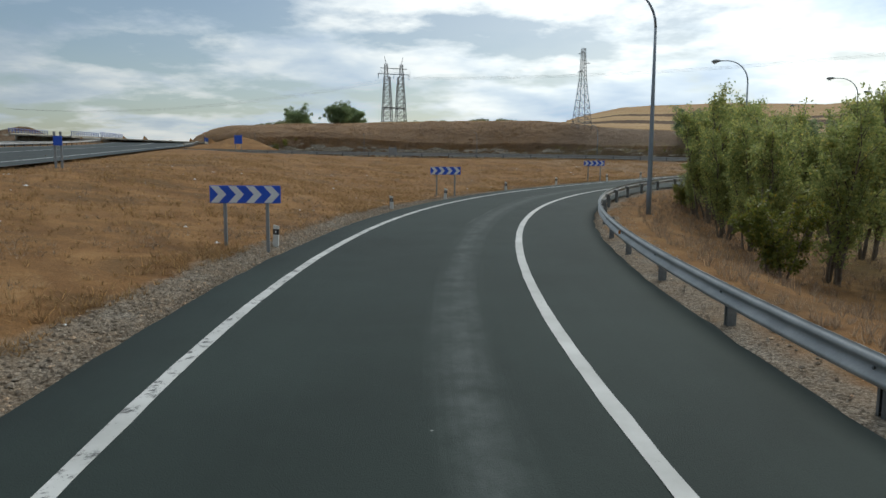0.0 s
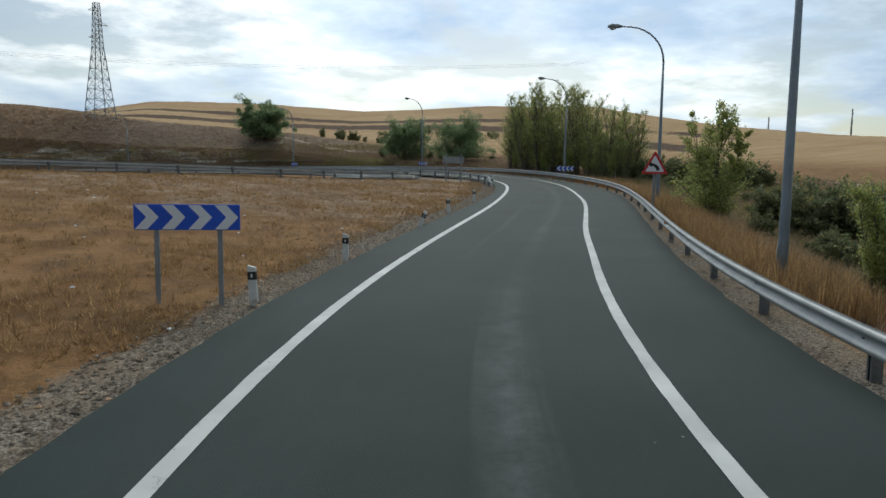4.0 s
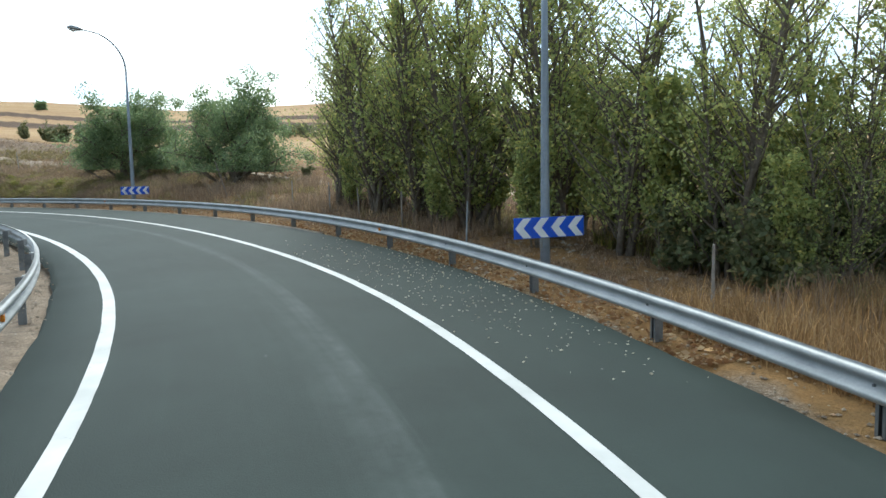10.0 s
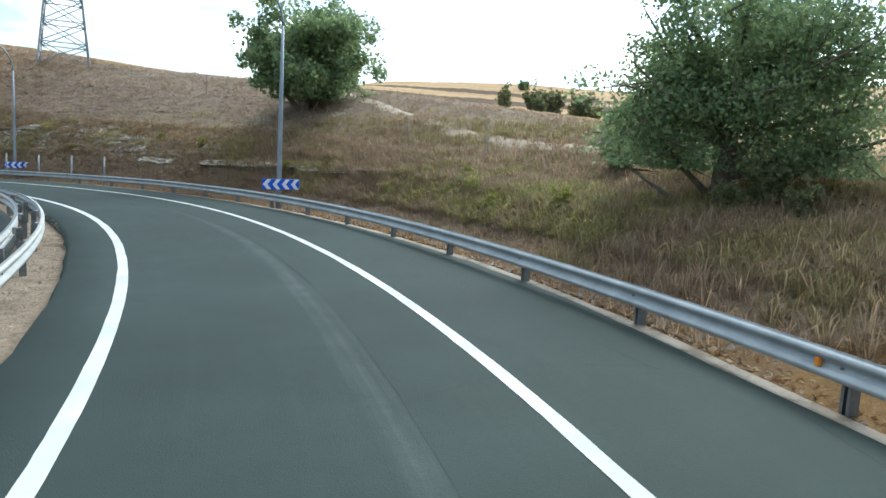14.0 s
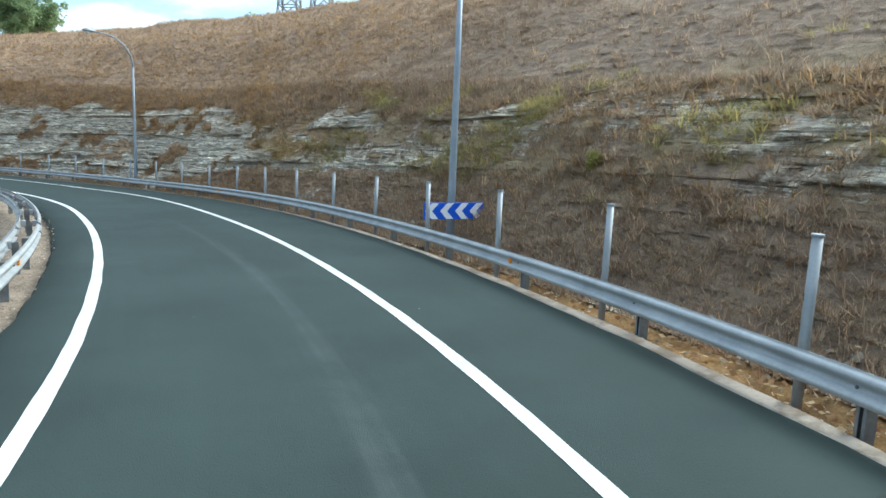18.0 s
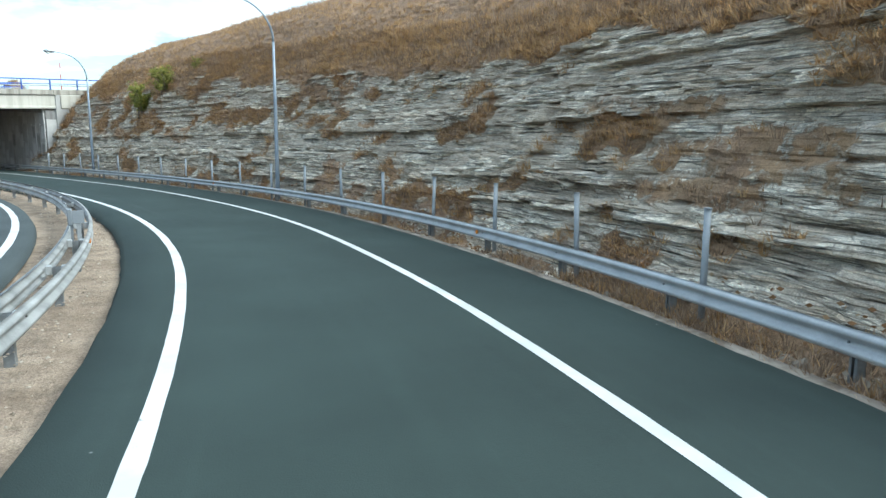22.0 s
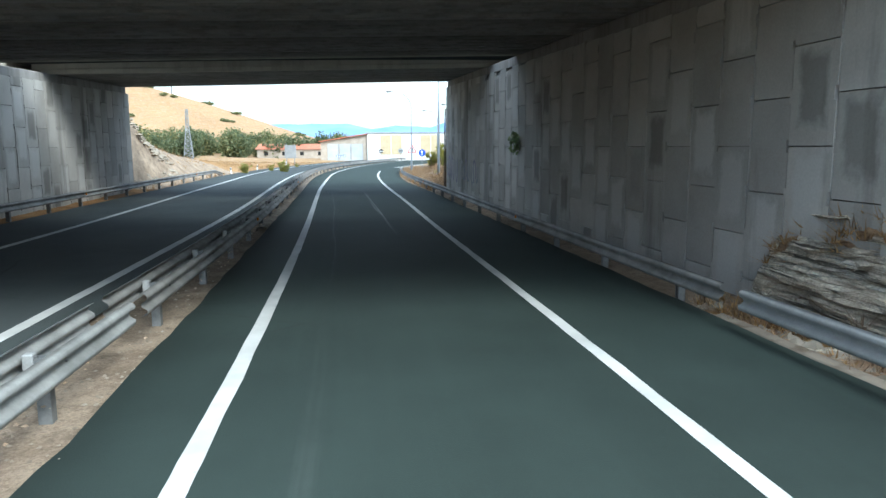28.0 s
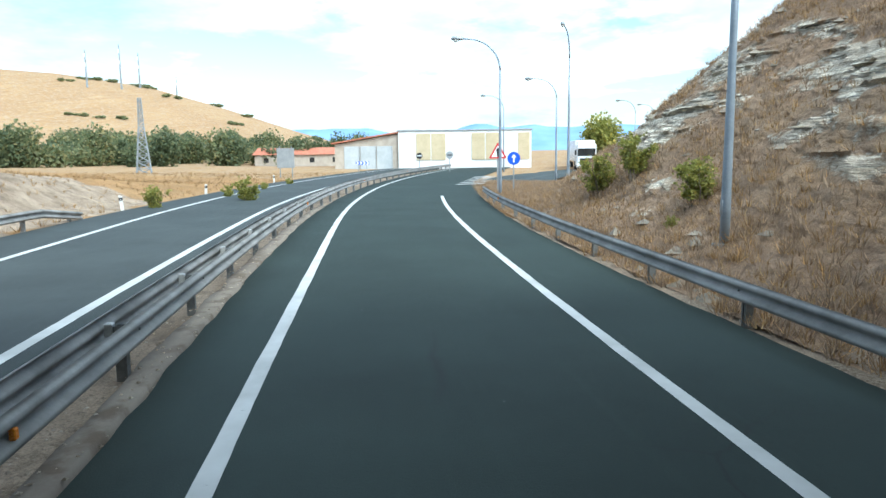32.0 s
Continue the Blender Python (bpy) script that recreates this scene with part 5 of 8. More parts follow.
def face(s, d, h, turn=0.0):
    """A pose that faces the oncoming driver, at a height over the road."""
    return stand(s, d, h, turn)


for s, d, h, turn in ((16.3, -4.5, 0.0, 6), (37.5, -4.7, 0.0, 12), (57.3, -4.5, 0.03, 14)):
    chevron_board(True).matrix_basis = face(s, d, h, turn)
for s, d, h, turn in ((109.45, 6.52, -0.42, 0), (136.05, 6.5, -0.42, 8), (158.8, 5.32, -0.42, 8), (185.96, 6.3, -0.45, 0)):
    chevron_board(False, posts=0, style="blue and white chevron board strapped to a street lamp").matrix_basis = face(s, d, h, turn) @ Matrix.Translation((0, -0.16, 0))


def triangle(size, r, inset=0.0):
    """A rounded triangle standing on its side, its centre at the origin: x, z."""
    out, h = [], size * math.sqrt(3) / 2
    corners = [(-size / 2, -h / 3), (size / 2, -h / 3), (0, 2 * h / 3)]
    for k, (cx, cz) in enumerate(corners):
        L = math.hypot(cx, cz)
        cx, cz = cx * (1 - (inset * 2 + 2 * r) / L), cz * (1 - (inset * 2 + 2 * r) / L)
        a0 = math.radians((-150, -30, 90)[k])
        for j in range(-3, 4):
            a = a0 + j * math.radians(20)
            out.append((cx + r * math.cos(a), cz + r * math.sin(a)))
    return out


def warning_sign(size, centre, symbol, foot=-0.3):
    root = thing("warning_sign", ORIGIN, "red-bordered triangular warning sign on a steel post", "road sign")
    up = Matrix.Translation((0, 0, centre))
    part("plate", Geo().prism(triangle(size, 0.05), -0.012, 0.012, up), SIGN_RED, root, "red border")
    part("face", Geo().prism(triangle(size, 0.03, size * 0.085), -0.0165, -0.0145, up), SIGN_WHITE, root, "white face")
    for g in symbol(centre, size):
        part("symbol", g, SIGN_BLACK, root, "black symbol")
    part("post", Geo().soft_box((0, 0.045, (centre + size * 0.4 + foot) / 2), (0.10, 0.05, centre + size * 0.4 - foot), 0.008), ZINC_DULL, root, "steel post")
    return root


def bend_symbol(c, size):
    pts, w = [], size * 0.055
    for k in range(9):
        a = math.radians(90 * k / 8)
        pts.append((size * (0.12 - 0.24 * (1 - math.cos(a))) , c + size * (-0.16 + 0.22 * math.sin(a))))
    left, right = [], []
    for i, (x, z) in enumerate(pts):
        x2, z2 = pts[min(i + 1, 8)]
        x1, z1 = pts[max(i - 1, 0)]
        L = math.hypot(x2 - x1, z2 - z1)
        nx, nz = -(z2 - z1) / L, (x2 - x1) / L
        ww = w * (1.2 - 0.05 * i)
        left.append((x + nx * ww, z + nz * ww))
        right.append((x - nx * ww, z - nz * ww))
    x, z = pts[-1]
    tip = [(x + 0.01, z + w * 2), (x - size * 0.11, z), (x + 0.01, z - w * 2)]
    return [Geo().prism(left + right[::-1], -0.0195, -0.0175), Geo().prism(tip, -0.0205, -0.0185)]


def merge_symbol(c, size):
    w = size * 0.05
    return [Geo().prism([(-w, c - size * 0.2), (w, c - size * 0.2), (w * 1.2, c + size * 0.1), (w * 2.4, c + size * 0.1), (0, c + size * 0.3), (-w * 2.4, c + size * 0.1), (-w * 1.2, c + size * 0.1)], -0.0195, -0.0175),
            Geo().prism([(w, c - size * 0.06), (w * 3.4, c - size * 0.18), (w * 3.4, c - size * 0.08), (w, c + size * 0.06)], -0.0195, -0.0175)]


def disc(r, n=24, c=(0, 0)):
    return [(c[0] + r * math.cos(2 * math.pi * k / n), c[1] + r * math.sin(2 * math.pi * k / n)) for k in range(n)]


warning_sign(1.2, 2.0, bend_symbol).matrix_basis = stand(79.2, 5.15, -0.05, 8)
warning_sign(1.15, 2.45, merge_symbol).matrix_basis = stand(356.2, 6.95, -0.1, 6)


def round_sign(label, centre, r, plate, extra):
    root = thing("round_sign", ORIGIN, label, "road sign")
    part("plate", Geo().prism(disc(r, 24, (0, centre)), -0.012, 0.012), plate, root)
    for out, mt in extra:
        part("symbol", Geo().prism([(x, z + centre) for x, z in out], -0.0165, -0.0145), mt, root, "sign symbol")
    part("post", Geo().soft_box((0, 0.045, centre / 2), (0.08, 0.05, centre + 0.3), 0.008), ZINC_DULL, root, "steel post")
    return root


ARROW = [(-0.05, -0.26), (0.05, -0.26), (0.05, 0.05), (0.16, 0.05), (0, 0.28), (-0.16, 0.05), (-0.05, 0.05)]
round_sign("round blue sign with a white arrow on a steel post", 2.1, 0.42, SIGN_BLUE, [(ARROW, SIGN_WHITE)]).matrix_basis = stand(358.0, 8.1, -0.1, 6)

# ---- delineator posts ----


def make_marker():
    root = thing("delineator_post", ORIGIN, "white plastic roadside marker post with a black band", "marker post", "marker posts")
    body = Geo()
    body.prism([(-0.07, -0.15), (0.07, -0.15), (0.07, 0.42), (-0.07, 0.42)], -0.03, 0.03)
    part("body", body, PLASTIC_WHITE, root)
    part("band", Geo().prism([(-0.073, 0.42), (0.073, 0.42), (0.073, 0.56), (-0.073, 0.56)], -0.033, 0.033), PLASTIC_BLACK, root, "black band")
    part("reflector", Geo().soft_box((0, -0.036, 0.49), (0.03, 0.01, 0.06), 0.003), SIGN_WHITE, root, "pale reflector")
    part("cap", Geo().prism([(-0.07, 0.56), (0.07, 0.56), (0.07, 0.63), (-0.07, 0.67)], -0.03, 0.03), PLASTIC_WHITE, root, "slanted white top")
    return root


marker = make_marker()
MARKERS = [(6.0, -4.4, 0), (17.2, -4.1, 2), (28.5, -3.98, -2), (34.9, -3.66, 3), (43.2, -3.45, 0), (50.8, -3.7, 2), (57.8, -3.6, -3), (62.5, -3.46, 0), (69.6, -3.38, 24), (75.4, -3.5, -2), (81.7, -3.32, 2),  (96.6, -2.75, 0), (344.5, -11.15, -5), (355.5, -11.0, 4), (372.5, -11.75, 0)]
for k, (s, d, lean) in enumerate(MARKERS):
    m = stand(s, d, -0.16 if s < 300 else -0.08) @ pose(0, 0, 0, 0, lean, 0)
    if k == 0:
        marker.matrix_basis = m
    else:
        copy_thing(marker, m)

# ---- post and wire fence along the cutting ----


def build_fence(s0, s1):
    root = thing("wire_fence", stand(s0, 6.2), "line of galvanised tube posts with thin wires behind the guard rail", "fence")
    tube = Geo().tube([(0, 0, -0.35), (0, 0, 1.62)], 0.052, 10).mesh("fence_post", ZINC_DULL, True)
    cap = Geo().tube([(0, 0, 1.62), (0, 0, 1.64)], 0.062, 10).mesh("post_cap", ZINC_DULL)
    q = s0
    while q < s1:
        m = stand(q, float(RAIL_R(q)) + 0.14, 0.0) @ pose(0, 0, 0, 1.5 * math.sin(q * 3.3), 1.2 * math.cos(q * 5.1), 0)
        po = part("fence_post", tube, None, root, "", m)
        part("cap", cap, None, po, "", m)
        q += 3.35
    for h in (0.45, 0.8, 1.15, 1.5):
        s = np.arange(s0, s1 - 2, 1.15)
        part("wire", Geo().tube(road_points(s, RAIL_R(s) + 0.14, h).tolist(), 0.004, 4), ZINC_DULL, root, "thin steel wire")
    return root


build_fence(175.4, 279)

# ---- road bridge: two decks on precast walls ----
BM = stand(298.5, 0, 0)  # local x to the right, y along the road
BZ = BM.translation.z
WALL_R, WALL_L, Y0, Y1 = 6.62, -12.0, -18.3, 18.5
GIRDER_Z = 5.32


def fall(x, y):
    """The decks climb to the right and along the road."""
    return 0.031 * (x + 2) + 0.0315 * (y - Y0) - 0.18


def tilted(g, wx=None, over=-9.0):
    """Lays the points above a height along the fall of the decks."""
    g.v = [(x, y, z + (fall(x if wx is None else wx, y) if z > over else 0.0) + (0.31 if z > GIRDER_Z + 0.5 else 0.0)) for x, y, z in g.v]
    return g


def build_bridge():
    root = thing("bridge", BM, "concrete bridge of two decks with blue railings over the road", "bridge")
    for y0, y1, nm in ((Y0, 1.9, "near"), (7.3, Y1, "far")):
        n = round((y1 - y0 - 0.5) / 0.78)
        pitch = (y1 - y0 - 0.5) / (n - 1)
        for k in range(n):
            y = y0 + 0.25 + k * pitch
            edge = k in (0, n - 1)
            g = Geo()
            if edge:
                sg = -1 if k == 0 else 1
                out = [(y - sg * 0.25, GIRDER_Z), (y + sg * 0.24, GIRDER_Z), (y + sg * 0.25, GIRDER_Z + 0.16), (y + sg * 0.20, GIRDER_Z + 0.22), (y + sg * 0.20, GIRDER_Z + 0.86), (y - sg * 0.25, GIRDER_Z + 0.86)]
            else:
                out = [(y - 0.25, GIRDER_Z), (y + 0.25, GIRDER_Z), (y + 0.25, GIRDER_Z + 0.14), (y + 0.10, GIRDER_Z + 0.28), (y + 0.10, GIRDER_Z + 0.86), (y - 0.10, GIRDER_Z + 0.86), (y - 0.10, GIRDER_Z + 0.28), (y - 0.25, GIRDER_Z + 0.14)]
            xa, xb = WALL_L - 0.9, WALL_R + 1.6
            m = len(out)
            vs = [(xa, a, b) for a, b in out] + [(xb, a, b) for a, b in out]
            g.add(vs, [tuple(range(m)), tuple(reversed(range(m, 2 * m)))] + [(j, (j + 1) % m, (j + 1) % m + m, j + m) for j in range(m)])
            # inner girders take the darkened concrete, so underside shade is partly colour
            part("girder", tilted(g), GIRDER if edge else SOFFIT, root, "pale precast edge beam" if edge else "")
        slab = Geo().soft_box(((WALL_L + WALL_R) / 2 - 1, (y0 + y1) / 2, GIRDER_Z + 1.0), (WALL_R - WALL_L + 14, y1 - y0 - 0.10, 0.26), 0.02)
        part("deck_slab", tilted(slab), DECK, root, "weathered concrete deck")
        for y, sg in ((y0, -1), (y1, 1)):
            x0, x1 = WALL_L - 8, WALL_R + 6
            k = 0
            x = x0
            while x < x1:
                w = 4.6
                part("kerb", tilted(Geo().soft_box((x + w / 2, y - sg * 0.13 + 0.002 * (k % 3), GIRDER_Z + 1.08), (w - 0.02, 0.42, 0.44), 0.025)), DECK, root, "stained concrete edge kerb")
                x, k = x + w, k + 1
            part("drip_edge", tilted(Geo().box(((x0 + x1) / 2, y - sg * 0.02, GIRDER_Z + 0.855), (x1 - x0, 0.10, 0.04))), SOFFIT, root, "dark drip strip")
            rail_group = part("railing", tilted(Geo().tube([(x0, y, GIRDER_Z + 2.17), (x1, y, GIRDER_Z + 2.17)], 0.05, 8)), RAIL_BLUE, root, "blue steel railing")
            for z, r in ((1.78, 0.03), (1.64, 0.045)):
                part("rail_tube", tilted(Geo().tube([(x0, y, GIRDER_Z + z), (x1, y, GIRDER_Z + z)], r, 6)), RAIL_BLUE if z > 1.7 else ZINC_DULL, rail_group)
            x = x0 + 0.4
            while x < x1:
                g = Geo().soft_box((x, y, GIRDER_Z + 1.72), (0.09, 0.13, 0.90), 0.012)
                part("rail_post", tilted(g), RAIL_BLUE, rail_group)
                part("foot_plate", tilted(Geo().box((x, y, GIRDER_Z + 1.31), (0.2, 0.2, 0.02))), RAIL_BLUE, rail_group)
                x += 2.25
    # drain stains on the near face, stood in for by short dark tubes
    for x in (-5.9, -3.6, 1.9):
        part("drain_pipe", tilted(Geo().tube([(x, Y0 - 0.05, GIRDER_Z + 0.82), (x, Y0 - 0.05, GIRDER_Z + 0.18)], 0.03, 6)), POST_STEEL, root, "dark drain streak shaped as a thin tube")
    # abutments: cap beam, end pilaster and panelled wall
    for side, wx in ((1, WALL_R), (-1, WALL_L)):
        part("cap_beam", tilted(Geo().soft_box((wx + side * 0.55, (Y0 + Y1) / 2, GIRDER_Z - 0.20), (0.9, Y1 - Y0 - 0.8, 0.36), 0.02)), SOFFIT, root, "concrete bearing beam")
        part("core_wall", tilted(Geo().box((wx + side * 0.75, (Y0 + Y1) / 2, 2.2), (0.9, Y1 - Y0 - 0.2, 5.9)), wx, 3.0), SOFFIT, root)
        part("back_wall", tilted(Geo().box((wx + side * 1.9, (Y0 + Y1) / 2, GIRDER_Z - 0.4), (1.2, Y1 - Y0 - 0.1, 2.3))), DECK, root)
        for y, lab in ((Y0, "near"), (Y1, "far")):
            sg = -1 if y < 0 else 1
            part("wing_block", tilted(Geo().soft_box((wx + side * 1.85, y - sg * 0.25, GIRDER_Z - 1.1), (1.5, 0.6, 4.2), 0.03)), PANEL, root, "concrete end block")
            part("corbel", tilted(Geo().soft_box((wx + side * 2.35, y - sg * 0.1, GIRDER_Z + 0.42), (1.7, 0.5, 0.85), 0.04)), GIRDER, root, "pale corner block")
            part("wing_wall", tilted(Geo().soft_box((wx + side * 1.2, y - sg * 0.3, 1.9), (1.9, 0.5, 5.0), 0.03), wx, 3.0), PANEL, root)
    # interlocking panels, staggered column by column
    meshes = {}

    def panel_mesh(w, h):
        key = (round(w, 3), round(h, 3))
        if key not in meshes:
            g = Geo()
            t, n = 0.10, 0.05
            out = [(-w / 2, -h / 2), (w / 2, -h / 2), (w / 2, -n * 2), (w / 2 + n, -n * 2), (w / 2 + n, n * 2), (w / 2, n * 2), (w / 2, h / 2), (-w / 2, h / 2), (-w / 2, n * 2), (-w / 2 + n, n * 2), (-w / 2 + n, -n * 2), (-w / 2, -n * 2)]
            g.prism(out, -t / 2, t / 2)
            meshes[key] = g.mesh("panel", PANEL)
        return meshes[key]

    rng = random.Random(4)
    for side, wx in ((1, WALL_R), (-1, WALL_L)):
        wall = part("panel_wall", tilted(Geo().box((wx + side * 0.28, (Y0 + Y1) / 2, 2.2), (0.06, Y1 - Y0 - 0.3, 5.8)), wx, 3.0), SOFFIT, root, "wall of interlocking concrete panels")
        w, h, k, y = 1.02, 1.52, 0, Y0 + 0.55
        while y < Y1 - 0.45:
            z = -0.5 + (0.76 if k % 2 else 0.0)
            if k % 2:
                zs = [(-0.12, 0.74)] + [(0.26 + 0.76 + j * h, h - 0.02) for j in range(4)]
            else:
                zs = [(0.26 + j * h, h - 0.02) for j in range(5)]
            for zc, hh in zs:
                top = GIRDER_Z - 0.37 + fall(wx, y)
                if zc + hh / 2 > top:
                    hh, zc = top - (zc - hh / 2), (top + zc - hh / 2) / 2
                if hh < 0.24:
                    continue
                m = BM @ Matrix.Translation((wx + side * (0.11 + rng.uniform(-0.012, 0.012)), y, zc)) @ pose(0, 0, 0, 0, 0, 90 * side)
                part("panel", panel_mesh(w - 0.025, hh), None, wall, "", m)
            y, k = y + w, k + 1
    for dz in (0, 1):
        part("cable_pipe", Geo().tube([(WALL_R - 0.05 + 0.09 * dz, Y1 + 0.02, -0.2), (WALL_R - 0.05 + 0.09 * dz, Y1 + 0.02, 2.4), (WALL_R + 0.02 + 0.09 * dz, Y1 + 0.04, 4.9)], 0.035, 6), SIGN_BLACK, root, "black cable duct")
    return root


bridge = build_bridge()


def text_mesh(body, size, mat, depth=0.004, bold=0.0):
    cu = bpy.data.curves.new("lettering", "FONT")
    cu.body, cu.size, cu.extrude, cu.align_x, cu.align_y, cu.offset = body, size, depth, "CENTER", "CENTER", bold
    tmp = bpy.data.objects.new("lettering", cu)
    scene.collection.objects.link(tmp)
    me = bpy.data.meshes.new_from_object(tmp.evaluated_get(bpy.context.evaluated_depsgraph_get()))
    bpy.data.objects.remove(tmp)
    me.materials.clear()
    me.materials.append(mat)
    return me


def height_sign():
    m = BM @ Matrix.Translation((0.65, Y0 - 0.03, GIRDER_Z + 0.52))
    root = thing("clearance_sign", m, "white clearance plate reading 5,10 on the bridge beam", "road sign")
    part("plate", Geo().soft_box((0, 0, 0), (1.0, 0.02, 0.44), 0.006), SIGN_WHITE, root)
    for x, z, a, b in ((0, 0.195, 0.98, 0.03), (0, -0.195, 0.98, 0.03), (-0.475, 0, 0.03, 0.42), (0.475, 0, 0.03, 0.42)):
        part("border", Geo().box((x, -0.012, z), (a, 0.004, b)), SIGN_BLACK, root, "black border")
    part("lettering", text_mesh("5,10", 0.42, SIGN_BLACK, 0.004, 0.012), None, root, "black figures 5,10", m @ pose(0, -0.014, -0.01, 90, 0, 0))


height_sign()

# ---- pylons, masts and wires ----


def ground_z(x, y):
    return float(terrain([x], [y])[0])


def lattice(g, x0, x1, y0, y1, z0, z1, bays, taper, r=0.05):
    """A tapering four-legged lattice column between two heights; taper: top width over bottom width."""
    cx, cy = (x0 + x1) / 2, (y0 + y1) / 2

    def ring(u):
        k = 1 + (taper - 1) * u
        return [(cx + (x - cx) * k, cy + (y - cy) * k, z0 + (z1 - z0) * u) for x, y in ((x0, y0), (x1, y0), (x1, y1), (x0, y1))]

    for k in range(4):
        g.tube([ring(0)[k], ring(1)[k]], r, 5)
    for b in range(bays):
        lo, hi = ring(b / bays), ring((b + 1) / bays)
        for k in range(4):
            q = (k + 1) % 4
            g.tube([lo[k], hi[q]], r * 0.55, 4, False)
            g.tube([lo[q], hi[k]], r * 0.55, 4, False)
            g.tube([hi[k], hi[q]], r * 0.55, 4, False)


def portal_pylon(x, y, turn, tall=22.0):
    m = pose(x, y, ground_z(x, y) - 0.3, 0, 0, turn)
    root = thing("power_pylon", m, "grey steel lattice power pylon with two masts on a hill", "pylon", "pylons")
    for sx in (-1, 1):
        g = Geo()
        lattice(g, sx * 2.3 - 1.75, sx * 2.3 + 1.75, -1.5, 1.5, 0, tall * 0.72, 8, 0.5, 0.12)
        part("leg", g, POST_STEEL, root)
        h = Geo()
        lattice(h, sx * 2.6 - 0.6, sx * 2.6 + 0.6, -0.6, 0.6, tall * 0.72, tall * 0.9, 3, 0.7, 0.07)
        h.tube([(sx * 2.6, 0, tall * 0.9), (sx * 3.1, 0, tall)], 0.08, 4)
        part("horn", h, ZINC_DULL, root)
    tie = Geo()
    for yy in (-0.9, 0.9):
        tie.tube([(-3.6, yy, tall * 0.29), (3.6, yy, tall * 0.29)], 0.14, 4)
    part("tie_beam", tie, POST_STEEL, root)
    arm = Geo()
    for z in (0.76, 0.84):
        for yy in (-0.4, 0.4):
            arm.tube([(-5.4 + (z - 0.76) * 12, yy, tall * z), (5.4 - (z - 0.76) * 12, yy, tall * z)], 0.07, 4)
    for k in range(10):
        xa = -4.8 + k * 1.06
        arm.tube([(xa, 0.4, tall * 0.76), (xa + 0.53, 0.4, tall * 0.84), (xa + 1.06, 0.4, tall * 0.76)], 0.04, 4, False)
    part("cross_arm", arm, ZINC_DULL, root)
    for xi in (-5.2, 0, 5.2):
        part("insulator", Geo().tube([(xi, 0, tall * 0.76), (xi, 0, tall * 0.76 - 1.5)], 0.10, 6), SIGN_BACK, root, "hanging insulator")
    return root


def lattice_tower(x, y, turn, tall=20.0, base=3.9):
    m = pose(x, y, ground_z(x, y) - 0.3, 0, 0, turn)
    root = thing("lattice_tower", m, "slender grey steel lattice tower with short arms", "pylon", "pylons")
    g = Geo()
    lattice(g, -base / 2, base / 2, -base / 2, base / 2, 0, tall * 0.62, 7, 0.36, 0.08)
    part("lower_lattice", g, ZINC_DULL, root)
    g = Geo()
    lattice(g, -base * 0.18, base * 0.18, -base * 0.18, base * 0.18, tall * 0.62, tall, 8, 0.6, 0.06)
    part("upper_lattice", g, ZINC_DULL, root)
    for k, (z, w) in enumerate(((0.70, 1.5), (0.82, 1.9), (0.93, 1.4))):
        sx = 1 if k % 2 else -1
        a = Geo().tube([(0, 0, tall * z), (sx * w, 0, tall * z)], 0.06, 4)
        a.tube([(0, 0, tall * (z + 0.04)), (sx * w, 0, tall * z)], 0.04, 4)
        part("arm", a, ZINC_DULL, root)
    return root


portal_pylon(-15.8, 230.7, 20, 23)
lattice_tower(36.1, 178.7, 15)
portal_pylon(330.0, 88.0, 80, 27)
lattice_tower(-164.0, 107.0, 30, 9.2, 1.7)


def wires(name, a, b, sag, gaps, r=0.03):
    a, b = Vector(a), Vector(b)
    side = (b - a).cross(Vector((0, 0, 1))).normalized()
    root = thing(name, Matrix.Translation(a), "thin overhead power lines sagging between pylons", "power line")
    for o, dz in gaps:
        pts = []
        for k in range(25):
            u = k / 24
            pts.append(tuple(a.lerp(b, u) + side * o + Vector((0, 0, dz - 4 * sag * u * (1 - u)))))
        part("cable", Geo().tube(pts, r, 4, False), SIGN_BACK, root)


za = ground_z(-15.8, 230.7) + 15.72
portal_pylon(-330, 330, 20, 23)
wires("power_line", (-15.8, 230.7, za), (-330, 330, ground_z(-330, 330) + 15.72), 9, ((-5.2, 0), (0, 0), (5.2, 0)), 0.035)
wires("power_line", (-15.8, 230.7, za), (330, 88, ground_z(330, 88) + 18.75), 7, ((-5.2, 0), (0, 0), (5.2, 0)), 0.035)


def mast(x, y, tall, label):
    g = Geo().tube([(0, 0, -1), (0, 0, tall)], [0.5, 0.25], 6)
    root = thing("radio_mast", pose(x, y, ground_z(x, y)), label, "mast", "hill masts")
    part("pole", g, ZINC_DULL, root)
    for z in (0.6, 0.85):
        part("antenna", Geo().box((0.5, 0, tall * z), (0.5, 0.3, 1.6)), SIGN_WHITE, root, "pale antenna")


for x, y, h in ((-352, -40, 15), (-372, -38, 19), (-398, -46, 16), (-420, -40, 9)):
    mast(x, y, h, "thin radio mast on the far hill")
for x, y, h in ((352, 190, 14), (372, 135, 15), (390, 250, 12)):
    mast(x, y, h, "thin pole on the stubble hill")

# ---- distant mountains ----


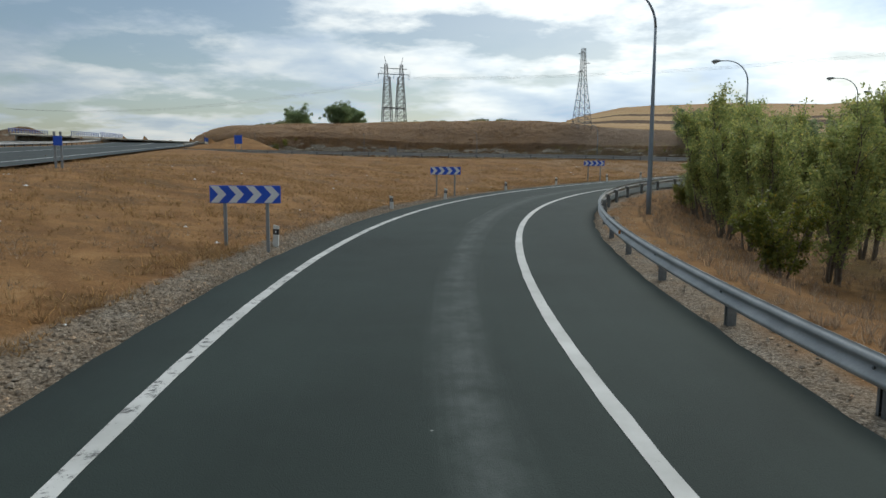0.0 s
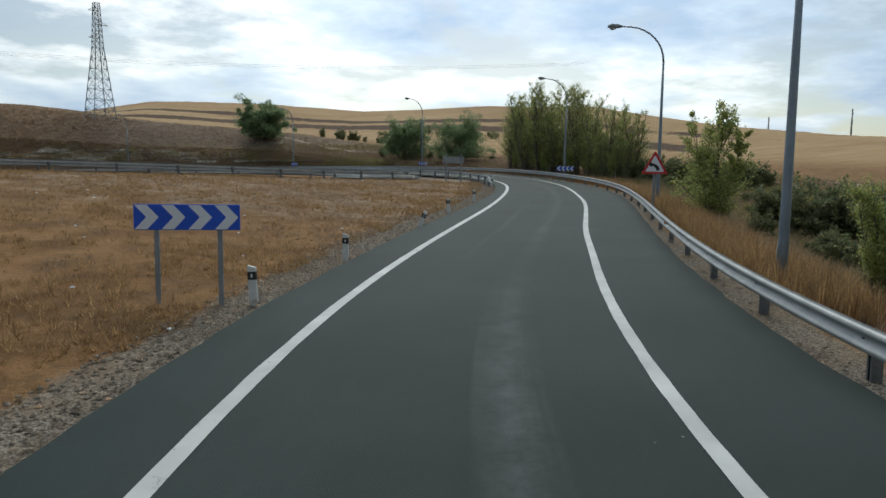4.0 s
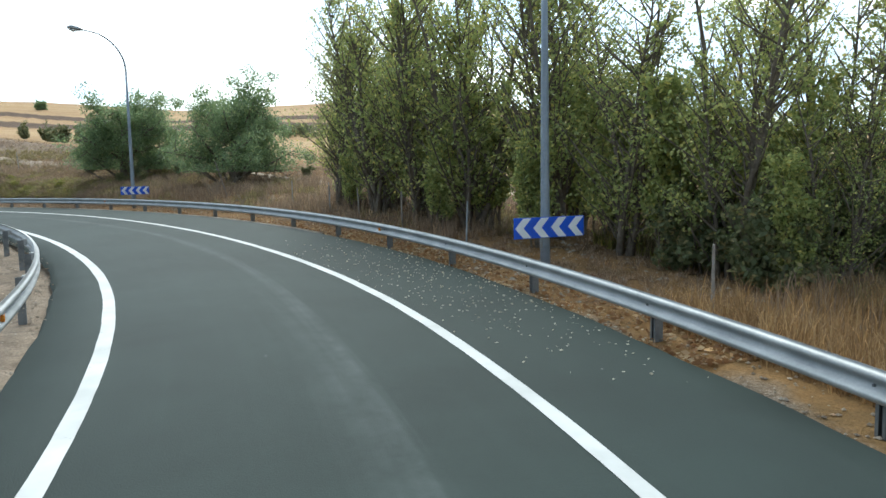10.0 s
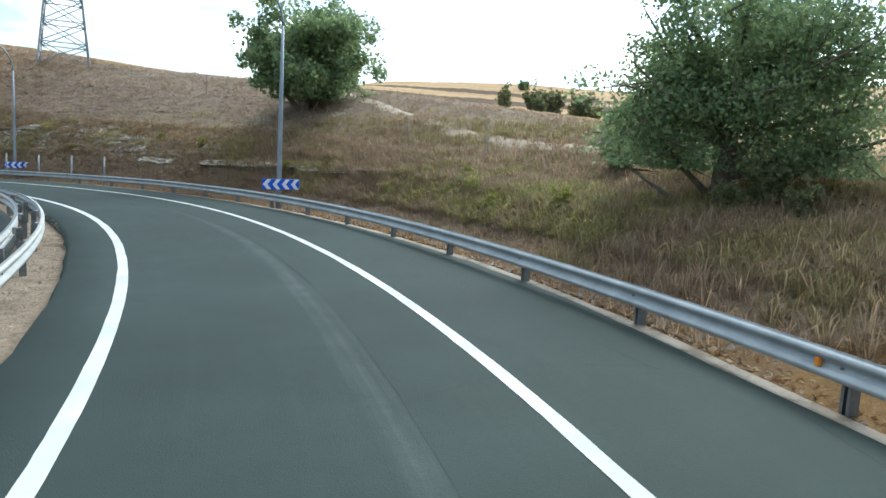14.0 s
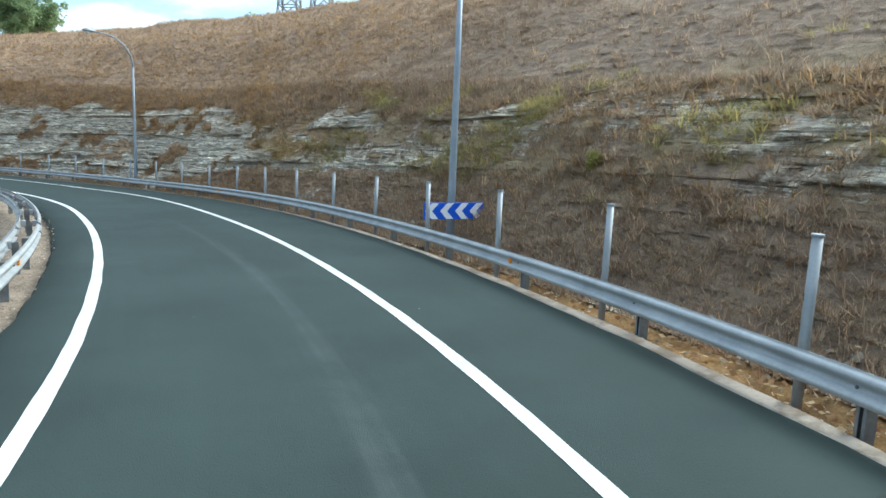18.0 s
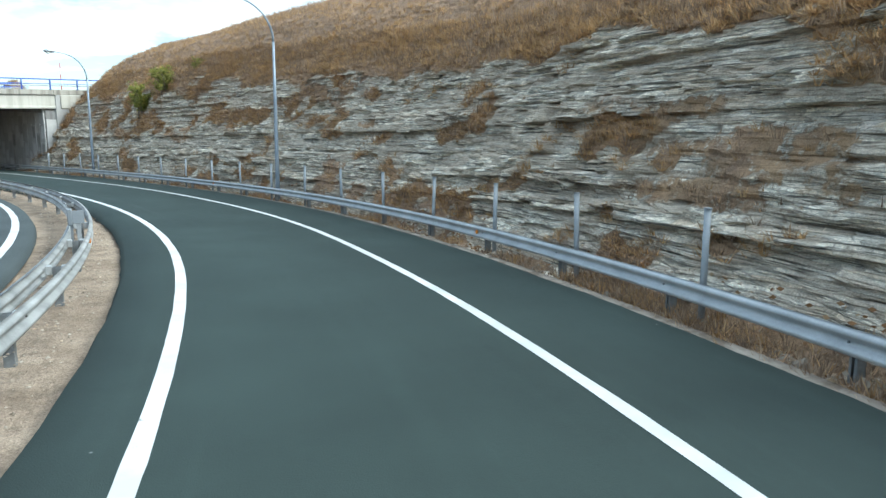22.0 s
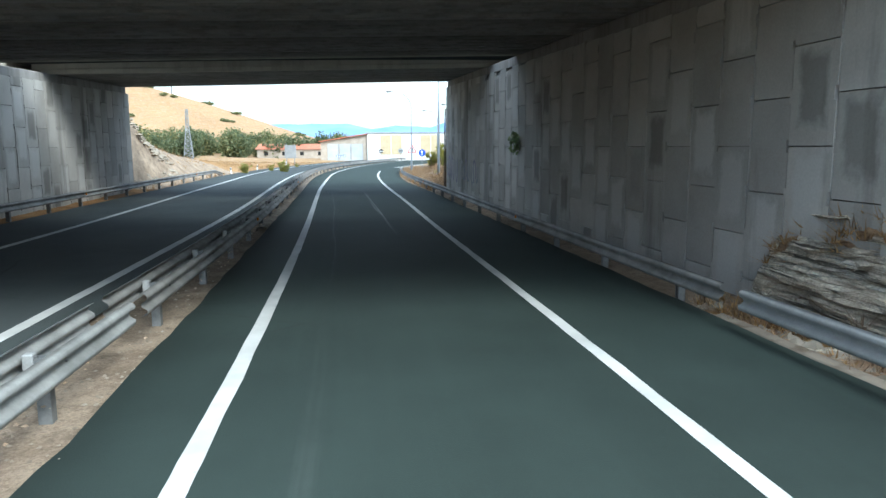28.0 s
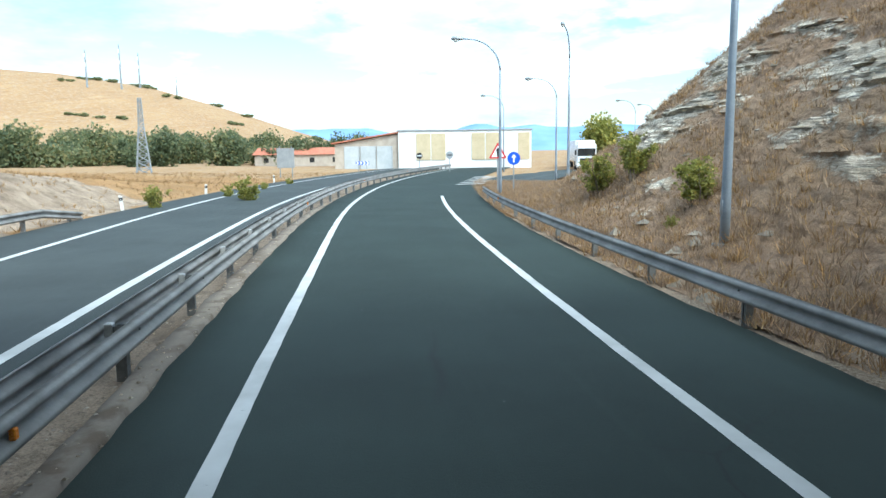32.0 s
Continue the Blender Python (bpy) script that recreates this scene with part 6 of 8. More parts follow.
def mountains():
    g = Geo()
    n = 120
    for k in range(n + 1):
        a = radians(40 + 115 * k / n)
        h = 118 + 46 * noise.noise((k * 0.13, 2.0, 0)) + 26 * noise.noise((k * 0.41, 7.0, 0)) + 10 * noise.noise((k * 1.3, 3.0, 0))
        for r, z in ((3600, -20), (3900, h * 0.6), (4150, h * 1.12), (4300, h * 0.9)):
            g.v.append((-math.sin(a) * r - 80, math.cos(a) * r + 150, z))
        if k:
            o = (k - 1) * 4
            for j in range(3):
                g.f.append((o + j, o + 4 + j, o + 5 + j, o + 1 + j))
    # distance haze is mixed straight into the two blue base colours
    n2 = Nodes("haze_tinted_mountain", 1.0, 0, 0)
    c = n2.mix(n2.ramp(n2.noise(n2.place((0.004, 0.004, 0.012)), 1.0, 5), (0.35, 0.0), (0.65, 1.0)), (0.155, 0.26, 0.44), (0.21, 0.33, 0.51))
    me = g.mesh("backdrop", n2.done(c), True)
    thing("backdrop", label="mountain range on the horizon with blue haze in its colour", category="mountains", kind="structure", data=me)


mountains()

# ---- warehouse by the junction ----


def warehouse():
    m = pose(-188.3, 132.7, ground_z(-188, 134) - 0.1, 0, 0, 98.0 - 90 + 90)
    root = thing("warehouse", m, "white warehouse with tan shutters and a brown-roofed annex", "building")
    W, H = 19.6, 5.6
    part("wall", Geo().box((W / 2, 7, H / 2), (W, 14, H)), WHITE_WALL, root, "white rendered wall")
    part("parapet", Geo().soft_box((W / 2, 7, H + 0.1), (W + 0.3, 14.3, 0.22), 0.03), SIGN_BACK, root, "grey roof edge")
    for x, w in ((3.7, 2.1), (5.95, 2.1), (11.8, 1.95), (13.9, 1.95), (18.5, 1.7)):
        d = part("shutter", Geo().soft_box((x, -0.03, 3.3), (w, 0.12, 3.9), 0.02), TAN_DOOR, root, "tan metal shutter")
        for k in range(1, 6):
            part("rib", Geo().box((x - w / 2 + k * w / 6, -0.1, 3.3), (0.05, 0.04, 3.86)), TAN_DOOR, d)
    part("annex", Geo().prism([(-9.6, 0), (0, 0), (0, 5.3), (-9.6, 3.8)], 0.4, 13), BEIGE_WALL, root, "beige annex wall")
    part("annex_roof", Geo().prism([(-10.0, 3.85), (0, 5.42), (0, 5.6), (-10.0, 4.05)], -0.1, 13.4), BRICK_RED, root, "brown sheet roof")
    for k in range(3):
        x = -7.0 + k * 2.45
        d = part("sliding_door", Geo().soft_box((x, 0.34, 1.75), (2.35, 0.1, 3.5), 0.02), GREY_DOOR, root, "grey sheet sliding door")
        part("rib", Geo().box((x + 1.1, 0.27, 1.75), (0.06, 0.05, 3.4)), ZINC_DULL, d)
    return root


warehouse()


def low_house(x, y, turn, w, d, h, label):
    root = thing("farm_shed", pose(x, y, ground_z(x, y) - 0.1, 0, 0, turn), label, "building")
    part("wall", Geo().box((0, 0, h / 2), (w, d, h)), BEIGE_WALL, root)
    part("roof", Geo().prism([(-d / 2 - 0.4, h), (d / 2 + 0.4, h), (0, h + 1.3)], -w / 2 - 0.4, w / 2 + 0.4, pose(0, 0, 0, 0, 0, 90)), BRICK_RED, root, "red tiled roof")
    for k in range(4):
        part("window", Geo().box((-w / 2 + (k + 0.5) * w / 4, -d / 2 - 0.02, h * 0.55), (0.9, 0.05, 0.9)), GLASS_DARK, root, "dark window")


low_house(-214, 108, 100, 17, 8, 2.2, "low shed with a red tiled roof among trees")
low_house(-236, 122, 95, 11, 7, 2.4, "low red-roofed shed behind the bushes")

# ---- parked lorry and junction furniture ----


def lorry():
    p = (-179.0, 159.7)
    m = pose(p[0], p[1], ground_z(*p) + 0.02, 0, 0, -86)
    root = thing("lorry", m, "white articulated lorry standing on the junction road", "lorry")
    cab = part("cab", Geo().soft_box((0, 0, 2.0), (2.45, 2.2, 2.9), 0.16), TRUCK_WHITE, root, "white cab")
    part("windscreen", Geo().soft_box((0, 1.09, 2.35), (2.2, 0.06, 0.95), 0.02), GLASS_DARK, cab, "dark windscreen")
    part("grille", Geo().soft_box((0, 1.1, 1.2), (1.7, 0.06, 0.75), 0.02), SIGN_BLACK, cab, "dark grille")
    part("bumper", Geo().soft_box((0, 1.12, 0.62), (2.45, 0.2, 0.36), 0.05), TRUCK_WHITE, cab)
    for sx in (-1, 1):
        part("headlight", Geo().soft_box((sx * 0.95, 1.2, 0.72), (0.42, 0.06, 0.22), 0.02), SIGN_WHITE, cab, "headlight")
        part("mirror", Geo().soft_box((sx * 1.38, 0.9, 2.3), (0.18, 0.12, 0.6), 0.03), SIGN_BLACK, cab, "black mirror")
        part("side_window", Geo().soft_box((sx * 1.215, 0.3, 2.4), (0.05, 1.0, 0.7), 0.01), GLASS_DARK, cab)
    part("deflector", Geo().soft_box((0, -0.4, 3.6), (2.2, 1.2, 0.5), 0.15), TRUCK_WHITE, cab)
    part("trailer", Geo().soft_box((0, -8.2, 2.55), (2.5, 13.0, 2.7), 0.05), TRUCK_WHITE, root, "white trailer")
    part("chassis", Geo().box((0, -6.0, 0.95), (1.1, 14.0, 0.3)), POST_STEEL, root)
    for sx in (-1, 1):
        for y in (0.1, -3.2, -10.5, -11.8, -13.1):
            w = part("wheel", Geo().tube([(sx * 0.85, y, 0.5), (sx * 1.2, y, 0.5)], 0.5, 16), RUBBER, root, "black tyre")
            part("rim", Geo().tube([(sx * 1.2, y, 0.5), (sx * 1.215, y, 0.5)], 0.27, 12), ZINC, w)


lorry()
ls = make_lamp(2.6, 10.6)
ls.matrix_basis = pose(-136.8, 157.6, ground_z(-136.8, 157.6), 0, 0, 170)
for x, y, t in ((-150.0, 156.5, 84), (-182, 166, 60), (-170, 150, 80), (-196, 170, 60)):
    copy_thing(lamp, pose(x, y, ground_z(x, y), 0, 0, t))
NO_ENTRY = [(-0.3, -0.06), (0.3, -0.06), (0.3, 0.06), (-0.3, 0.06)]
round_sign("round white-barred sign near the warehouse", 2.0, 0.4, SIGN_BLACK, [(NO_ENTRY, SIGN_WHITE)]).matrix_basis = pose(-176, 138.5, ground_z(-176, 138.5), 0, 0, 98)
round_sign("round dark sign on a post near the warehouse", 2.1, 0.45, SIGN_BACK, [(NO_ENTRY, SIGN_BLACK)]).matrix_basis = pose(-170, 143.5, ground_z(-170, 143.5), 0, 0, 98)
cb = chevron_board(True, posts=2, style="blue and white chevron board at the junction")
cb.matrix_basis = pose(-170.5, 132.5, ground_z(-170.5, 132.5) - 0.1, 0, 0, 98)


def direction_sign(m, w, h, bottom, label, mat=SIGN_BACK):
    root = thing("direction_sign", m, label, "road sign")
    part("panel", Geo().soft_box((0, 0, bottom + h / 2), (w, 0.05, h), 0.015), mat, root)
    for x in (-w * 0.35, w * 0.35):
        part("post", Geo().soft_box((x, 0.07, (bottom + h) / 2), (0.10, 0.08, bottom + h + 0.4), 0.01), ZINC_DULL, root, "steel post")
    for k in range(3):
        part("stiffener", Geo().box((0, 0.035, bottom + h * (0.2 + 0.3 * k)), (w * 0.96, 0.03, 0.06)), ZINC_DULL, root)


direction_sign(pose(42.95, 85.5, 1.0, 0, 0, 157), 1.7, 0.5, 1.36, "grey back of a road sign beside the ramp")
direction_sign(pose(-15.57, 29.5, ground_z(-15.57, 29.5), 0, 0, 25), 0.36, 0.42, 1.0, "small blue rectangular road sign by the motorway", SIGN_BLUE)
direction_sign(pose(-31.9, 111.6, ground_z(-31.9, 111.6), 0, 0, 20), 1.2, 1.35, max(0.5, 4.0 - ground_z(-31.9, 111.6)), "blue motorway sign at the end of the guard rail", SIGN_BLUE)
direction_sign(pose(-5.0, 86.5, 0.9, 0, 0, 170), 1.1, 0.9, 1.0, "small grey sign back behind the field")
direction_sign(pose(-155.0, 129.0, ground_z(-155, 129), 0, 0, 98), 1.8, 2.0, 1.0, "grey-green back of a road sign past the median")

# ---- plants ----


def blade_mesh(name, roots, height, width, per, lean, mat, rng, splay=0.12):
    """Thin bent blades in tufts at given places."""
    n = len(roots)
    r = np.repeat(np.asarray(roots, float), per, 0)
    m = n * per
    h = np.repeat(np.broadcast_to(height, n), per) * rng.uniform(0.45, 1.15, m)
    a = rng.uniform(0, 2 * np.pi, m)
    foot = r + np.c_[np.cos(a), np.sin(a), np.zeros(m)] * (rng.uniform(0, splay, m) * (0.5 + h))[:, None]
    out = np.c_[np.cos(a), np.sin(a), np.zeros(m)]
    side = np.c_[-np.sin(a), np.cos(a), np.zeros(m)] * (width * rng.uniform(0.5, 1.2, m))[:, None]
    k = lean * rng.uniform(0.2, 1.2, m)
    midp = foot + out * (h * k * 0.3)[:, None] + np.c_[np.zeros(m), np.zeros(m), h * 0.6]
    tip = foot + out * (h * k)[:, None] + np.c_[np.zeros(m), np.zeros(m), h * (1 - 0.25 * k - 0.35 * np.maximum(k - 0.8, 0))]
    if np.max(height) < 0.45:
        v = np.stack([foot - side * 1.2, foot + side * 1.2, tip], 1).reshape(-1, 3)
        return array_mesh(name, v, np.arange(3 * m).reshape(-1, 3), mat)
    v = np.stack([foot - side, foot + side, midp + side * 0.7, midp - side * 0.7, tip], 1).reshape(-1, 3)
    i = np.arange(m)[:, None] * 5
    me = bpy.data.meshes.new(name)
    faces = np.concatenate([i + [0, 1, 2, 3]], 0).tolist() + (i + [3, 2, 4]).tolist()
    me.from_pydata(v.tolist(), [], faces)
    me.materials.append(mat)
    me.update()
    return me


def leaf_mesh(name, centres, size, mat, rng, flat=0.0):
    """Small folded leaves at given places, turned all ways."""
    c = np.asarray(centres, float)
    m = len(c)
    a = rng.normal(size=(m, 3))
    a[:, 2] *= 1 - flat
    a /= np.linalg.norm(a, axis=1, keepdims=True)
    b = np.cross(a, rng.normal(size=(m, 3)))
    b /= np.linalg.norm(b, axis=1, keepdims=True)
    s = (size * rng.uniform(0.6, 1.3, m))[:, None]
    v = np.stack([c - a * s, c + b * s * 0.62, c + a * s, c - b * s * 0.62], 1).reshape(-1, 3)
    i = np.arange(m)[:, None] * 4
    me = bpy.data.meshes.new(name)
    me.from_pydata(v.tolist(), [], (i + [0, 1, 2, 3]).tolist())
    me.materials.append(mat)
    me.update()
    return me


def grow(kind, tall, rng, leaves, leaf):
    """Trunk and crown of one tree, by kind: poplar (upright), round (broad), bush (many stems)."""
    wood, tips = Geo(), []
    stems = {"poplar": 6, "round": 1, "bush": 7, "willow": 8}[kind]
    for st in range(stems):
        a0 = rng.uniform(0, 2 * np.pi)
        lean = {"poplar": 0.20, "round": 0.03, "bush": 0.35, "willow": 0.17}[kind] * rng.uniform(0.5, 1.3)
        H = tall * (1 if st == 0 else rng.uniform(0.65, 0.98))
        foot = Vector((rng.uniform(-0.25, 0.25) * (stems > 1), rng.uniform(-0.25, 0.25) * (stems > 1), -0.3 if stems > 1 else -1.0))
        top = foot + Vector((math.cos(a0) * lean * H, math.sin(a0) * lean * H, H))
        pts = [foot.lerp(top, u) + Vector((rng.normal(), rng.normal(), 0)) * 0.03 * H * u * (1 - u) * 2 for u in np.linspace(0, 1, 7)]
        r0 = {"bush": 0.02, "willow": 0.011, "poplar": 0.0135, "round": 0}[kind] * H if kind != "round" else 0.035 * H
        if kind == "round":
            pts = pts[:4]
        wood.tube(pts, [r0 * (1 - 0.88 * k / 6) for k in range(len(pts))], 7)
        n = {"poplar": 30, "round": 34, "bush": 9, "willow": 14}[kind]
        for k in range(n):
            u = {"poplar": rng.uniform(0.08, 0.98), "round": rng.uniform(0.12, 1.0), "bush": rng.uniform(0.25, 1), "willow": rng.uniform(0.2, 0.98)}[kind]
            p = Vector(np.array([np.interp(u * (len(pts) - 1), range(len(pts)), [q[c] for q in pts]) for c in range(3)]))
            a = rng.uniform(0, 2 * np.pi)
            if kind == "poplar":
                L, rise = H * (0.30 * (1 - u) ** 0.7 + 0.07) * rng.uniform(0.5, 1.35), rng.uniform(0.55, 1.9)
            elif kind == "round":
                L, rise = H * rng.uniform(0.27, 0.40) * (0.80 + 0.42 * math.sin(min(u, 0.85) * 3.4)), rng.uniform(-0.15, 1.7)
            elif kind == "bush":
                L, rise = H * rng.uniform(0.15, 0.38), rng.uniform(0.2, 1.2)
            else:
                L, rise = H * (0.22 * (1 - u) + 0.09) * rng.uniform(0.6, 1.4), rng.uniform(1.0, 2.6)
            d = Vector((math.cos(a), math.sin(a), rise)).normalized()
            q1, q2 = p + d * L * 0.55, p + d * L + Vector((0, 0, 0.06 * L))
            wood.tube([p, q1, q2], [r0 * 0.34 * (1.1 - u * 0.6), r0 * 0.2, r0 * 0.05], 5, False)
            for j in range(6):
                w = rng.uniform(0.25, 1.05)
                b = p.lerp(q1, w * 2) if w < 0.5 else q1.lerp(q2, min(2 * w - 1, 1.1))
                tips.append((b, {"poplar": 0.095 * (1.1 - 0.7 * u), "willow": 0.085, "bush": 0.13, "round": 0.12}[kind] * H * rng.uniform(0.4, 1.0)))
                if kind in ("round", "bush"):
                    e = Vector(rng.normal(size=3)).normalized() * L * 0.35
                    wood.tube([b, b + e], [r0 * 0.08, r0 * 0.03], 4, False)
                    tips.append((b + e, 0.09 * H * rng.uniform(0.4, 1.0)))
    w = rng.integers(0, len(tips), leaves)
    base, rad = np.array([t[0] for t in tips])[w], np.array([t[1] for t in tips])[w]
    g = rng.normal(size=(leaves, 3))
    g *= (rng.uniform(0.15, 1, leaves) ** 0.6 / np.linalg.norm(g, axis=1))[:, None]
    c = base + g * rad[:, None] * np.array([1, 1, 0.85])
    c = c[c[:, 2] > (0.08 * tall if kind == "round" else 0.15)]
    return wood, c


def make_tree(name, kind, tall, leaves, leaf, mat, label, category, seed, group=""):
    rng = np.random.default_rng(seed)
    wood, c = grow(kind, tall, rng, leaves, leaf)
    root = thing(name, ORIGIN, label, category, group)
    part("trunk", wood, BARK, root, "grey-brown trunk and limbs", None, True)
    part("crown", leaf_mesh("crown", c, leaf, mat, rng), None, root, "leafy crown")
    return root


def plant(proto, used, x, y, turn, size, sink=0.1, z=None):
    m = pose(x, y, (ground_z(x, y) if z is None else z) - sink, 0, 0, turn)
    if used:
        ob = copy_thing(proto, m)
    else:
        ob = proto
    ob.matrix_basis = m @ Matrix.Diagonal((size, size, size, 1))
    return ob


def plant_all(protos, spots, sink=0.1):
    for k, (x, y, size) in enumerate(spots):
        p = protos[k % len(protos)]
        plant(p, k >= len(protos), x, y, (k * 73) % 360, size, sink)


poplars = [make_tree("poplar_tree", "poplar", 8.6, 8000, 0.058, LEAF_POPLAR, "slender poplar with small grey-green leaves", "tree", 10 + k, "poplar clump") for k in range(4)]
rngp = np.random.default_rng(5)
spots = []
for s, d, z in ((106.4, 10.6, 0.52), (107.2, 12.0, 0.78), (108.0, 9.8, 0.78), (109.4, 11.6, 0.88), (110.6, 9.6, 0.84), (113.0, 9.8, 1.02), (114.2, 11.8, 1.06), (115.6, 9.2, 1.08), (118.0, 9.0, 1.10), (119.2, 10.8, 1.12), (120.2, 8.8, 1.02), (121.4, 10.2, 1.0), (122.6, 11.4, 1.0), (123.6, 9.6, 0.92), (124.6, 10.8, 0.8)):
    p = at(s, d)
    spots.append((p.x, p.y, z))
plant_all(poplars, spots)
under = [make_tree("poplar_sapling", "willow", 3.9, 7500, 0.058, LEAF_POPLAR, "low leafy poplar shoots under the clump", "tree", 33 + k, "poplar shoots") for k in range(2)]
spots = []
for s, d, z in ((106.6, 9.6, 0.7), (108.6, 10.4, 0.9), (110.6, 11.0, 0.95), (112.2, 8.6, 0.8), (114.4, 10.4, 1.0), (116.4, 8.4, 0.9), (118.6, 10.0, 1.0), (120.6, 9.6, 0.95), (122.0, 9.0, 0.8), (107.6, 11.2, 1.1), (109.6, 10.0, 1.15), (111.6, 10.2, 1.2), (113.4, 11.2, 1.25), (115.4, 9.8, 1.2), (117.4, 10.8, 1.25), (119.6, 10.2, 1.2), (121.6, 10.8, 1.1)):
    p = at(s, d)
    spots.append((p.x, p.y, z))
plant_all(under, spots)
lone = make_tree("poplar_tree", "poplar", 6.4, 17000, 0.060, LEAF_POPLAR, "young poplar standing alone behind the guard rail", "tree", 31)
plant(lone, False, 38.9, 61.0, 20, 0.9)

walnut = [make_tree("walnut_tree", "round", 7.3, 60000, 0.050, LEAF_WALNUT, "dense dark green broadleaf tree on the slope", "tree", 40 + k, "broadleaf trees") for k in range(2)]
plant_all(walnut, [(66.0, 127.2, 1.26), (67.8, 116.8, 1.28)], 0.05)
dome = make_tree("oak_tree", "round", 5.4, 42000, 0.068, LEAF_WALNUT, "round dense green tree standing on the slope", "tree", 47, "round trees")
for k, (x, y, z) in enumerate(((56.2, 155.6, 2.0), (-33.0, 246.0, 2.6), (-53.0, 255.5, 2.7), (-29.0, 199.0, 1.8), (118.0, 300.0, 0.9), (-60.0, 285.0, 1.4))):
    plant(dome, k > 0, x, y, k * 77, z, 0.35)

willow = [make_tree("willow_shrub", "willow", 5.9, 14500, 0.054, LEAF_POPLAR, "tall grey-green willow thicket behind the guard rail", "tree", 50 + k, "willow thicket") for k in range(2)]
spots = []
for s, d, z in ((20.0, 10.4, 0.86), (23.0, 9.6, 0.80), (26.4, 9.8, 0.88), (29.8, 9.2, 0.80), (33.2, 9.6, 1.08), (36.6, 9.0, 1.02), (40.0, 9.4, 1.1), (43.4, 8.9, 1.1), (46.6, 9.2, 1.1), (50.4, 9.2, 1.0), (54.0, 9.4, 0.95), (57.6, 9.8, 0.85), (52.0, 12.0, 1.0), (48.4, 10.8, 1.15), (44.8, 10.8, 1.1), (21.0, 13.0, 1.0), (26.0, 13.4, 1.05), (35.0, 13.0, 1.05), (17.0, 12.6, 0.9), (61.0, 7.9, 0.52), (57.4, 8.1, 0.62), (53.6, 7.9, 0.60), (50.0, 8.0, 0.66), (46.4, 7.9, 0.60), (38.4, 8.2, 0.55)):
    p = at(s, d)
    spots.append((p.x, p.y, z))
plant_all(willow, spots)
yellow = make_tree("yellow_shrub", "bush", 2.8, 7000, 0.06, LEAF_YELLOW, "yellow-green leafy shrub in front of the thicket", "shrub", 60)
yp = at(18.6, 8.7)
plant(yellow, False, yp.x, yp.y, 0, 0.8)
yp = at(40.5, 7.6)
plant(yellow, True, yp.x, yp.y, 130, 0.5)

bramble = [make_tree("bramble_bush", "bush", 2.2, 3800, 0.085, LEAF_BRAMBLE, "dark bramble bush in the hollow beside the road", "shrub", 70 + k, "brambles") for k in range(3)]
weedy = [make_tree("yellow_weed", "bush", 1.0, 2600, 0.05, LEAF_YELLOW, "low yellow-green weed clump in the hollow", "shrub", 76 + k, "hollow weeds") for k in range(2)]
HEDGE = [(59.5, 84.5), (62.5, 82.2), (64.6, 79.0), (65.0, 75.6), (64.4, 73.2)]
spots = []
for x, y, _ in polyline([(*q, 0) for q in HEDGE], 0.55):
    for o in range(2):
        spots.append((x + rngp.normal() * 0.9, y + rngp.normal() * 0.9, rngp.uniform(0.62, 0.98)))
# low brambles sloping down from the hedge towards the road
for k in range(34):
    u = rngp.uniform(0, 1)
    spots.append((61.5 - 4.5 * u + rngp.normal() * 0.8, 80.0 - 7.0 * rngp.uniform(0, 1) + rngp.normal() * 0.6, rngp.uniform(0.26, 0.5) * (1.15 - 0.5 * u)))
# the tall thicket further back
for k in range(44):
    spots.append((48.5 + rngp.normal() * 3.4, 57.5 + rngp.normal() * 3.0, rngp.uniform(0.75, 1.2)))
for k in range(16):
    s, d = rngp.uniform(84, 104), rngp.uniform(12.5, 17)
    p = at(s, d)
    spots.append((p.x, p.y, rngp.uniform(0.25, 0.55)))
for k in range(26):
    s, d = rngp.uniform(66, 84), rngp.uniform(9.5, 17)
    p = at(s, d)
    spots.append((p.x, p.y, rngp.uniform(0.35, 0.7)))
for k in range(20):
    s, d = rngp.uniform(108, 150), rngp.uniform(10.5, 18)
    p = at(s, d)
    spots.append((p.x, p.y, rngp.uniform(0.35, 0.7)))
for k in range(16):
    s, d = rngp.uniform(112, 122), rngp.uniform(20.5, 24.5)
    p = at(s, d)
    spots.append((p.x, p.y, rngp.uniform(0.5, 0.8)))
for k in range(14):
    spots.append((rngp.uniform(70.0, 82.0), 157.0 + rngp.normal() * 3.0, rngp.uniform(0.5, 0.95)))
plant_all(bramble, spots)
spots = []
for k in range(44):
    s, d = rngp.uniform(84, 103), rngp.uniform(8.6, 15)
    p = at(s, d)
    spots.append((p.x, p.y, rngp.uniform(0.45, 0.95)))
plant_all(weedy, spots)

scrub = [make_tree("green_shrub", "bush", 1.7, 3800, 0.06, LEAF_SCRUB, "yellow-green shrub on the stony slope", "shrub", 80 + k, "slope shrubs") for k in range(2)]


def on_cut(s, h, size, k, points=None, s0=138, ds=0.17):
    pts = cut_points if points is None else points
    i = min(max(int(round((s - s0) / ds)), 0), len(pts) - 1)
    col = pts[i]
    j = int(np.argmin(np.abs(col[:, 2] - (np.interp(s, RS, RZ) + h))))
    plant(scrub[k % 2], True, col[j, 0], col[j, 1], k * 50, size, 0.1, col[j, 2])


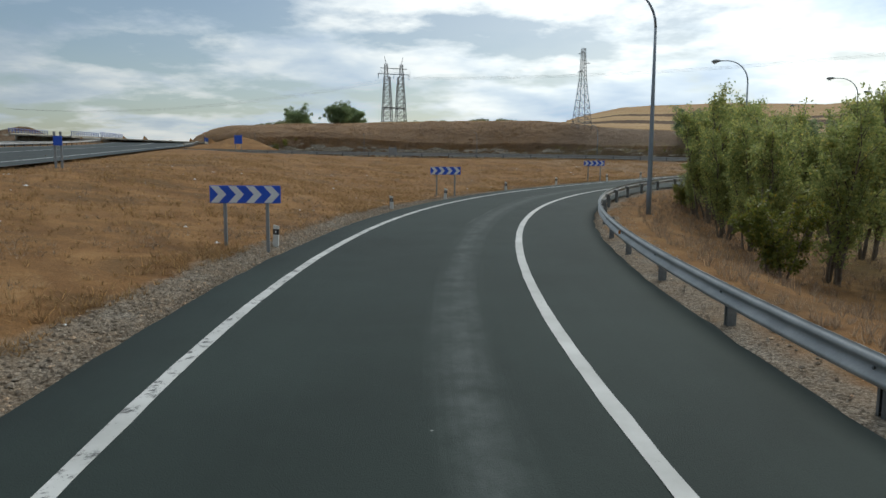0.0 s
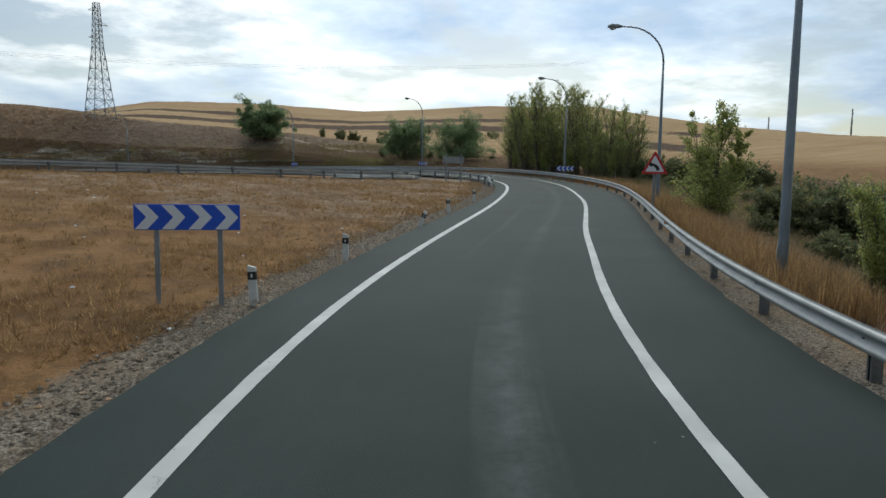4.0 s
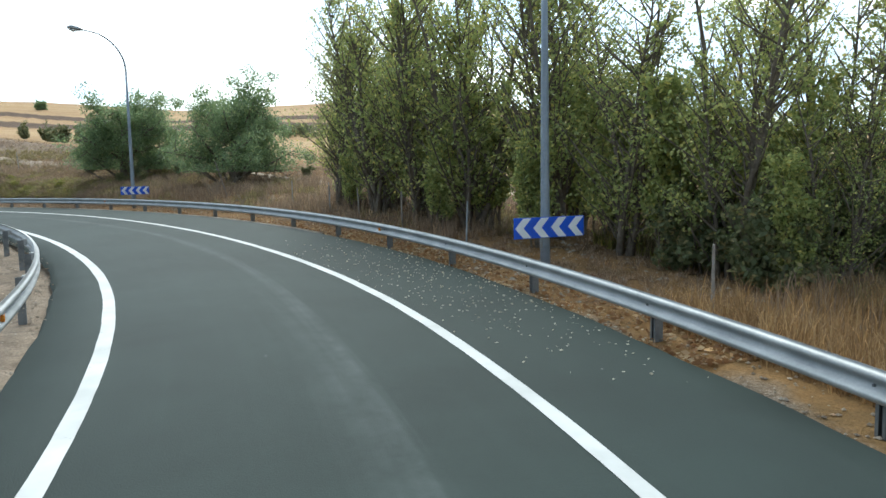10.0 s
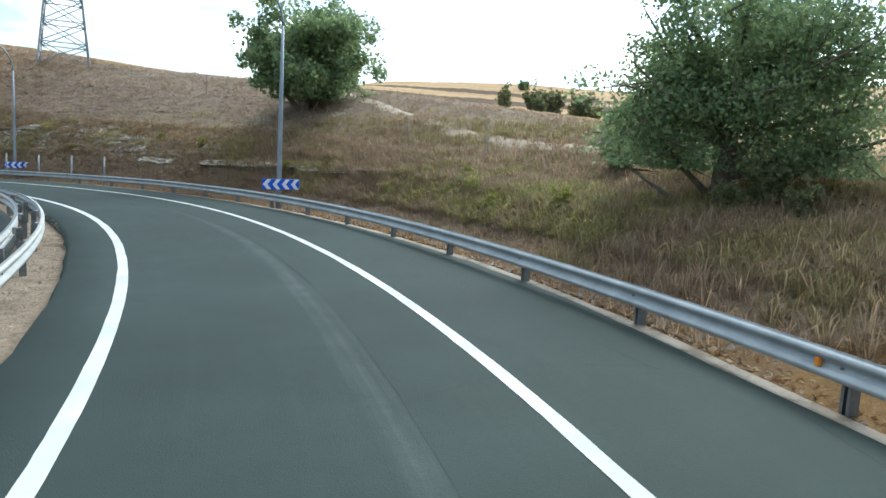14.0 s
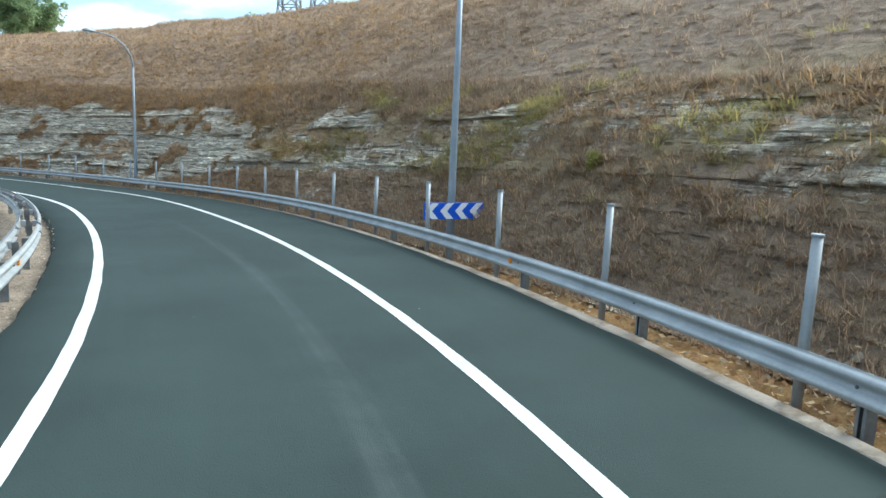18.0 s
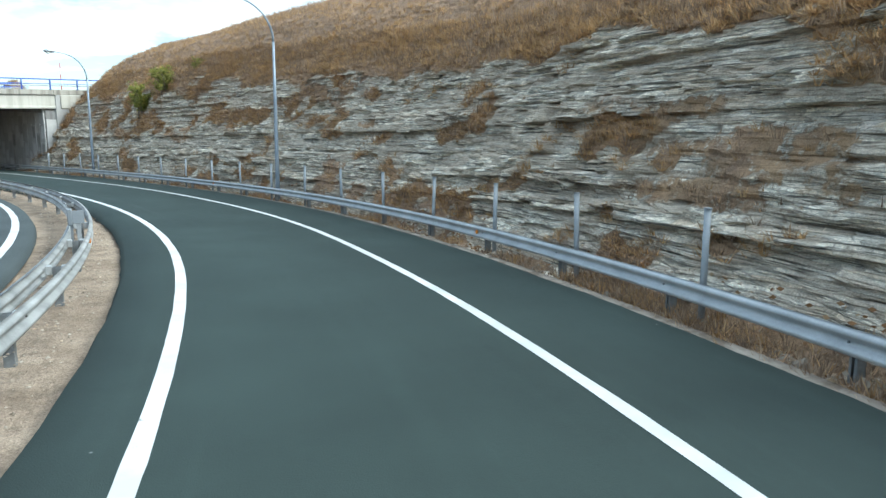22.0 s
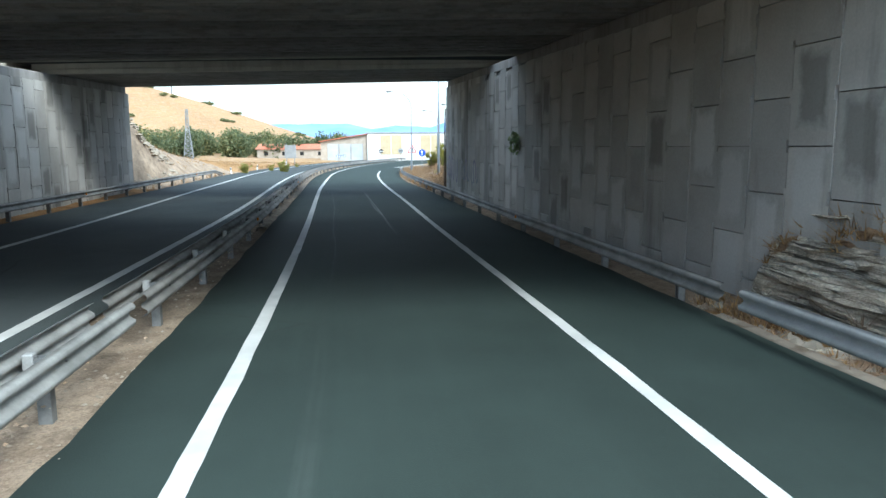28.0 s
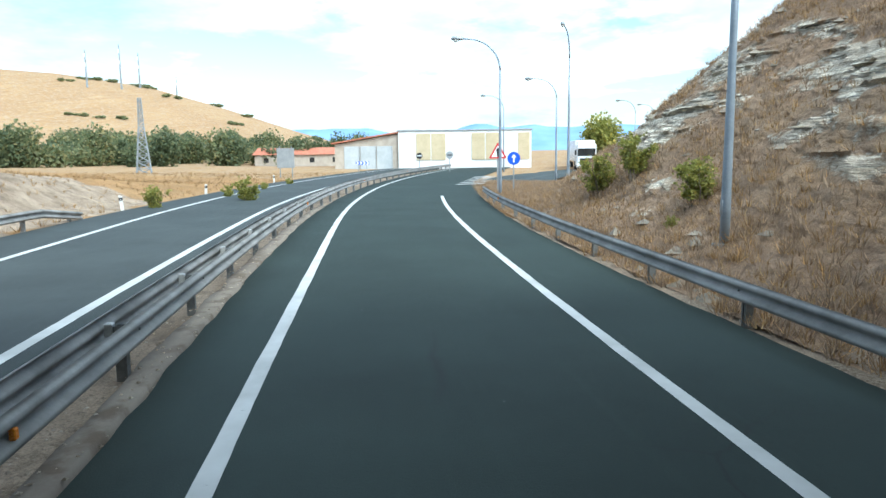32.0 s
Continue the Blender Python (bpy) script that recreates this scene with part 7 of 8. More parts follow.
plant(scrub[0], False, -121.0, 141.2, 0, 0.8)
plant(scrub[1], False, -112.5, 158.8, 40, 0.85)
for k, (s, h, z) in enumerate(((264.0, 4.6, 1.25), (261.6, 6.0, 1.1), (259.0, 7.4, 0.5), (176.0, 3.0, 0.35), (151.0, 1.3, 0.4), (155.0, 1.0, 0.35), (147.0, 1.2, 0.45), (163.0, 1.6, 0.35), (149.0, 0.9, 0.4), (153.0, 1.8, 0.35), (172.0, 2.6, 0.4), (183.0, 2.2, 0.3))):
    on_cut(s, h, z, k)
for k, (x, y, z) in enumerate(((-111.2, 159.9, 0.85), (-105.6, 161.0, 0.7), (-104.9, 160.2, 0.22), (-116.0, 139.0, 0.7), (-124.0, 138.5, 0.5), (-132.0, 137.0, 0.4), (-140.0, 135.6, 0.4))):
    plant(scrub[k % 2], True, x, y, 60 * k, z)


def far_wood(name, spots, mat, label, seed, leaf=0.32):
    """A belt of far trees: many clumps of leaves in one mesh."""
    rng = np.random.default_rng(seed)
    c = []
    for x, y, w, h in spots:
        z = ground_z(x, y)
        n = int(46 * w * h)
        g = rng.normal(size=(n, 3))
        g /= np.linalg.norm(g, axis=1, keepdims=True)
        g *= rng.uniform(0.55, 1.05, n)[:, None]
        g *= (1 + 0.25 * np.sin(g[:, :1] * 7 + g[:, 1:2] * 9))
        c.append(np.c_[x + g[:, 0] * w / 2, y + g[:, 1] * w / 2, np.maximum(z + h * 0.5 + g[:, 2] * h * 0.56, z)])
    thing(name, label=label, category="trees", kind="stuff", data=leaf_mesh(name, np.concatenate(c), leaf, mat, rng))


rngw = np.random.default_rng(12)
belt = []
for k in range(150):
    u = rngw.uniform(0, 1)
    a = radians(98 + 42 * u)
    r = rngw.uniform(104, 200) + 40 * (1 - u)
    belt.append((-87 - math.sin(a) * r, 158 + math.cos(a) * r - 6, rngw.uniform(4, 8), rngw.uniform(2.8, 6.4)))
belt = [b for b in belt if not (b[0] < -165 and b[1] > 112)]
far_wood("far_wood", belt[::2], LEAF_FAR, "belt of green trees below the far hill", 91)
far_wood("far_wood", belt[1::2], LEAF_BRAMBLE, "grey-green poplars in the belt below the far hill", 95)
east = [(-205 - rngw.uniform(0, 60), 168 + rngw.uniform(-6, 40), rngw.uniform(4, 7), rngw.uniform(4, 8)) for k in range(26)]
far_wood("far_wood", east, LEAF_SCRUB, "yellow-green trees beyond the warehouse", 92)
dots = []
for k in range(46):
    u, r = rngw.uniform(-1.5, 1.9), rngw.uniform(60, 230)
    # a dash of bushes along the contour of the hill
    for q in range(rngw.integers(2, 8)):
        v = u + (q * rngw.uniform(2.5, 4.5)) / r
        dots.append((-400 + r * math.cos(v) + rngw.normal(), -140 + r * math.sin(v) + rngw.normal(), rngw.uniform(2.0, 4.6), rngw.uniform(0.5, 1.3)))
dots = [q for q in dots if q[0] < -285]
far_wood("hill_bushes", dots, LEAF_BRAMBLE, "scattered dark bushes on the dry hill", 93, 0.45)
hedge = []
for k in range(120):
    u = rngw.uniform(0, 1)
    a = radians(-70 + 105 * u)
    r = 118 + 26 * math.sin(u * 9) + rngw.uniform(-7, 7)
    hedge.append((20 - math.sin(a) * r, 100 + math.cos(a) * r, rngw.uniform(2.5, 5), rngw.uniform(1.0, 2.0)))
hedge = [h for h in hedge if h[1] > 60 and math.hypot(h[0] - 55, h[1] - 150) > 70 and not (h[0] < 40 and h[1] < 205)]
far_wood("hedge_strip", hedge, LEAF_BRAMBLE, "dark brown scrub strips between the stubble fields", 94, 0.25)

# ---- grass, weeds, gravel and litter ----


def scatter(n, s_rng, d_fn, rng):
    s = rng.uniform(*s_rng, n)
    d = d_fn(s, rng.uniform(0, 1, n))
    p = road_points(s, d)
    p[:, 2] = terrain(p[:, 0], p[:, 1])
    return p


rngg = np.random.default_rng(21)


def meadow(name, pts, h, w, per, lean, mat, label, splay=0.12):
    thing(name, label=label, category="grass", kind="stuff", data=blade_mesh(name, pts, h, w, per, lean, mat, rngg, splay))


pts = scatter(8200, (-4, 100), lambda s, u: EDGE_L(s) - 1.0 - 24 * u**1.6, rngg)
meadow("field_grass", pts, 0.11, 0.007, 12, 1.1, STRAW, "short dry golden grass in the field")
pts = scatter(60000, (-6, 100), lambda s, u: EDGE_L(s) - 0.9 - 30 * u**1.3, rngg)
swath = field_noise(pts[:, 0] * 0.22, pts[:, 1] * 0.22, 61.0) + 0.6 * field_noise(pts[:, 0] * 0.7, pts[:, 1] * 0.7, 63.0)
tall = pts[swath > 0.12]
meadow("field_clumps", tall, rngg.uniform(0.12, 0.30, len(tall)), 0.008, 6, 1.2, STRAW, "pale golden clumps of dry grass in the field")
low = pts[swath < -0.2]
meadow("field_dark_weeds", low, rngg.uniform(0.06, 0.18, len(low)), 0.008, 5, 1.2, STRAW_DARK, "dark brown dry weeds in patches of the field")
pts = scatter(2600, (-4, 100), lambda s, u: EDGE_L(s) - 1.6 - 30 * u, rngg)
meadow("field_weeds", pts, 0.13, 0.007, 10, 1.0, STRAW, "brown dry weeds in the field")
pts = scatter(9000, (58, 106), lambda s, u: RAIL_R(s) + 0.7 + 4.6 * u**1.4, rngg)
meadow("verge_grass", pts, rngg.uniform(0.25, 0.85, len(pts)), 0.008, 9, 0.6, STRAW, "tall dry golden grass behind the guard rail")
pts = scatter(900, (64, 106), lambda s, u: RAIL_R(s) + 2.2 + 5 * u, rngg)
meadow("verge_weeds", pts, rngg.uniform(0.45, 0.95, len(pts)), 0.010, 10, 0.5, STRAW_DARK, "tall brown seed heads behind the guard rail")
pts = scatter(6500, (-4, 70), lambda s, u: RAIL_R(s) + 1.4 + 16 * u**1.2, rngg)
meadow("verge_weeds", pts, rngg.uniform(0.1, 0.36, len(pts)), 0.009, 10, 0.7, STRAW_DARK, "reddish brown dry weeds on the low verge")
pts = scatter(17000, (62, 112), lambda s, u: RAIL_R(s) + 4.5 + 24 * u**1.3, rngg)
lush = field_noise(pts[:, 0] * 0.13, pts[:, 1] * 0.13, 71.0) + 0.5 * field_noise(pts[:, 0] * 0.5, pts[:, 1] * 0.5, 73.0)
wet = pts[lush > -0.2]
meadow("hollow_grass", wet, rngg.uniform(0.3, 0.8, len(wet)), 0.012, 9, 0.8, STRAW_GREEN, "half-dry green grass in the hollow")
wet = pts[lush > 0.0]
meadow("hollow_herbs", wet, rngg.uniform(0.25, 0.6, len(wet)), 0.020, 8, 1.1, LEAF_SCRUB, "low green herbs in the hollow")
dry = pts[(lush < -0.1) | (lush > 0.25)]
meadow("hollow_weeds", dry, rngg.uniform(0.3, 0.7, len(dry)), 0.011, 9, 0.8, STRAW_DARK, "brown dry weeds in the hollow")
pts = scatter(15000, (106, 152), lambda s, u: RAIL_R(s) + 1.0 + 16 * u, rngg)
meadow("slope_weeds", pts, rngg.uniform(0.08, 0.25, len(pts)), 0.009, 12, 1.1, STRAW_DARK, "brown dry weeds on the low slope")

pts = scatter(2600, (114, 146), lambda s, u: RAIL_R(s) + 1.4 + 8 * u, rngg)
brush = field_noise(pts[:, 0] * 0.35, pts[:, 1] * 0.35, 91.0)
tangle = pts[brush > -0.05]
meadow("slope_brush", tangle, rngg.uniform(0.35, 0.85, len(tangle)), 0.010, 14, 1.3, STRAW_DARK, "tangled brown brush on the slope")
tangle = pts[(brush < 0.0) & (brush > -0.35)]
meadow("slope_tussocks", tangle, rngg.uniform(0.25, 0.55, len(tangle)), 0.010, 14, 1.2, STRAW_GREEN, "olive grass tussocks on the slope")


def cut_meadow(points, grassy, n, lo, hi, h, per, mat, name, label, zone=None):
    f = grassy.copy()
    if zone is not None:
        f = f * zone
    w = np.clip(f - lo, 0, hi).ravel()
    w /= w.sum()
    i = rngg.choice(len(w), n, p=w)
    p = points.reshape(-1, 3)[i] + rngg.normal(size=(n, 3)) * [0.08, 0.08, 0.02]
    meadow(name, p, h * rngg.uniform(0.5, 1.3, n), 0.010, per, 0.95, mat, label, 0.2)


along = np.linspace(138, 284, len(cut_points))[:, None]
cut_meadow(cut_points, cut_grass, 20000, 0.45, 0.5, 0.30, 10, STRAW_DARK, "cutting_grass", "brown dry grass clinging to the rock cutting")
cut_meadow(cut_points, cut_grass, 5000, 0.55, 0.4, 0.26, 9, STRAW, "cutting_straw", "golden dry grass tufts on the ledges", np.broadcast_to(np.interp(along, [186, 200], [0.05, 1]), cut_grass.shape))
cut_meadow(cut_points, cut_grass, 4500, 0.35, 0.6, 0.30, 10, STRAW_GREEN, "cutting_green", "yellow-green grass on the first slope", np.broadcast_to(np.interp(along, [138, 150, 170, 190], [1, 1, 0.5, 0]), cut_grass.shape) * np.interp(cut_high, [0.8, 1.4, 4.0, 5.2], [0, 1, 1, 0]))
cut_meadow(cut_points, cut_grass, 2600, 0.5, 0.5, 0.40, 14, STRAW_DARK, "cutting_weeds", "tall brown weeds on the slope", np.broadcast_to(((along < 262) & (along > 192)).astype(float), cut_grass.shape) * (cut_high > 1.2))
cut_meadow(cut_points, cut_grass, 8000, 0.48, 0.4, 0.22, 11, STRAW_RUST, "rusty_tufts", "rusty golden grass tufts growing on the rock ledges", np.broadcast_to(np.interp(along, [196, 206], [0, 1]), cut_grass.shape))
foot_zone = ((cut_high < 1.9) & (along > 160) & (along < 226)).astype(float)
cut_meadow(cut_points, cut_grass, 13000, 0.3, 0.6, 0.17, 10, STRAW_DARK, "foot_grass", "brown dry grass along the foot of the cutting", foot_zone)
drape = np.broadcast_to(np.interp(along, [138, 141, 160, 170], [0.3, 1, 1, 0]), cut_grass.shape) * ((cut_high > 0.45) & (cut_high < 4.2))


def draped(name, n, h, mat, label, zone, lean=1.7, width=0.012):
    w = zone.ravel() / zone.sum()
    i = rngg.choice(len(w), n, p=w)
    meadow(name, cut_points.reshape(-1, 3)[i], h * rngg.uniform(0.6, 1.2, n), width, 14, lean, mat, label, 0.18)


swath = tuft_field(along, cut_high)
draped("draped_grass", 3000, 0.46, STRAW_GREEN, "long half-dry grass hanging down the slope", drape * (swath > -0.05))
draped("draped_weeds", 3000, 0.44, STRAW_DARK, "long brown grass hanging down the slope", drape * (swath < 0.05))
draped("green_grass_patch", 420, 0.46, LEAF_SCRUB, "fresh green grass patch low on the slope", drape * (swath > 0.02) * (np.abs(along - 148.5) < 5) * (cut_high < 2.2), 1.5, 0.016)
tuft_zone = np.broadcast_to(np.interp(along, [158, 166, 196, 210], [0, 1, 1, 0]), cut_grass.shape) * ((cut_high > 1.4) & (cut_high < 5.0)) * (swath > 0.22)
draped("yellow_tufts", 1100, 0.36, STRAW_YELLOW, "yellow-green grass tufts on the rocky slope", tuft_zone)
rust_zone = np.broadcast_to(np.interp(along, [196, 206], [0, 1]), cut_grass.shape) * ((cut_high > 0.5) & (cut_high < 9.0)) * (swath > 0.19)
high_zone = np.broadcast_to(np.interp(along, [186, 196], [0, 1]), cut_grass.shape) * (cut_high > 3.6) * (cut_high < 11) * (cut_grass > 0.5) * (0.35 + (swath > -0.1))
draped("slope_hay", 4500, 0.30, STRAW_RUST, "golden dry grass lying over the upper slope", high_zone * np.interp(along, [196, 212], [0.1, 1]), 1.5)
low_zone = np.broadcast_to(np.interp(along, [140, 150, 186, 196], [0.5, 1, 1, 0]), cut_grass.shape) * (cut_high > 0.5) * (cut_high < 8) * (0.3 + (swath < 0.1))
draped("slope_thatch", 5500, 0.32, STRAW_DARK, "brown dry grass lying over the upper slope", high_zone * (0.25 + (swath < 0.12)) * np.interp(along, [200, 220], [1, 0.4]), 1.5)
draped("slope_thatch", 4500, 0.30, STRAW_DARK, "brown dry grass lying over the first slope", low_zone, 1.5)
draped("slope_straw", 2400, 0.28, STRAW, "golden dry grass among the brown on the first slope", low_zone * (cut_high < 4), 1.4)
draped("rusty_bushes", 6000, 0.27, STRAW_RUST, "rusty golden bushes of dry grass on the ledges", rust_zone)
cut_meadow(mound_points, mound_grass, 11000, 0.4, 0.6, 0.30, 11, STRAW_DARK, "mound_grass", "brown dry grass on the mound")
cut_meadow(mound_points, mound_grass, 9000, 0.4, 0.6, 0.26, 10, STRAW, "mound_straw", "golden dry grass on the mound")

pts = scatter(3600, (318, 400), lambda s, u: OPP_E(s) - 0.6 - 22 * u, rngg)
meadow("far_verge_grass", pts, rngg.uniform(0.1, 0.4, len(pts)), 0.010, 9, 0.9, STRAW, "dry golden grass beside the other ramp")


def pebbles(name, pts, lo, hi, mat, label, flat=0.6):
    """Small angular stones lying at given places."""
    p = np.asarray(pts, float)
    n = len(p)
    oct_v = np.array([(1, 0, 0), (-1, 0, 0), (0, 1, 0), (0, -1, 0), (0, 0, 1), (0, 0, -0.6)], float)
    r = np.random.default_rng(n).uniform(lo, hi, n)
    jit = np.random.default_rng(n + 1).uniform(0.6, 1.3, (n, 6, 3))
    a = np.random.default_rng(n + 2).uniform(0, 6.28, n)
    v = oct_v[None] * jit * r[:, None, None]
    v[..., 2] *= flat
    c, s = np.cos(a)[:, None], np.sin(a)[:, None]
    v = np.stack([v[..., 0] * c - v[..., 1] * s, v[..., 0] * s + v[..., 1] * c, v[..., 2]], -1) + p[:, None]
    i = np.arange(n)[:, None] * 6
    f = np.concatenate([i + t for t in ([0, 2, 4], [2, 1, 4], [1, 3, 4], [3, 0, 4], [2, 0, 5], [1, 2, 5], [3, 1, 5], [0, 3, 5])])
    me = array_mesh(name, v.reshape(-1, 3), f, mat)
    thing(name, label=label, category="stones", kind="stuff", data=me)


PEBBLE = make_leaf("gravel_stone", (0.22, 0.18, 0.135), (0.38, 0.32, 0.25), (0.54, 0.48, 0.40), 0.9)
pts = scatter(17000, (0, 104), lambda s, u: EDGE_L(s) - 0.03 - (1.1 + 0.6 * smooth01((s - 55) / 15)) * u**1.3, rngg)
pebbles("verge_gravel", pts + [0, 0, 0.01], 0.012, 0.045, PEBBLE, "loose grey gravel along the road edge")
pts = scatter(8000, (0, 284), lambda s, u: EDGE_R(s) + 0.05 + 1.4 * u, rngg)
pebbles("verge_gravel", pts + [0, 0, 0.01], 0.012, 0.04, PEBBLE, "loose grey gravel under the guard rail")
s = rngg.uniform(104, 345, 9000)
d = RAIL_L(s) + 0.5 - 1.5 * rngg.uniform(0, 1, 9000)
pebbles("median_gravel", road_points(s, d, -0.03), 0.01, 0.035, PEBBLE, "sandy gravel on the median strip")
s = rngg.uniform(317.5, 334, 1300)
d = -12.3 - 6 * rngg.uniform(0, 1, 1300)
p = road_points(s, d)
p[:, 2] = terrain(p[:, 0], p[:, 1])
pebbles("rubble", p, 0.08, 0.30, STONE, "grey rubble blocks on the embankment")
i = rngg.choice(mound_points.reshape(-1, 3).shape[0], 260)
pebbles("mound_stones", mound_points.reshape(-1, 3)[i], 0.08, 0.30, STONE, "grey stones lying on the mound")
i = rngg.choice(cut_points[:, :40].reshape(-1, 3).shape[0], 700)
pebbles("scree", cut_points[:, :40].reshape(-1, 3)[i], 0.05, 0.16, STONE, "small scree on the foot of the cutting")

s = 104 + 176 * rngg.uniform(0, 1, 11000) ** 1.3
d = EDGE_R(s) + 0.05 + 1.25 * rngg.uniform(0, 1, 11000)
p = road_points(s, d)
p[:, 2] = terrain(p[:, 0], p[:, 1]) + 0.02
q = rngg.uniform(0, 1, 5200)
s2 = 112 + 66 * q
p2 = road_points(s2, RAIL_R(s2) + 0.2 + 2.2 * rngg.uniform(0, 1, 5200) ** 1.4)
p2[:, 2] = terrain(p2[:, 0], p2[:, 1]) + 0.03
p = np.concatenate([p, p2])
thing("leaf_litter", label="brown fallen leaves under the guard rail", category="leaves", kind="stuff", data=leaf_mesh("leaf_litter", p, 0.05, DEAD_LEAF, rngg, 0.85))
s = 103 + 14 * rngg.beta(2.2, 2.2, 620)
d = LINE_R(s) + 0.1 + (EDGE_R(s) - LINE_R(s)) * rngg.beta(1.6, 1.2, 620)
thing("fallen_leaves", label="pale fallen leaves scattered on the shoulder", category="leaves", kind="stuff", data=leaf_mesh("fallen_leaves", road_points(s, d, 0.012), 0.023, PALE_LEAF, rngg, 0.97))

p = np.concatenate([np.c_[rngg.normal(x, 2.6, 3500), rngg.normal(y, 2.6, 3500), np.zeros(3500)] for x, y in ((66.0, 127.2), (67.2, 116.8))])
p[:, 2] = terrain(p[:, 0], p[:, 1]) + 0.03
thing("tree_litter", label="dark brown fallen leaves under the broadleaf trees", category="leaves", kind="stuff", data=leaf_mesh("tree_litter", p, 0.06, DEAD_LEAF, rngg, 0.85))

# ---- small things ----


def wall_plant():
    rng = np.random.default_rng(3)
    m = BM @ Matrix.Translation((WALL_R + 0.06, 1.0, 2.35))
    root = thing("wall_plant", m, "small green plant growing out of a wall joint", "plant")
    stem, c = Geo(), []
    for k in range(9):
        a, up = rng.uniform(-1.2, 1.2), rng.uniform(-0.15, 0.85)
        tip = Vector((-0.32 * rng.uniform(0.4, 1), 0.35 * math.sin(a), up))
        stem.tube([(0.05, 0, 0.1), tuple(tip * 0.5 + Vector((-0.05, 0, 0.05))), tuple(tip)], [0.014, 0.009, 0.004], 5)
        for j in range(16):
            c.append(np.array(tip) * rng.uniform(0.5, 1.1) + rng.normal(size=3) * 0.07)
    part("stem", stem, BARK, root, "thin brown stems")
    part("foliage", leaf_mesh("foliage", c, 0.085, LEAF_WALNUT, rng), None, root, "green leaves")


wall_plant()

SPRAY_VIOLET = plain("violet_spray_paint", (0.22, 0.195, 0.30), (0.34, 0.315, 0.40), 2.5, 0.8, 0, 0)
SPRAY_BLUE = plain("blue_spray_paint", (0.18, 0.235, 0.28), (0.31, 0.33, 0.345), 2.5, 0.8, 0, 0)
SPRAY_PALE = plain("pale_spray_paint", (0.36, 0.355, 0.35), (0.46, 0.455, 0.45), 2.5, 0.8, 0, 0)


def stroke(pts, w, lift):
    """A flat sprayed stroke on the wall: points in y, z."""
    p = np.array(pts, float)
    t = np.gradient(p, axis=0)
    t /= np.linalg.norm(t, axis=1, keepdims=True) + 1e-9
    n = np.c_[-t[:, 1], t[:, 0]] * w / 2
    g = Geo()
    k = len(p)
    x = WALL_R + 0.045 - lift
    vs = [(x, *(q)) for q in p + n] + [(x, *(q)) for q in p - n] + [(x + 0.004, *(q)) for q in p + n] + [(x + 0.004, *(q)) for q in p - n]
    fs = []
    for i in range(k - 1):
        fs += [(i, i + 1, k + i + 1, k + i), (2 * k + i, 3 * k + i, 3 * k + i + 1, 2 * k + i + 1), (i, 2 * k + i, 2 * k + i + 1, i + 1), (k + i, k + i + 1, 3 * k + i + 1, 3 * k + i)]
    return g.add(vs, fs)


def spray(y0, y1, z0, z1, n, mats, seed):
    rng = np.random.default_rng(seed)
    for k in range(n):
        cy, cz = y0 + (y1 - y0) * (k + 0.5) / n, (z0 + z1) / 2
        ry, rz = (y1 - y0) / n * rng.uniform(0.45, 0.8), (z1 - z0) * rng.uniform(0.3, 0.5)
        bend = [(-1, -0.6), (-0.75, 0.7), (0.1, 0.95), (0.85, 0.3), (0.2, -0.8)] if k % 2 else [(-0.7, 0.8), (-0.85, -0.5), (-0.1, -0.95), (0.7, -0.4), (0.35, 0.5)]
        steps = np.linspace(0, 4, 17)
        pts = [(cy + 1.2 * ry * np.interp(u, range(5), [b[0] for b in bend]) + rng.normal() * 0.02, cz + rz * np.interp(u, range(5), [b[1] for b in bend]) + rng.normal() * 0.03) for u in steps]
        part("graffiti", stroke(pts, rng.uniform(0.07, 0.15), 0.002 * (k % 4)), mats[k % len(mats)], bridge, "faded spray paint stroke", BM)


spray(14.4, 17.9, 0.45, 2.1, 7, (SPRAY_VIOLET, SPRAY_PALE, SPRAY_VIOLET), 1)
spray(8.6, 13.2, 0.55, 1.9, 8, (SPRAY_BLUE, SPRAY_VIOLET, SPRAY_BLUE, SPRAY_PALE), 2)


def snow_pole():
    m = BM @ Matrix.Translation((8.6, Y0 + 0.7, GIRDER_Z + 1.12))
    root = thing("snow_pole", m, "slim red and white marker pole on the bridge", "marker post")
    for k in range(6):
        part("band", Geo().tube([(0, 0, k * 0.5), (0, 0, k * 0.5 + 0.5)], 0.04, 8), SIGN_RED if k % 2 else SIGN_WHITE, root, "red band" if k % 2 else "white band")


snow_pole()


def stake(x, y, tall, lean, turn, mat, label):
    m = pose(x, y, ground_z(x, y)) @ pose(0, 0, 0, 0, 0, turn) @ pose(0, 0, 0, 0, lean, 0)
    root = thing("fence_stake", m, label, "post", "old fence stakes")
    part("shaft", Geo().tube([(0, 0, -0.3), (0, 0, tall * 0.6), (0.01, 0, tall)], [0.028, 0.025, 0.02], 7), mat, root)
    part("wire_hook", Geo().tube([(0.03, 0, tall * 0.8), (0.08, 0, tall * 0.82), (0.08, 0, tall * 0.76)], 0.006, 5), ZINC_DULL, root, "rusty wire hook")


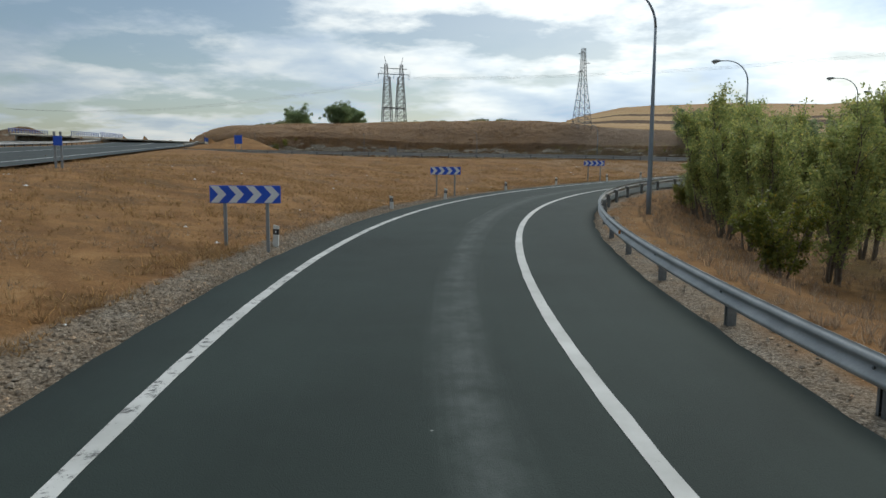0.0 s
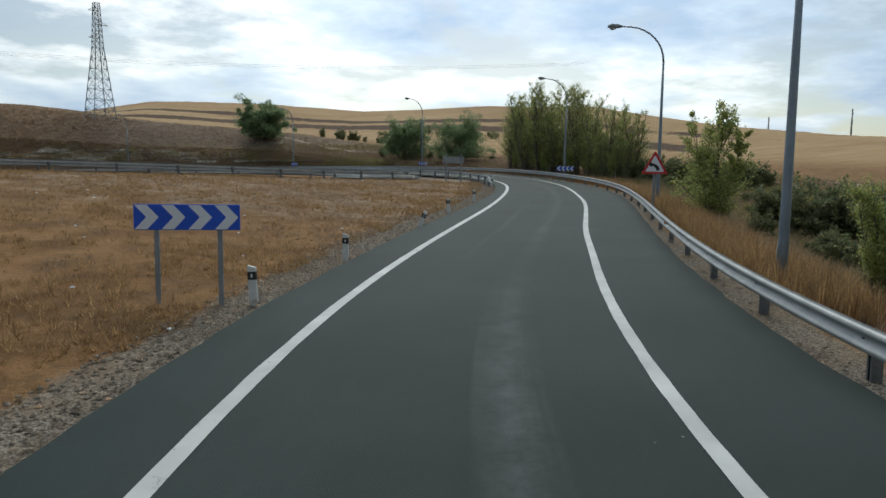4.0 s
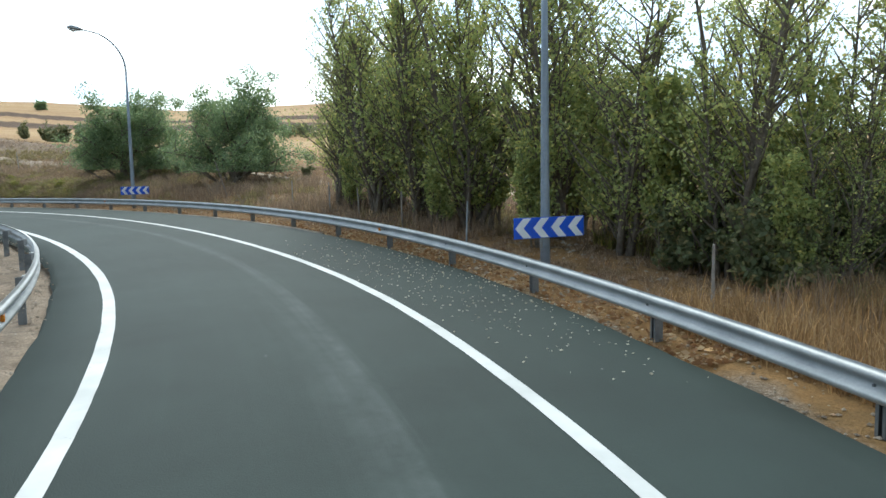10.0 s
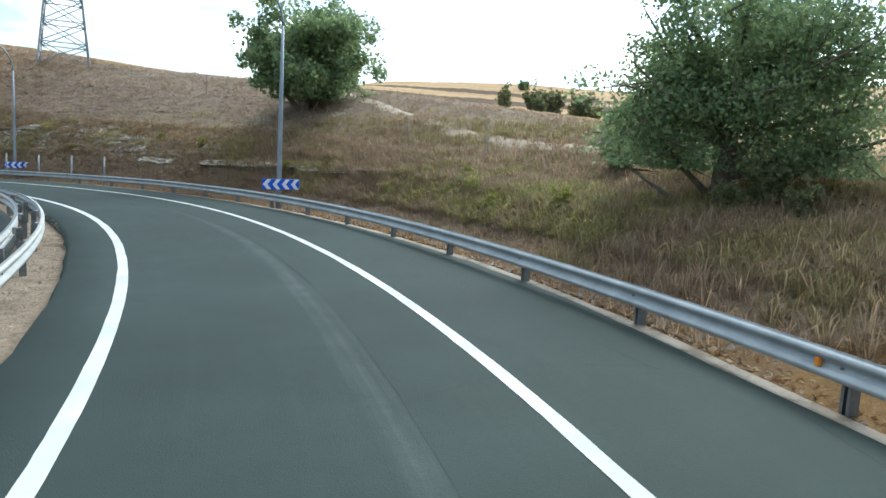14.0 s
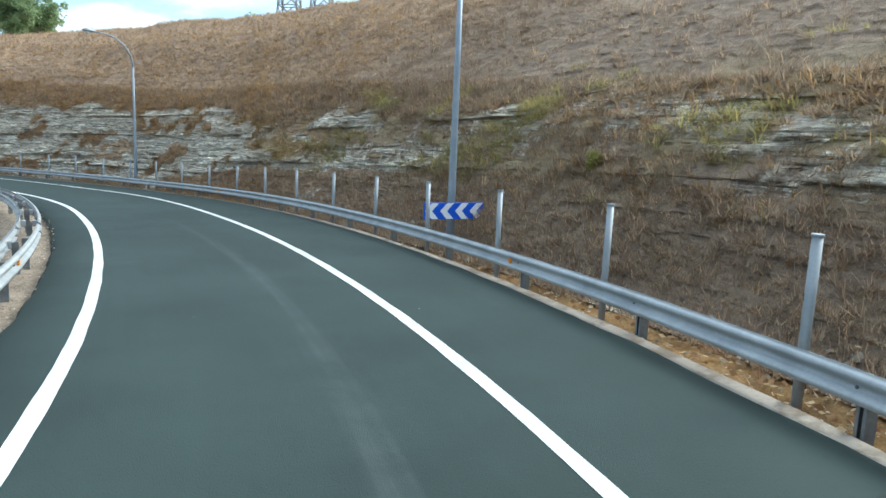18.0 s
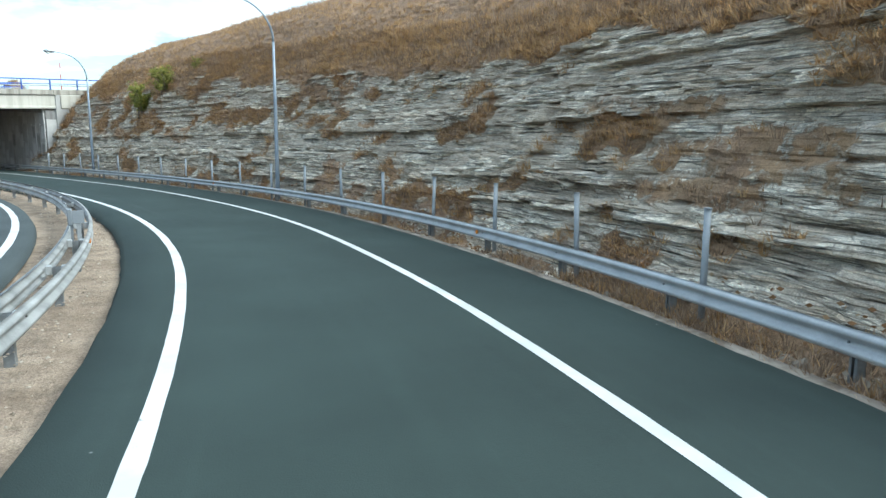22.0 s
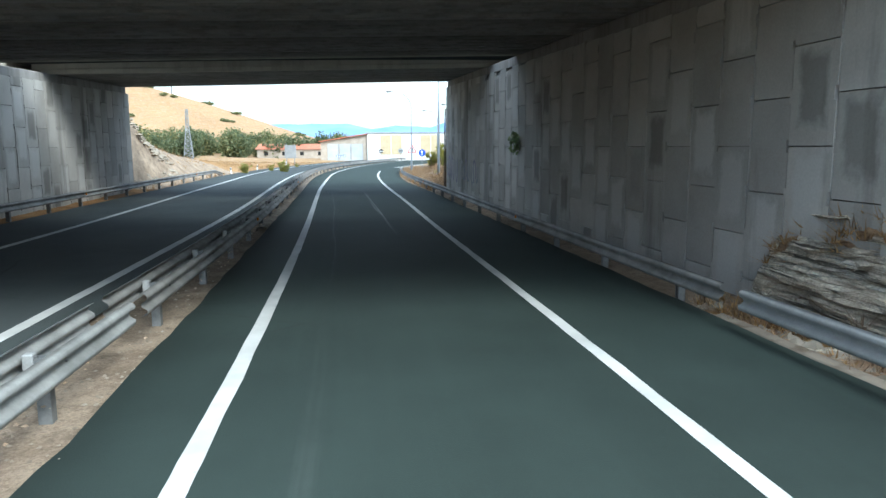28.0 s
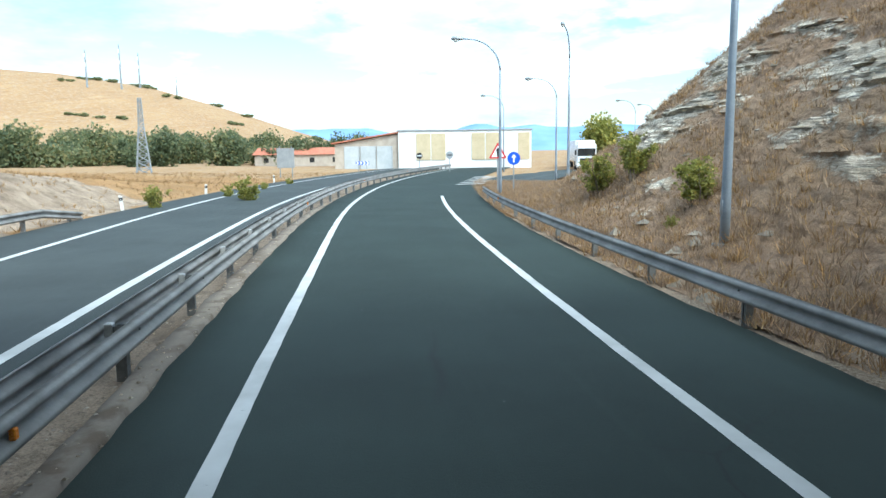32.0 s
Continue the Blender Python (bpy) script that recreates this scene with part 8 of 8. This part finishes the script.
for k, (x, y, h) in enumerate(((58.4, 90.6, 1.35), (60.9, 95.4, 1.25), (61.9, 98.6, 1.2), (62.8, 101.4, 1.2), (56.4, 81.0, 1.3), (55.6, 83.4, 1.2), (63.6, 105.0, 1.1), (49.3, 165.2, 1.3), (60.6, 144.2, 1.2), (63.1, 139.0, 1.3), (54.6, 155.0, 1.2))):
    stake(x, y, h, (3, -2, 5, 1, -4)[k % 5], k * 40, WOOD_STAKE if k % 3 else ZINC_DULL, "thin weathered fence stake standing in dry grass")
stake(64.2, 111.4, 1.9, 24, 200, WOOD_STAKE, "leaning grey wooden pole on the slope")


def dead_shrub(x, y, tall, seed):
    rng = np.random.default_rng(seed)
    g = Geo()
    for k in range(6):
        a, L = rng.uniform(0, 6.28), tall * rng.uniform(0.6, 1.1)
        p0 = Vector((rng.normal() * 0.08, rng.normal() * 0.08, -0.1))
        p1 = p0 + Vector((math.cos(a) * L * 0.25, math.sin(a) * L * 0.25, L * 0.5))
        p2 = p1 + Vector((math.cos(a + 0.5) * L * 0.3, math.sin(a + 0.5) * L * 0.3, L * 0.42))
        g.tube([p0, p1, p2], [0.022, 0.014, 0.005], 5)
        for j in range(6):
            b = p0.lerp(p1, rng.uniform(0.4, 1)) if j % 2 else p1.lerp(p2, rng.uniform(0, 1))
            e = Vector(rng.normal(size=3)) * L * 0.17
            e.z = abs(e.z)
            g.tube([b, b + e], [0.007, 0.003], 4, False)
    root = thing("dead_shrub", pose(x, y, ground_z(x, y)), "bleached leafless dead shrub on the slope", "shrub", "dead shrubs")
    part("branchwork", g, DRY_TWIG, root, "bare pale twigs")


DRY_TWIG = plain("bleached_twig", (0.20, 0.15, 0.105), (0.34, 0.27, 0.19), 5.0, 0.85, 0, 0.3)
for k, (x, y, h) in enumerate(((63.8, 112.0, 1.7), (64.6, 113.4, 1.2), (62.5, 103.4, 0.7), (65.6, 120.0, 0.9), (63.2, 108.4, 0.6), (63.0, 106.2, 0.9), (61.8, 100.2, 0.8), (64.2, 117.6, 0.8), (66.0, 110.2, 1.0), (62.0, 124.0, 0.7), (60.8, 97.6, 0.9))):
    dead_shrub(x, y, h, 60 + k)


def dirt_track(name, pts, width, label):
    """A pale earth track laid on the slope."""
    line = polyline([(x, y, 0) for x, y in pts], 0.5)
    t = np.gradient(line[:, :2], axis=0)
    t /= np.linalg.norm(t, axis=1, keepdims=True)
    nrm = np.c_[t[:, 1], -t[:, 0]]
    cols = []
    for o in np.linspace(-0.5, 0.5, 5):
        w = np.array([width * (1 + 0.25 * noise.noise((q * 0.15, o * 3, 4))) for q in range(len(line))])
        q = line[:, :2] + nrm * (o * w)[:, None]
        cols.append(np.c_[q, terrain(q[:, 0], q[:, 1]) + (0.05 if abs(o) < 0.4 else -0.12)])
    v, k = np.stack(cols, 1).reshape(-1, 3), 5
    i = (np.arange(len(line) - 1)[:, None] * k + np.arange(k - 1)).ravel()
    thing(name, label=label, category="track", kind="structure", data=array_mesh(name, v, np.c_[i, i + 1, i + k + 1, i + k], TRACK, True))


TRACK = plain("pale_track_earth", (0.38, 0.30, 0.22), (0.52, 0.42, 0.32), 0.6, 0.95, 0, 0.5, 6, dist=0.05)
dirt_track("dirt_track", [(58.5, 158.0), (60.6, 151.5), (62.1, 146.3), (63.7, 141.5), (65.6, 138.0), (69.0, 131.0), (71.0, 122.0), (70.2, 114.0), (69.6, 110.5), (69.4, 106.5), (71.0, 101.0), (74.5, 92.0), (79.0, 80.0), (82.0, 66.0), (84.0, 52.0)], 1.25, "pale earth track running along the slope")

# painted gore hatching and the branch road at the junction
gore = flat_ribbon("branch_road", polyline([(-142.0, 152.6, -0.86), (-154.0, 153.6, -0.88), (-168.0, 156.5, -0.90), (-190.0, 163.5, -0.90)], 2.0), -3.2, 3.4, 0.06, ASPHALT_OLD, "grey branch road leaving the junction", "road")
for k in range(6):
    a = Vector((-138.0 - 3.0 * k, 150.5 - 0.15 * k, 0))
    g = Geo().box((0, 0, 0), (0.5, 2.2, 0.012), Matrix.Translation((a.x, a.y, float(np.interp(340 + 3 * k, RS, RZ)) + 0.02)) @ pose(0, 0, 0, 0, 0, 35))
    me = g.mesh("hatch_bar", PAINT)
    set_floats(me, worn=np.full(len(me.vertices), 0.2))
    part("hatch_bar", me, None, road, "white hatch bar", ORIGIN)

# pale stones and scraps lying in the field
pts = scatter(150, (2, 96), lambda s, u: EDGE_L(s) - 0.6 - 16 * u, rngg)
pebbles("field_stones", pts, 0.03, 0.09, SIGN_WHITE, "pale stones and scraps scattered in the field", 0.5)
pts = scatter(900, (100, 150), lambda s, u: RAIL_R(s) + 0.3 + 5 * u, rngg)
pebbles("slope_stones", pts, 0.03, 0.10, STONE, "loose grey stones on the slope", 0.6)


def median_post():
    p = at(MEDIAN_POST_S, RAIL_L(MEDIAN_POST_S) - 0.21)
    turn = math.degrees(float(np.interp(MEDIAN_POST_S, RS, RH)))
    root = thing("median_post", pose(p.x, p.y, p.z - 0.1, 0, 0, turn), "galvanised post with a small box and plate between the median rails", "post")
    part("post", Geo().soft_box((0.06, 0, 0.5), (0.08, 0.06, 1.1), 0.008), ZINC, root)
    part("stay", Geo().soft_box((-0.08, 0.05, 0.4), (0.05, 0.05, 0.9), 0.008), ZINC_DULL, root, "thinner side post")
    part("plate", Geo().soft_box((0.06, -0.05, 1.0), (0.24, 0.02, 0.28), 0.006), SIGN_BACK, root, "small grey plate")
    part("box", Geo().soft_box((-0.10, 0.0, 1.0), (0.09, 0.16, 0.36), 0.015), ZINC_DULL, root, "narrow grey steel box")


MEDIAN_POST_S = 227.6
median_post()
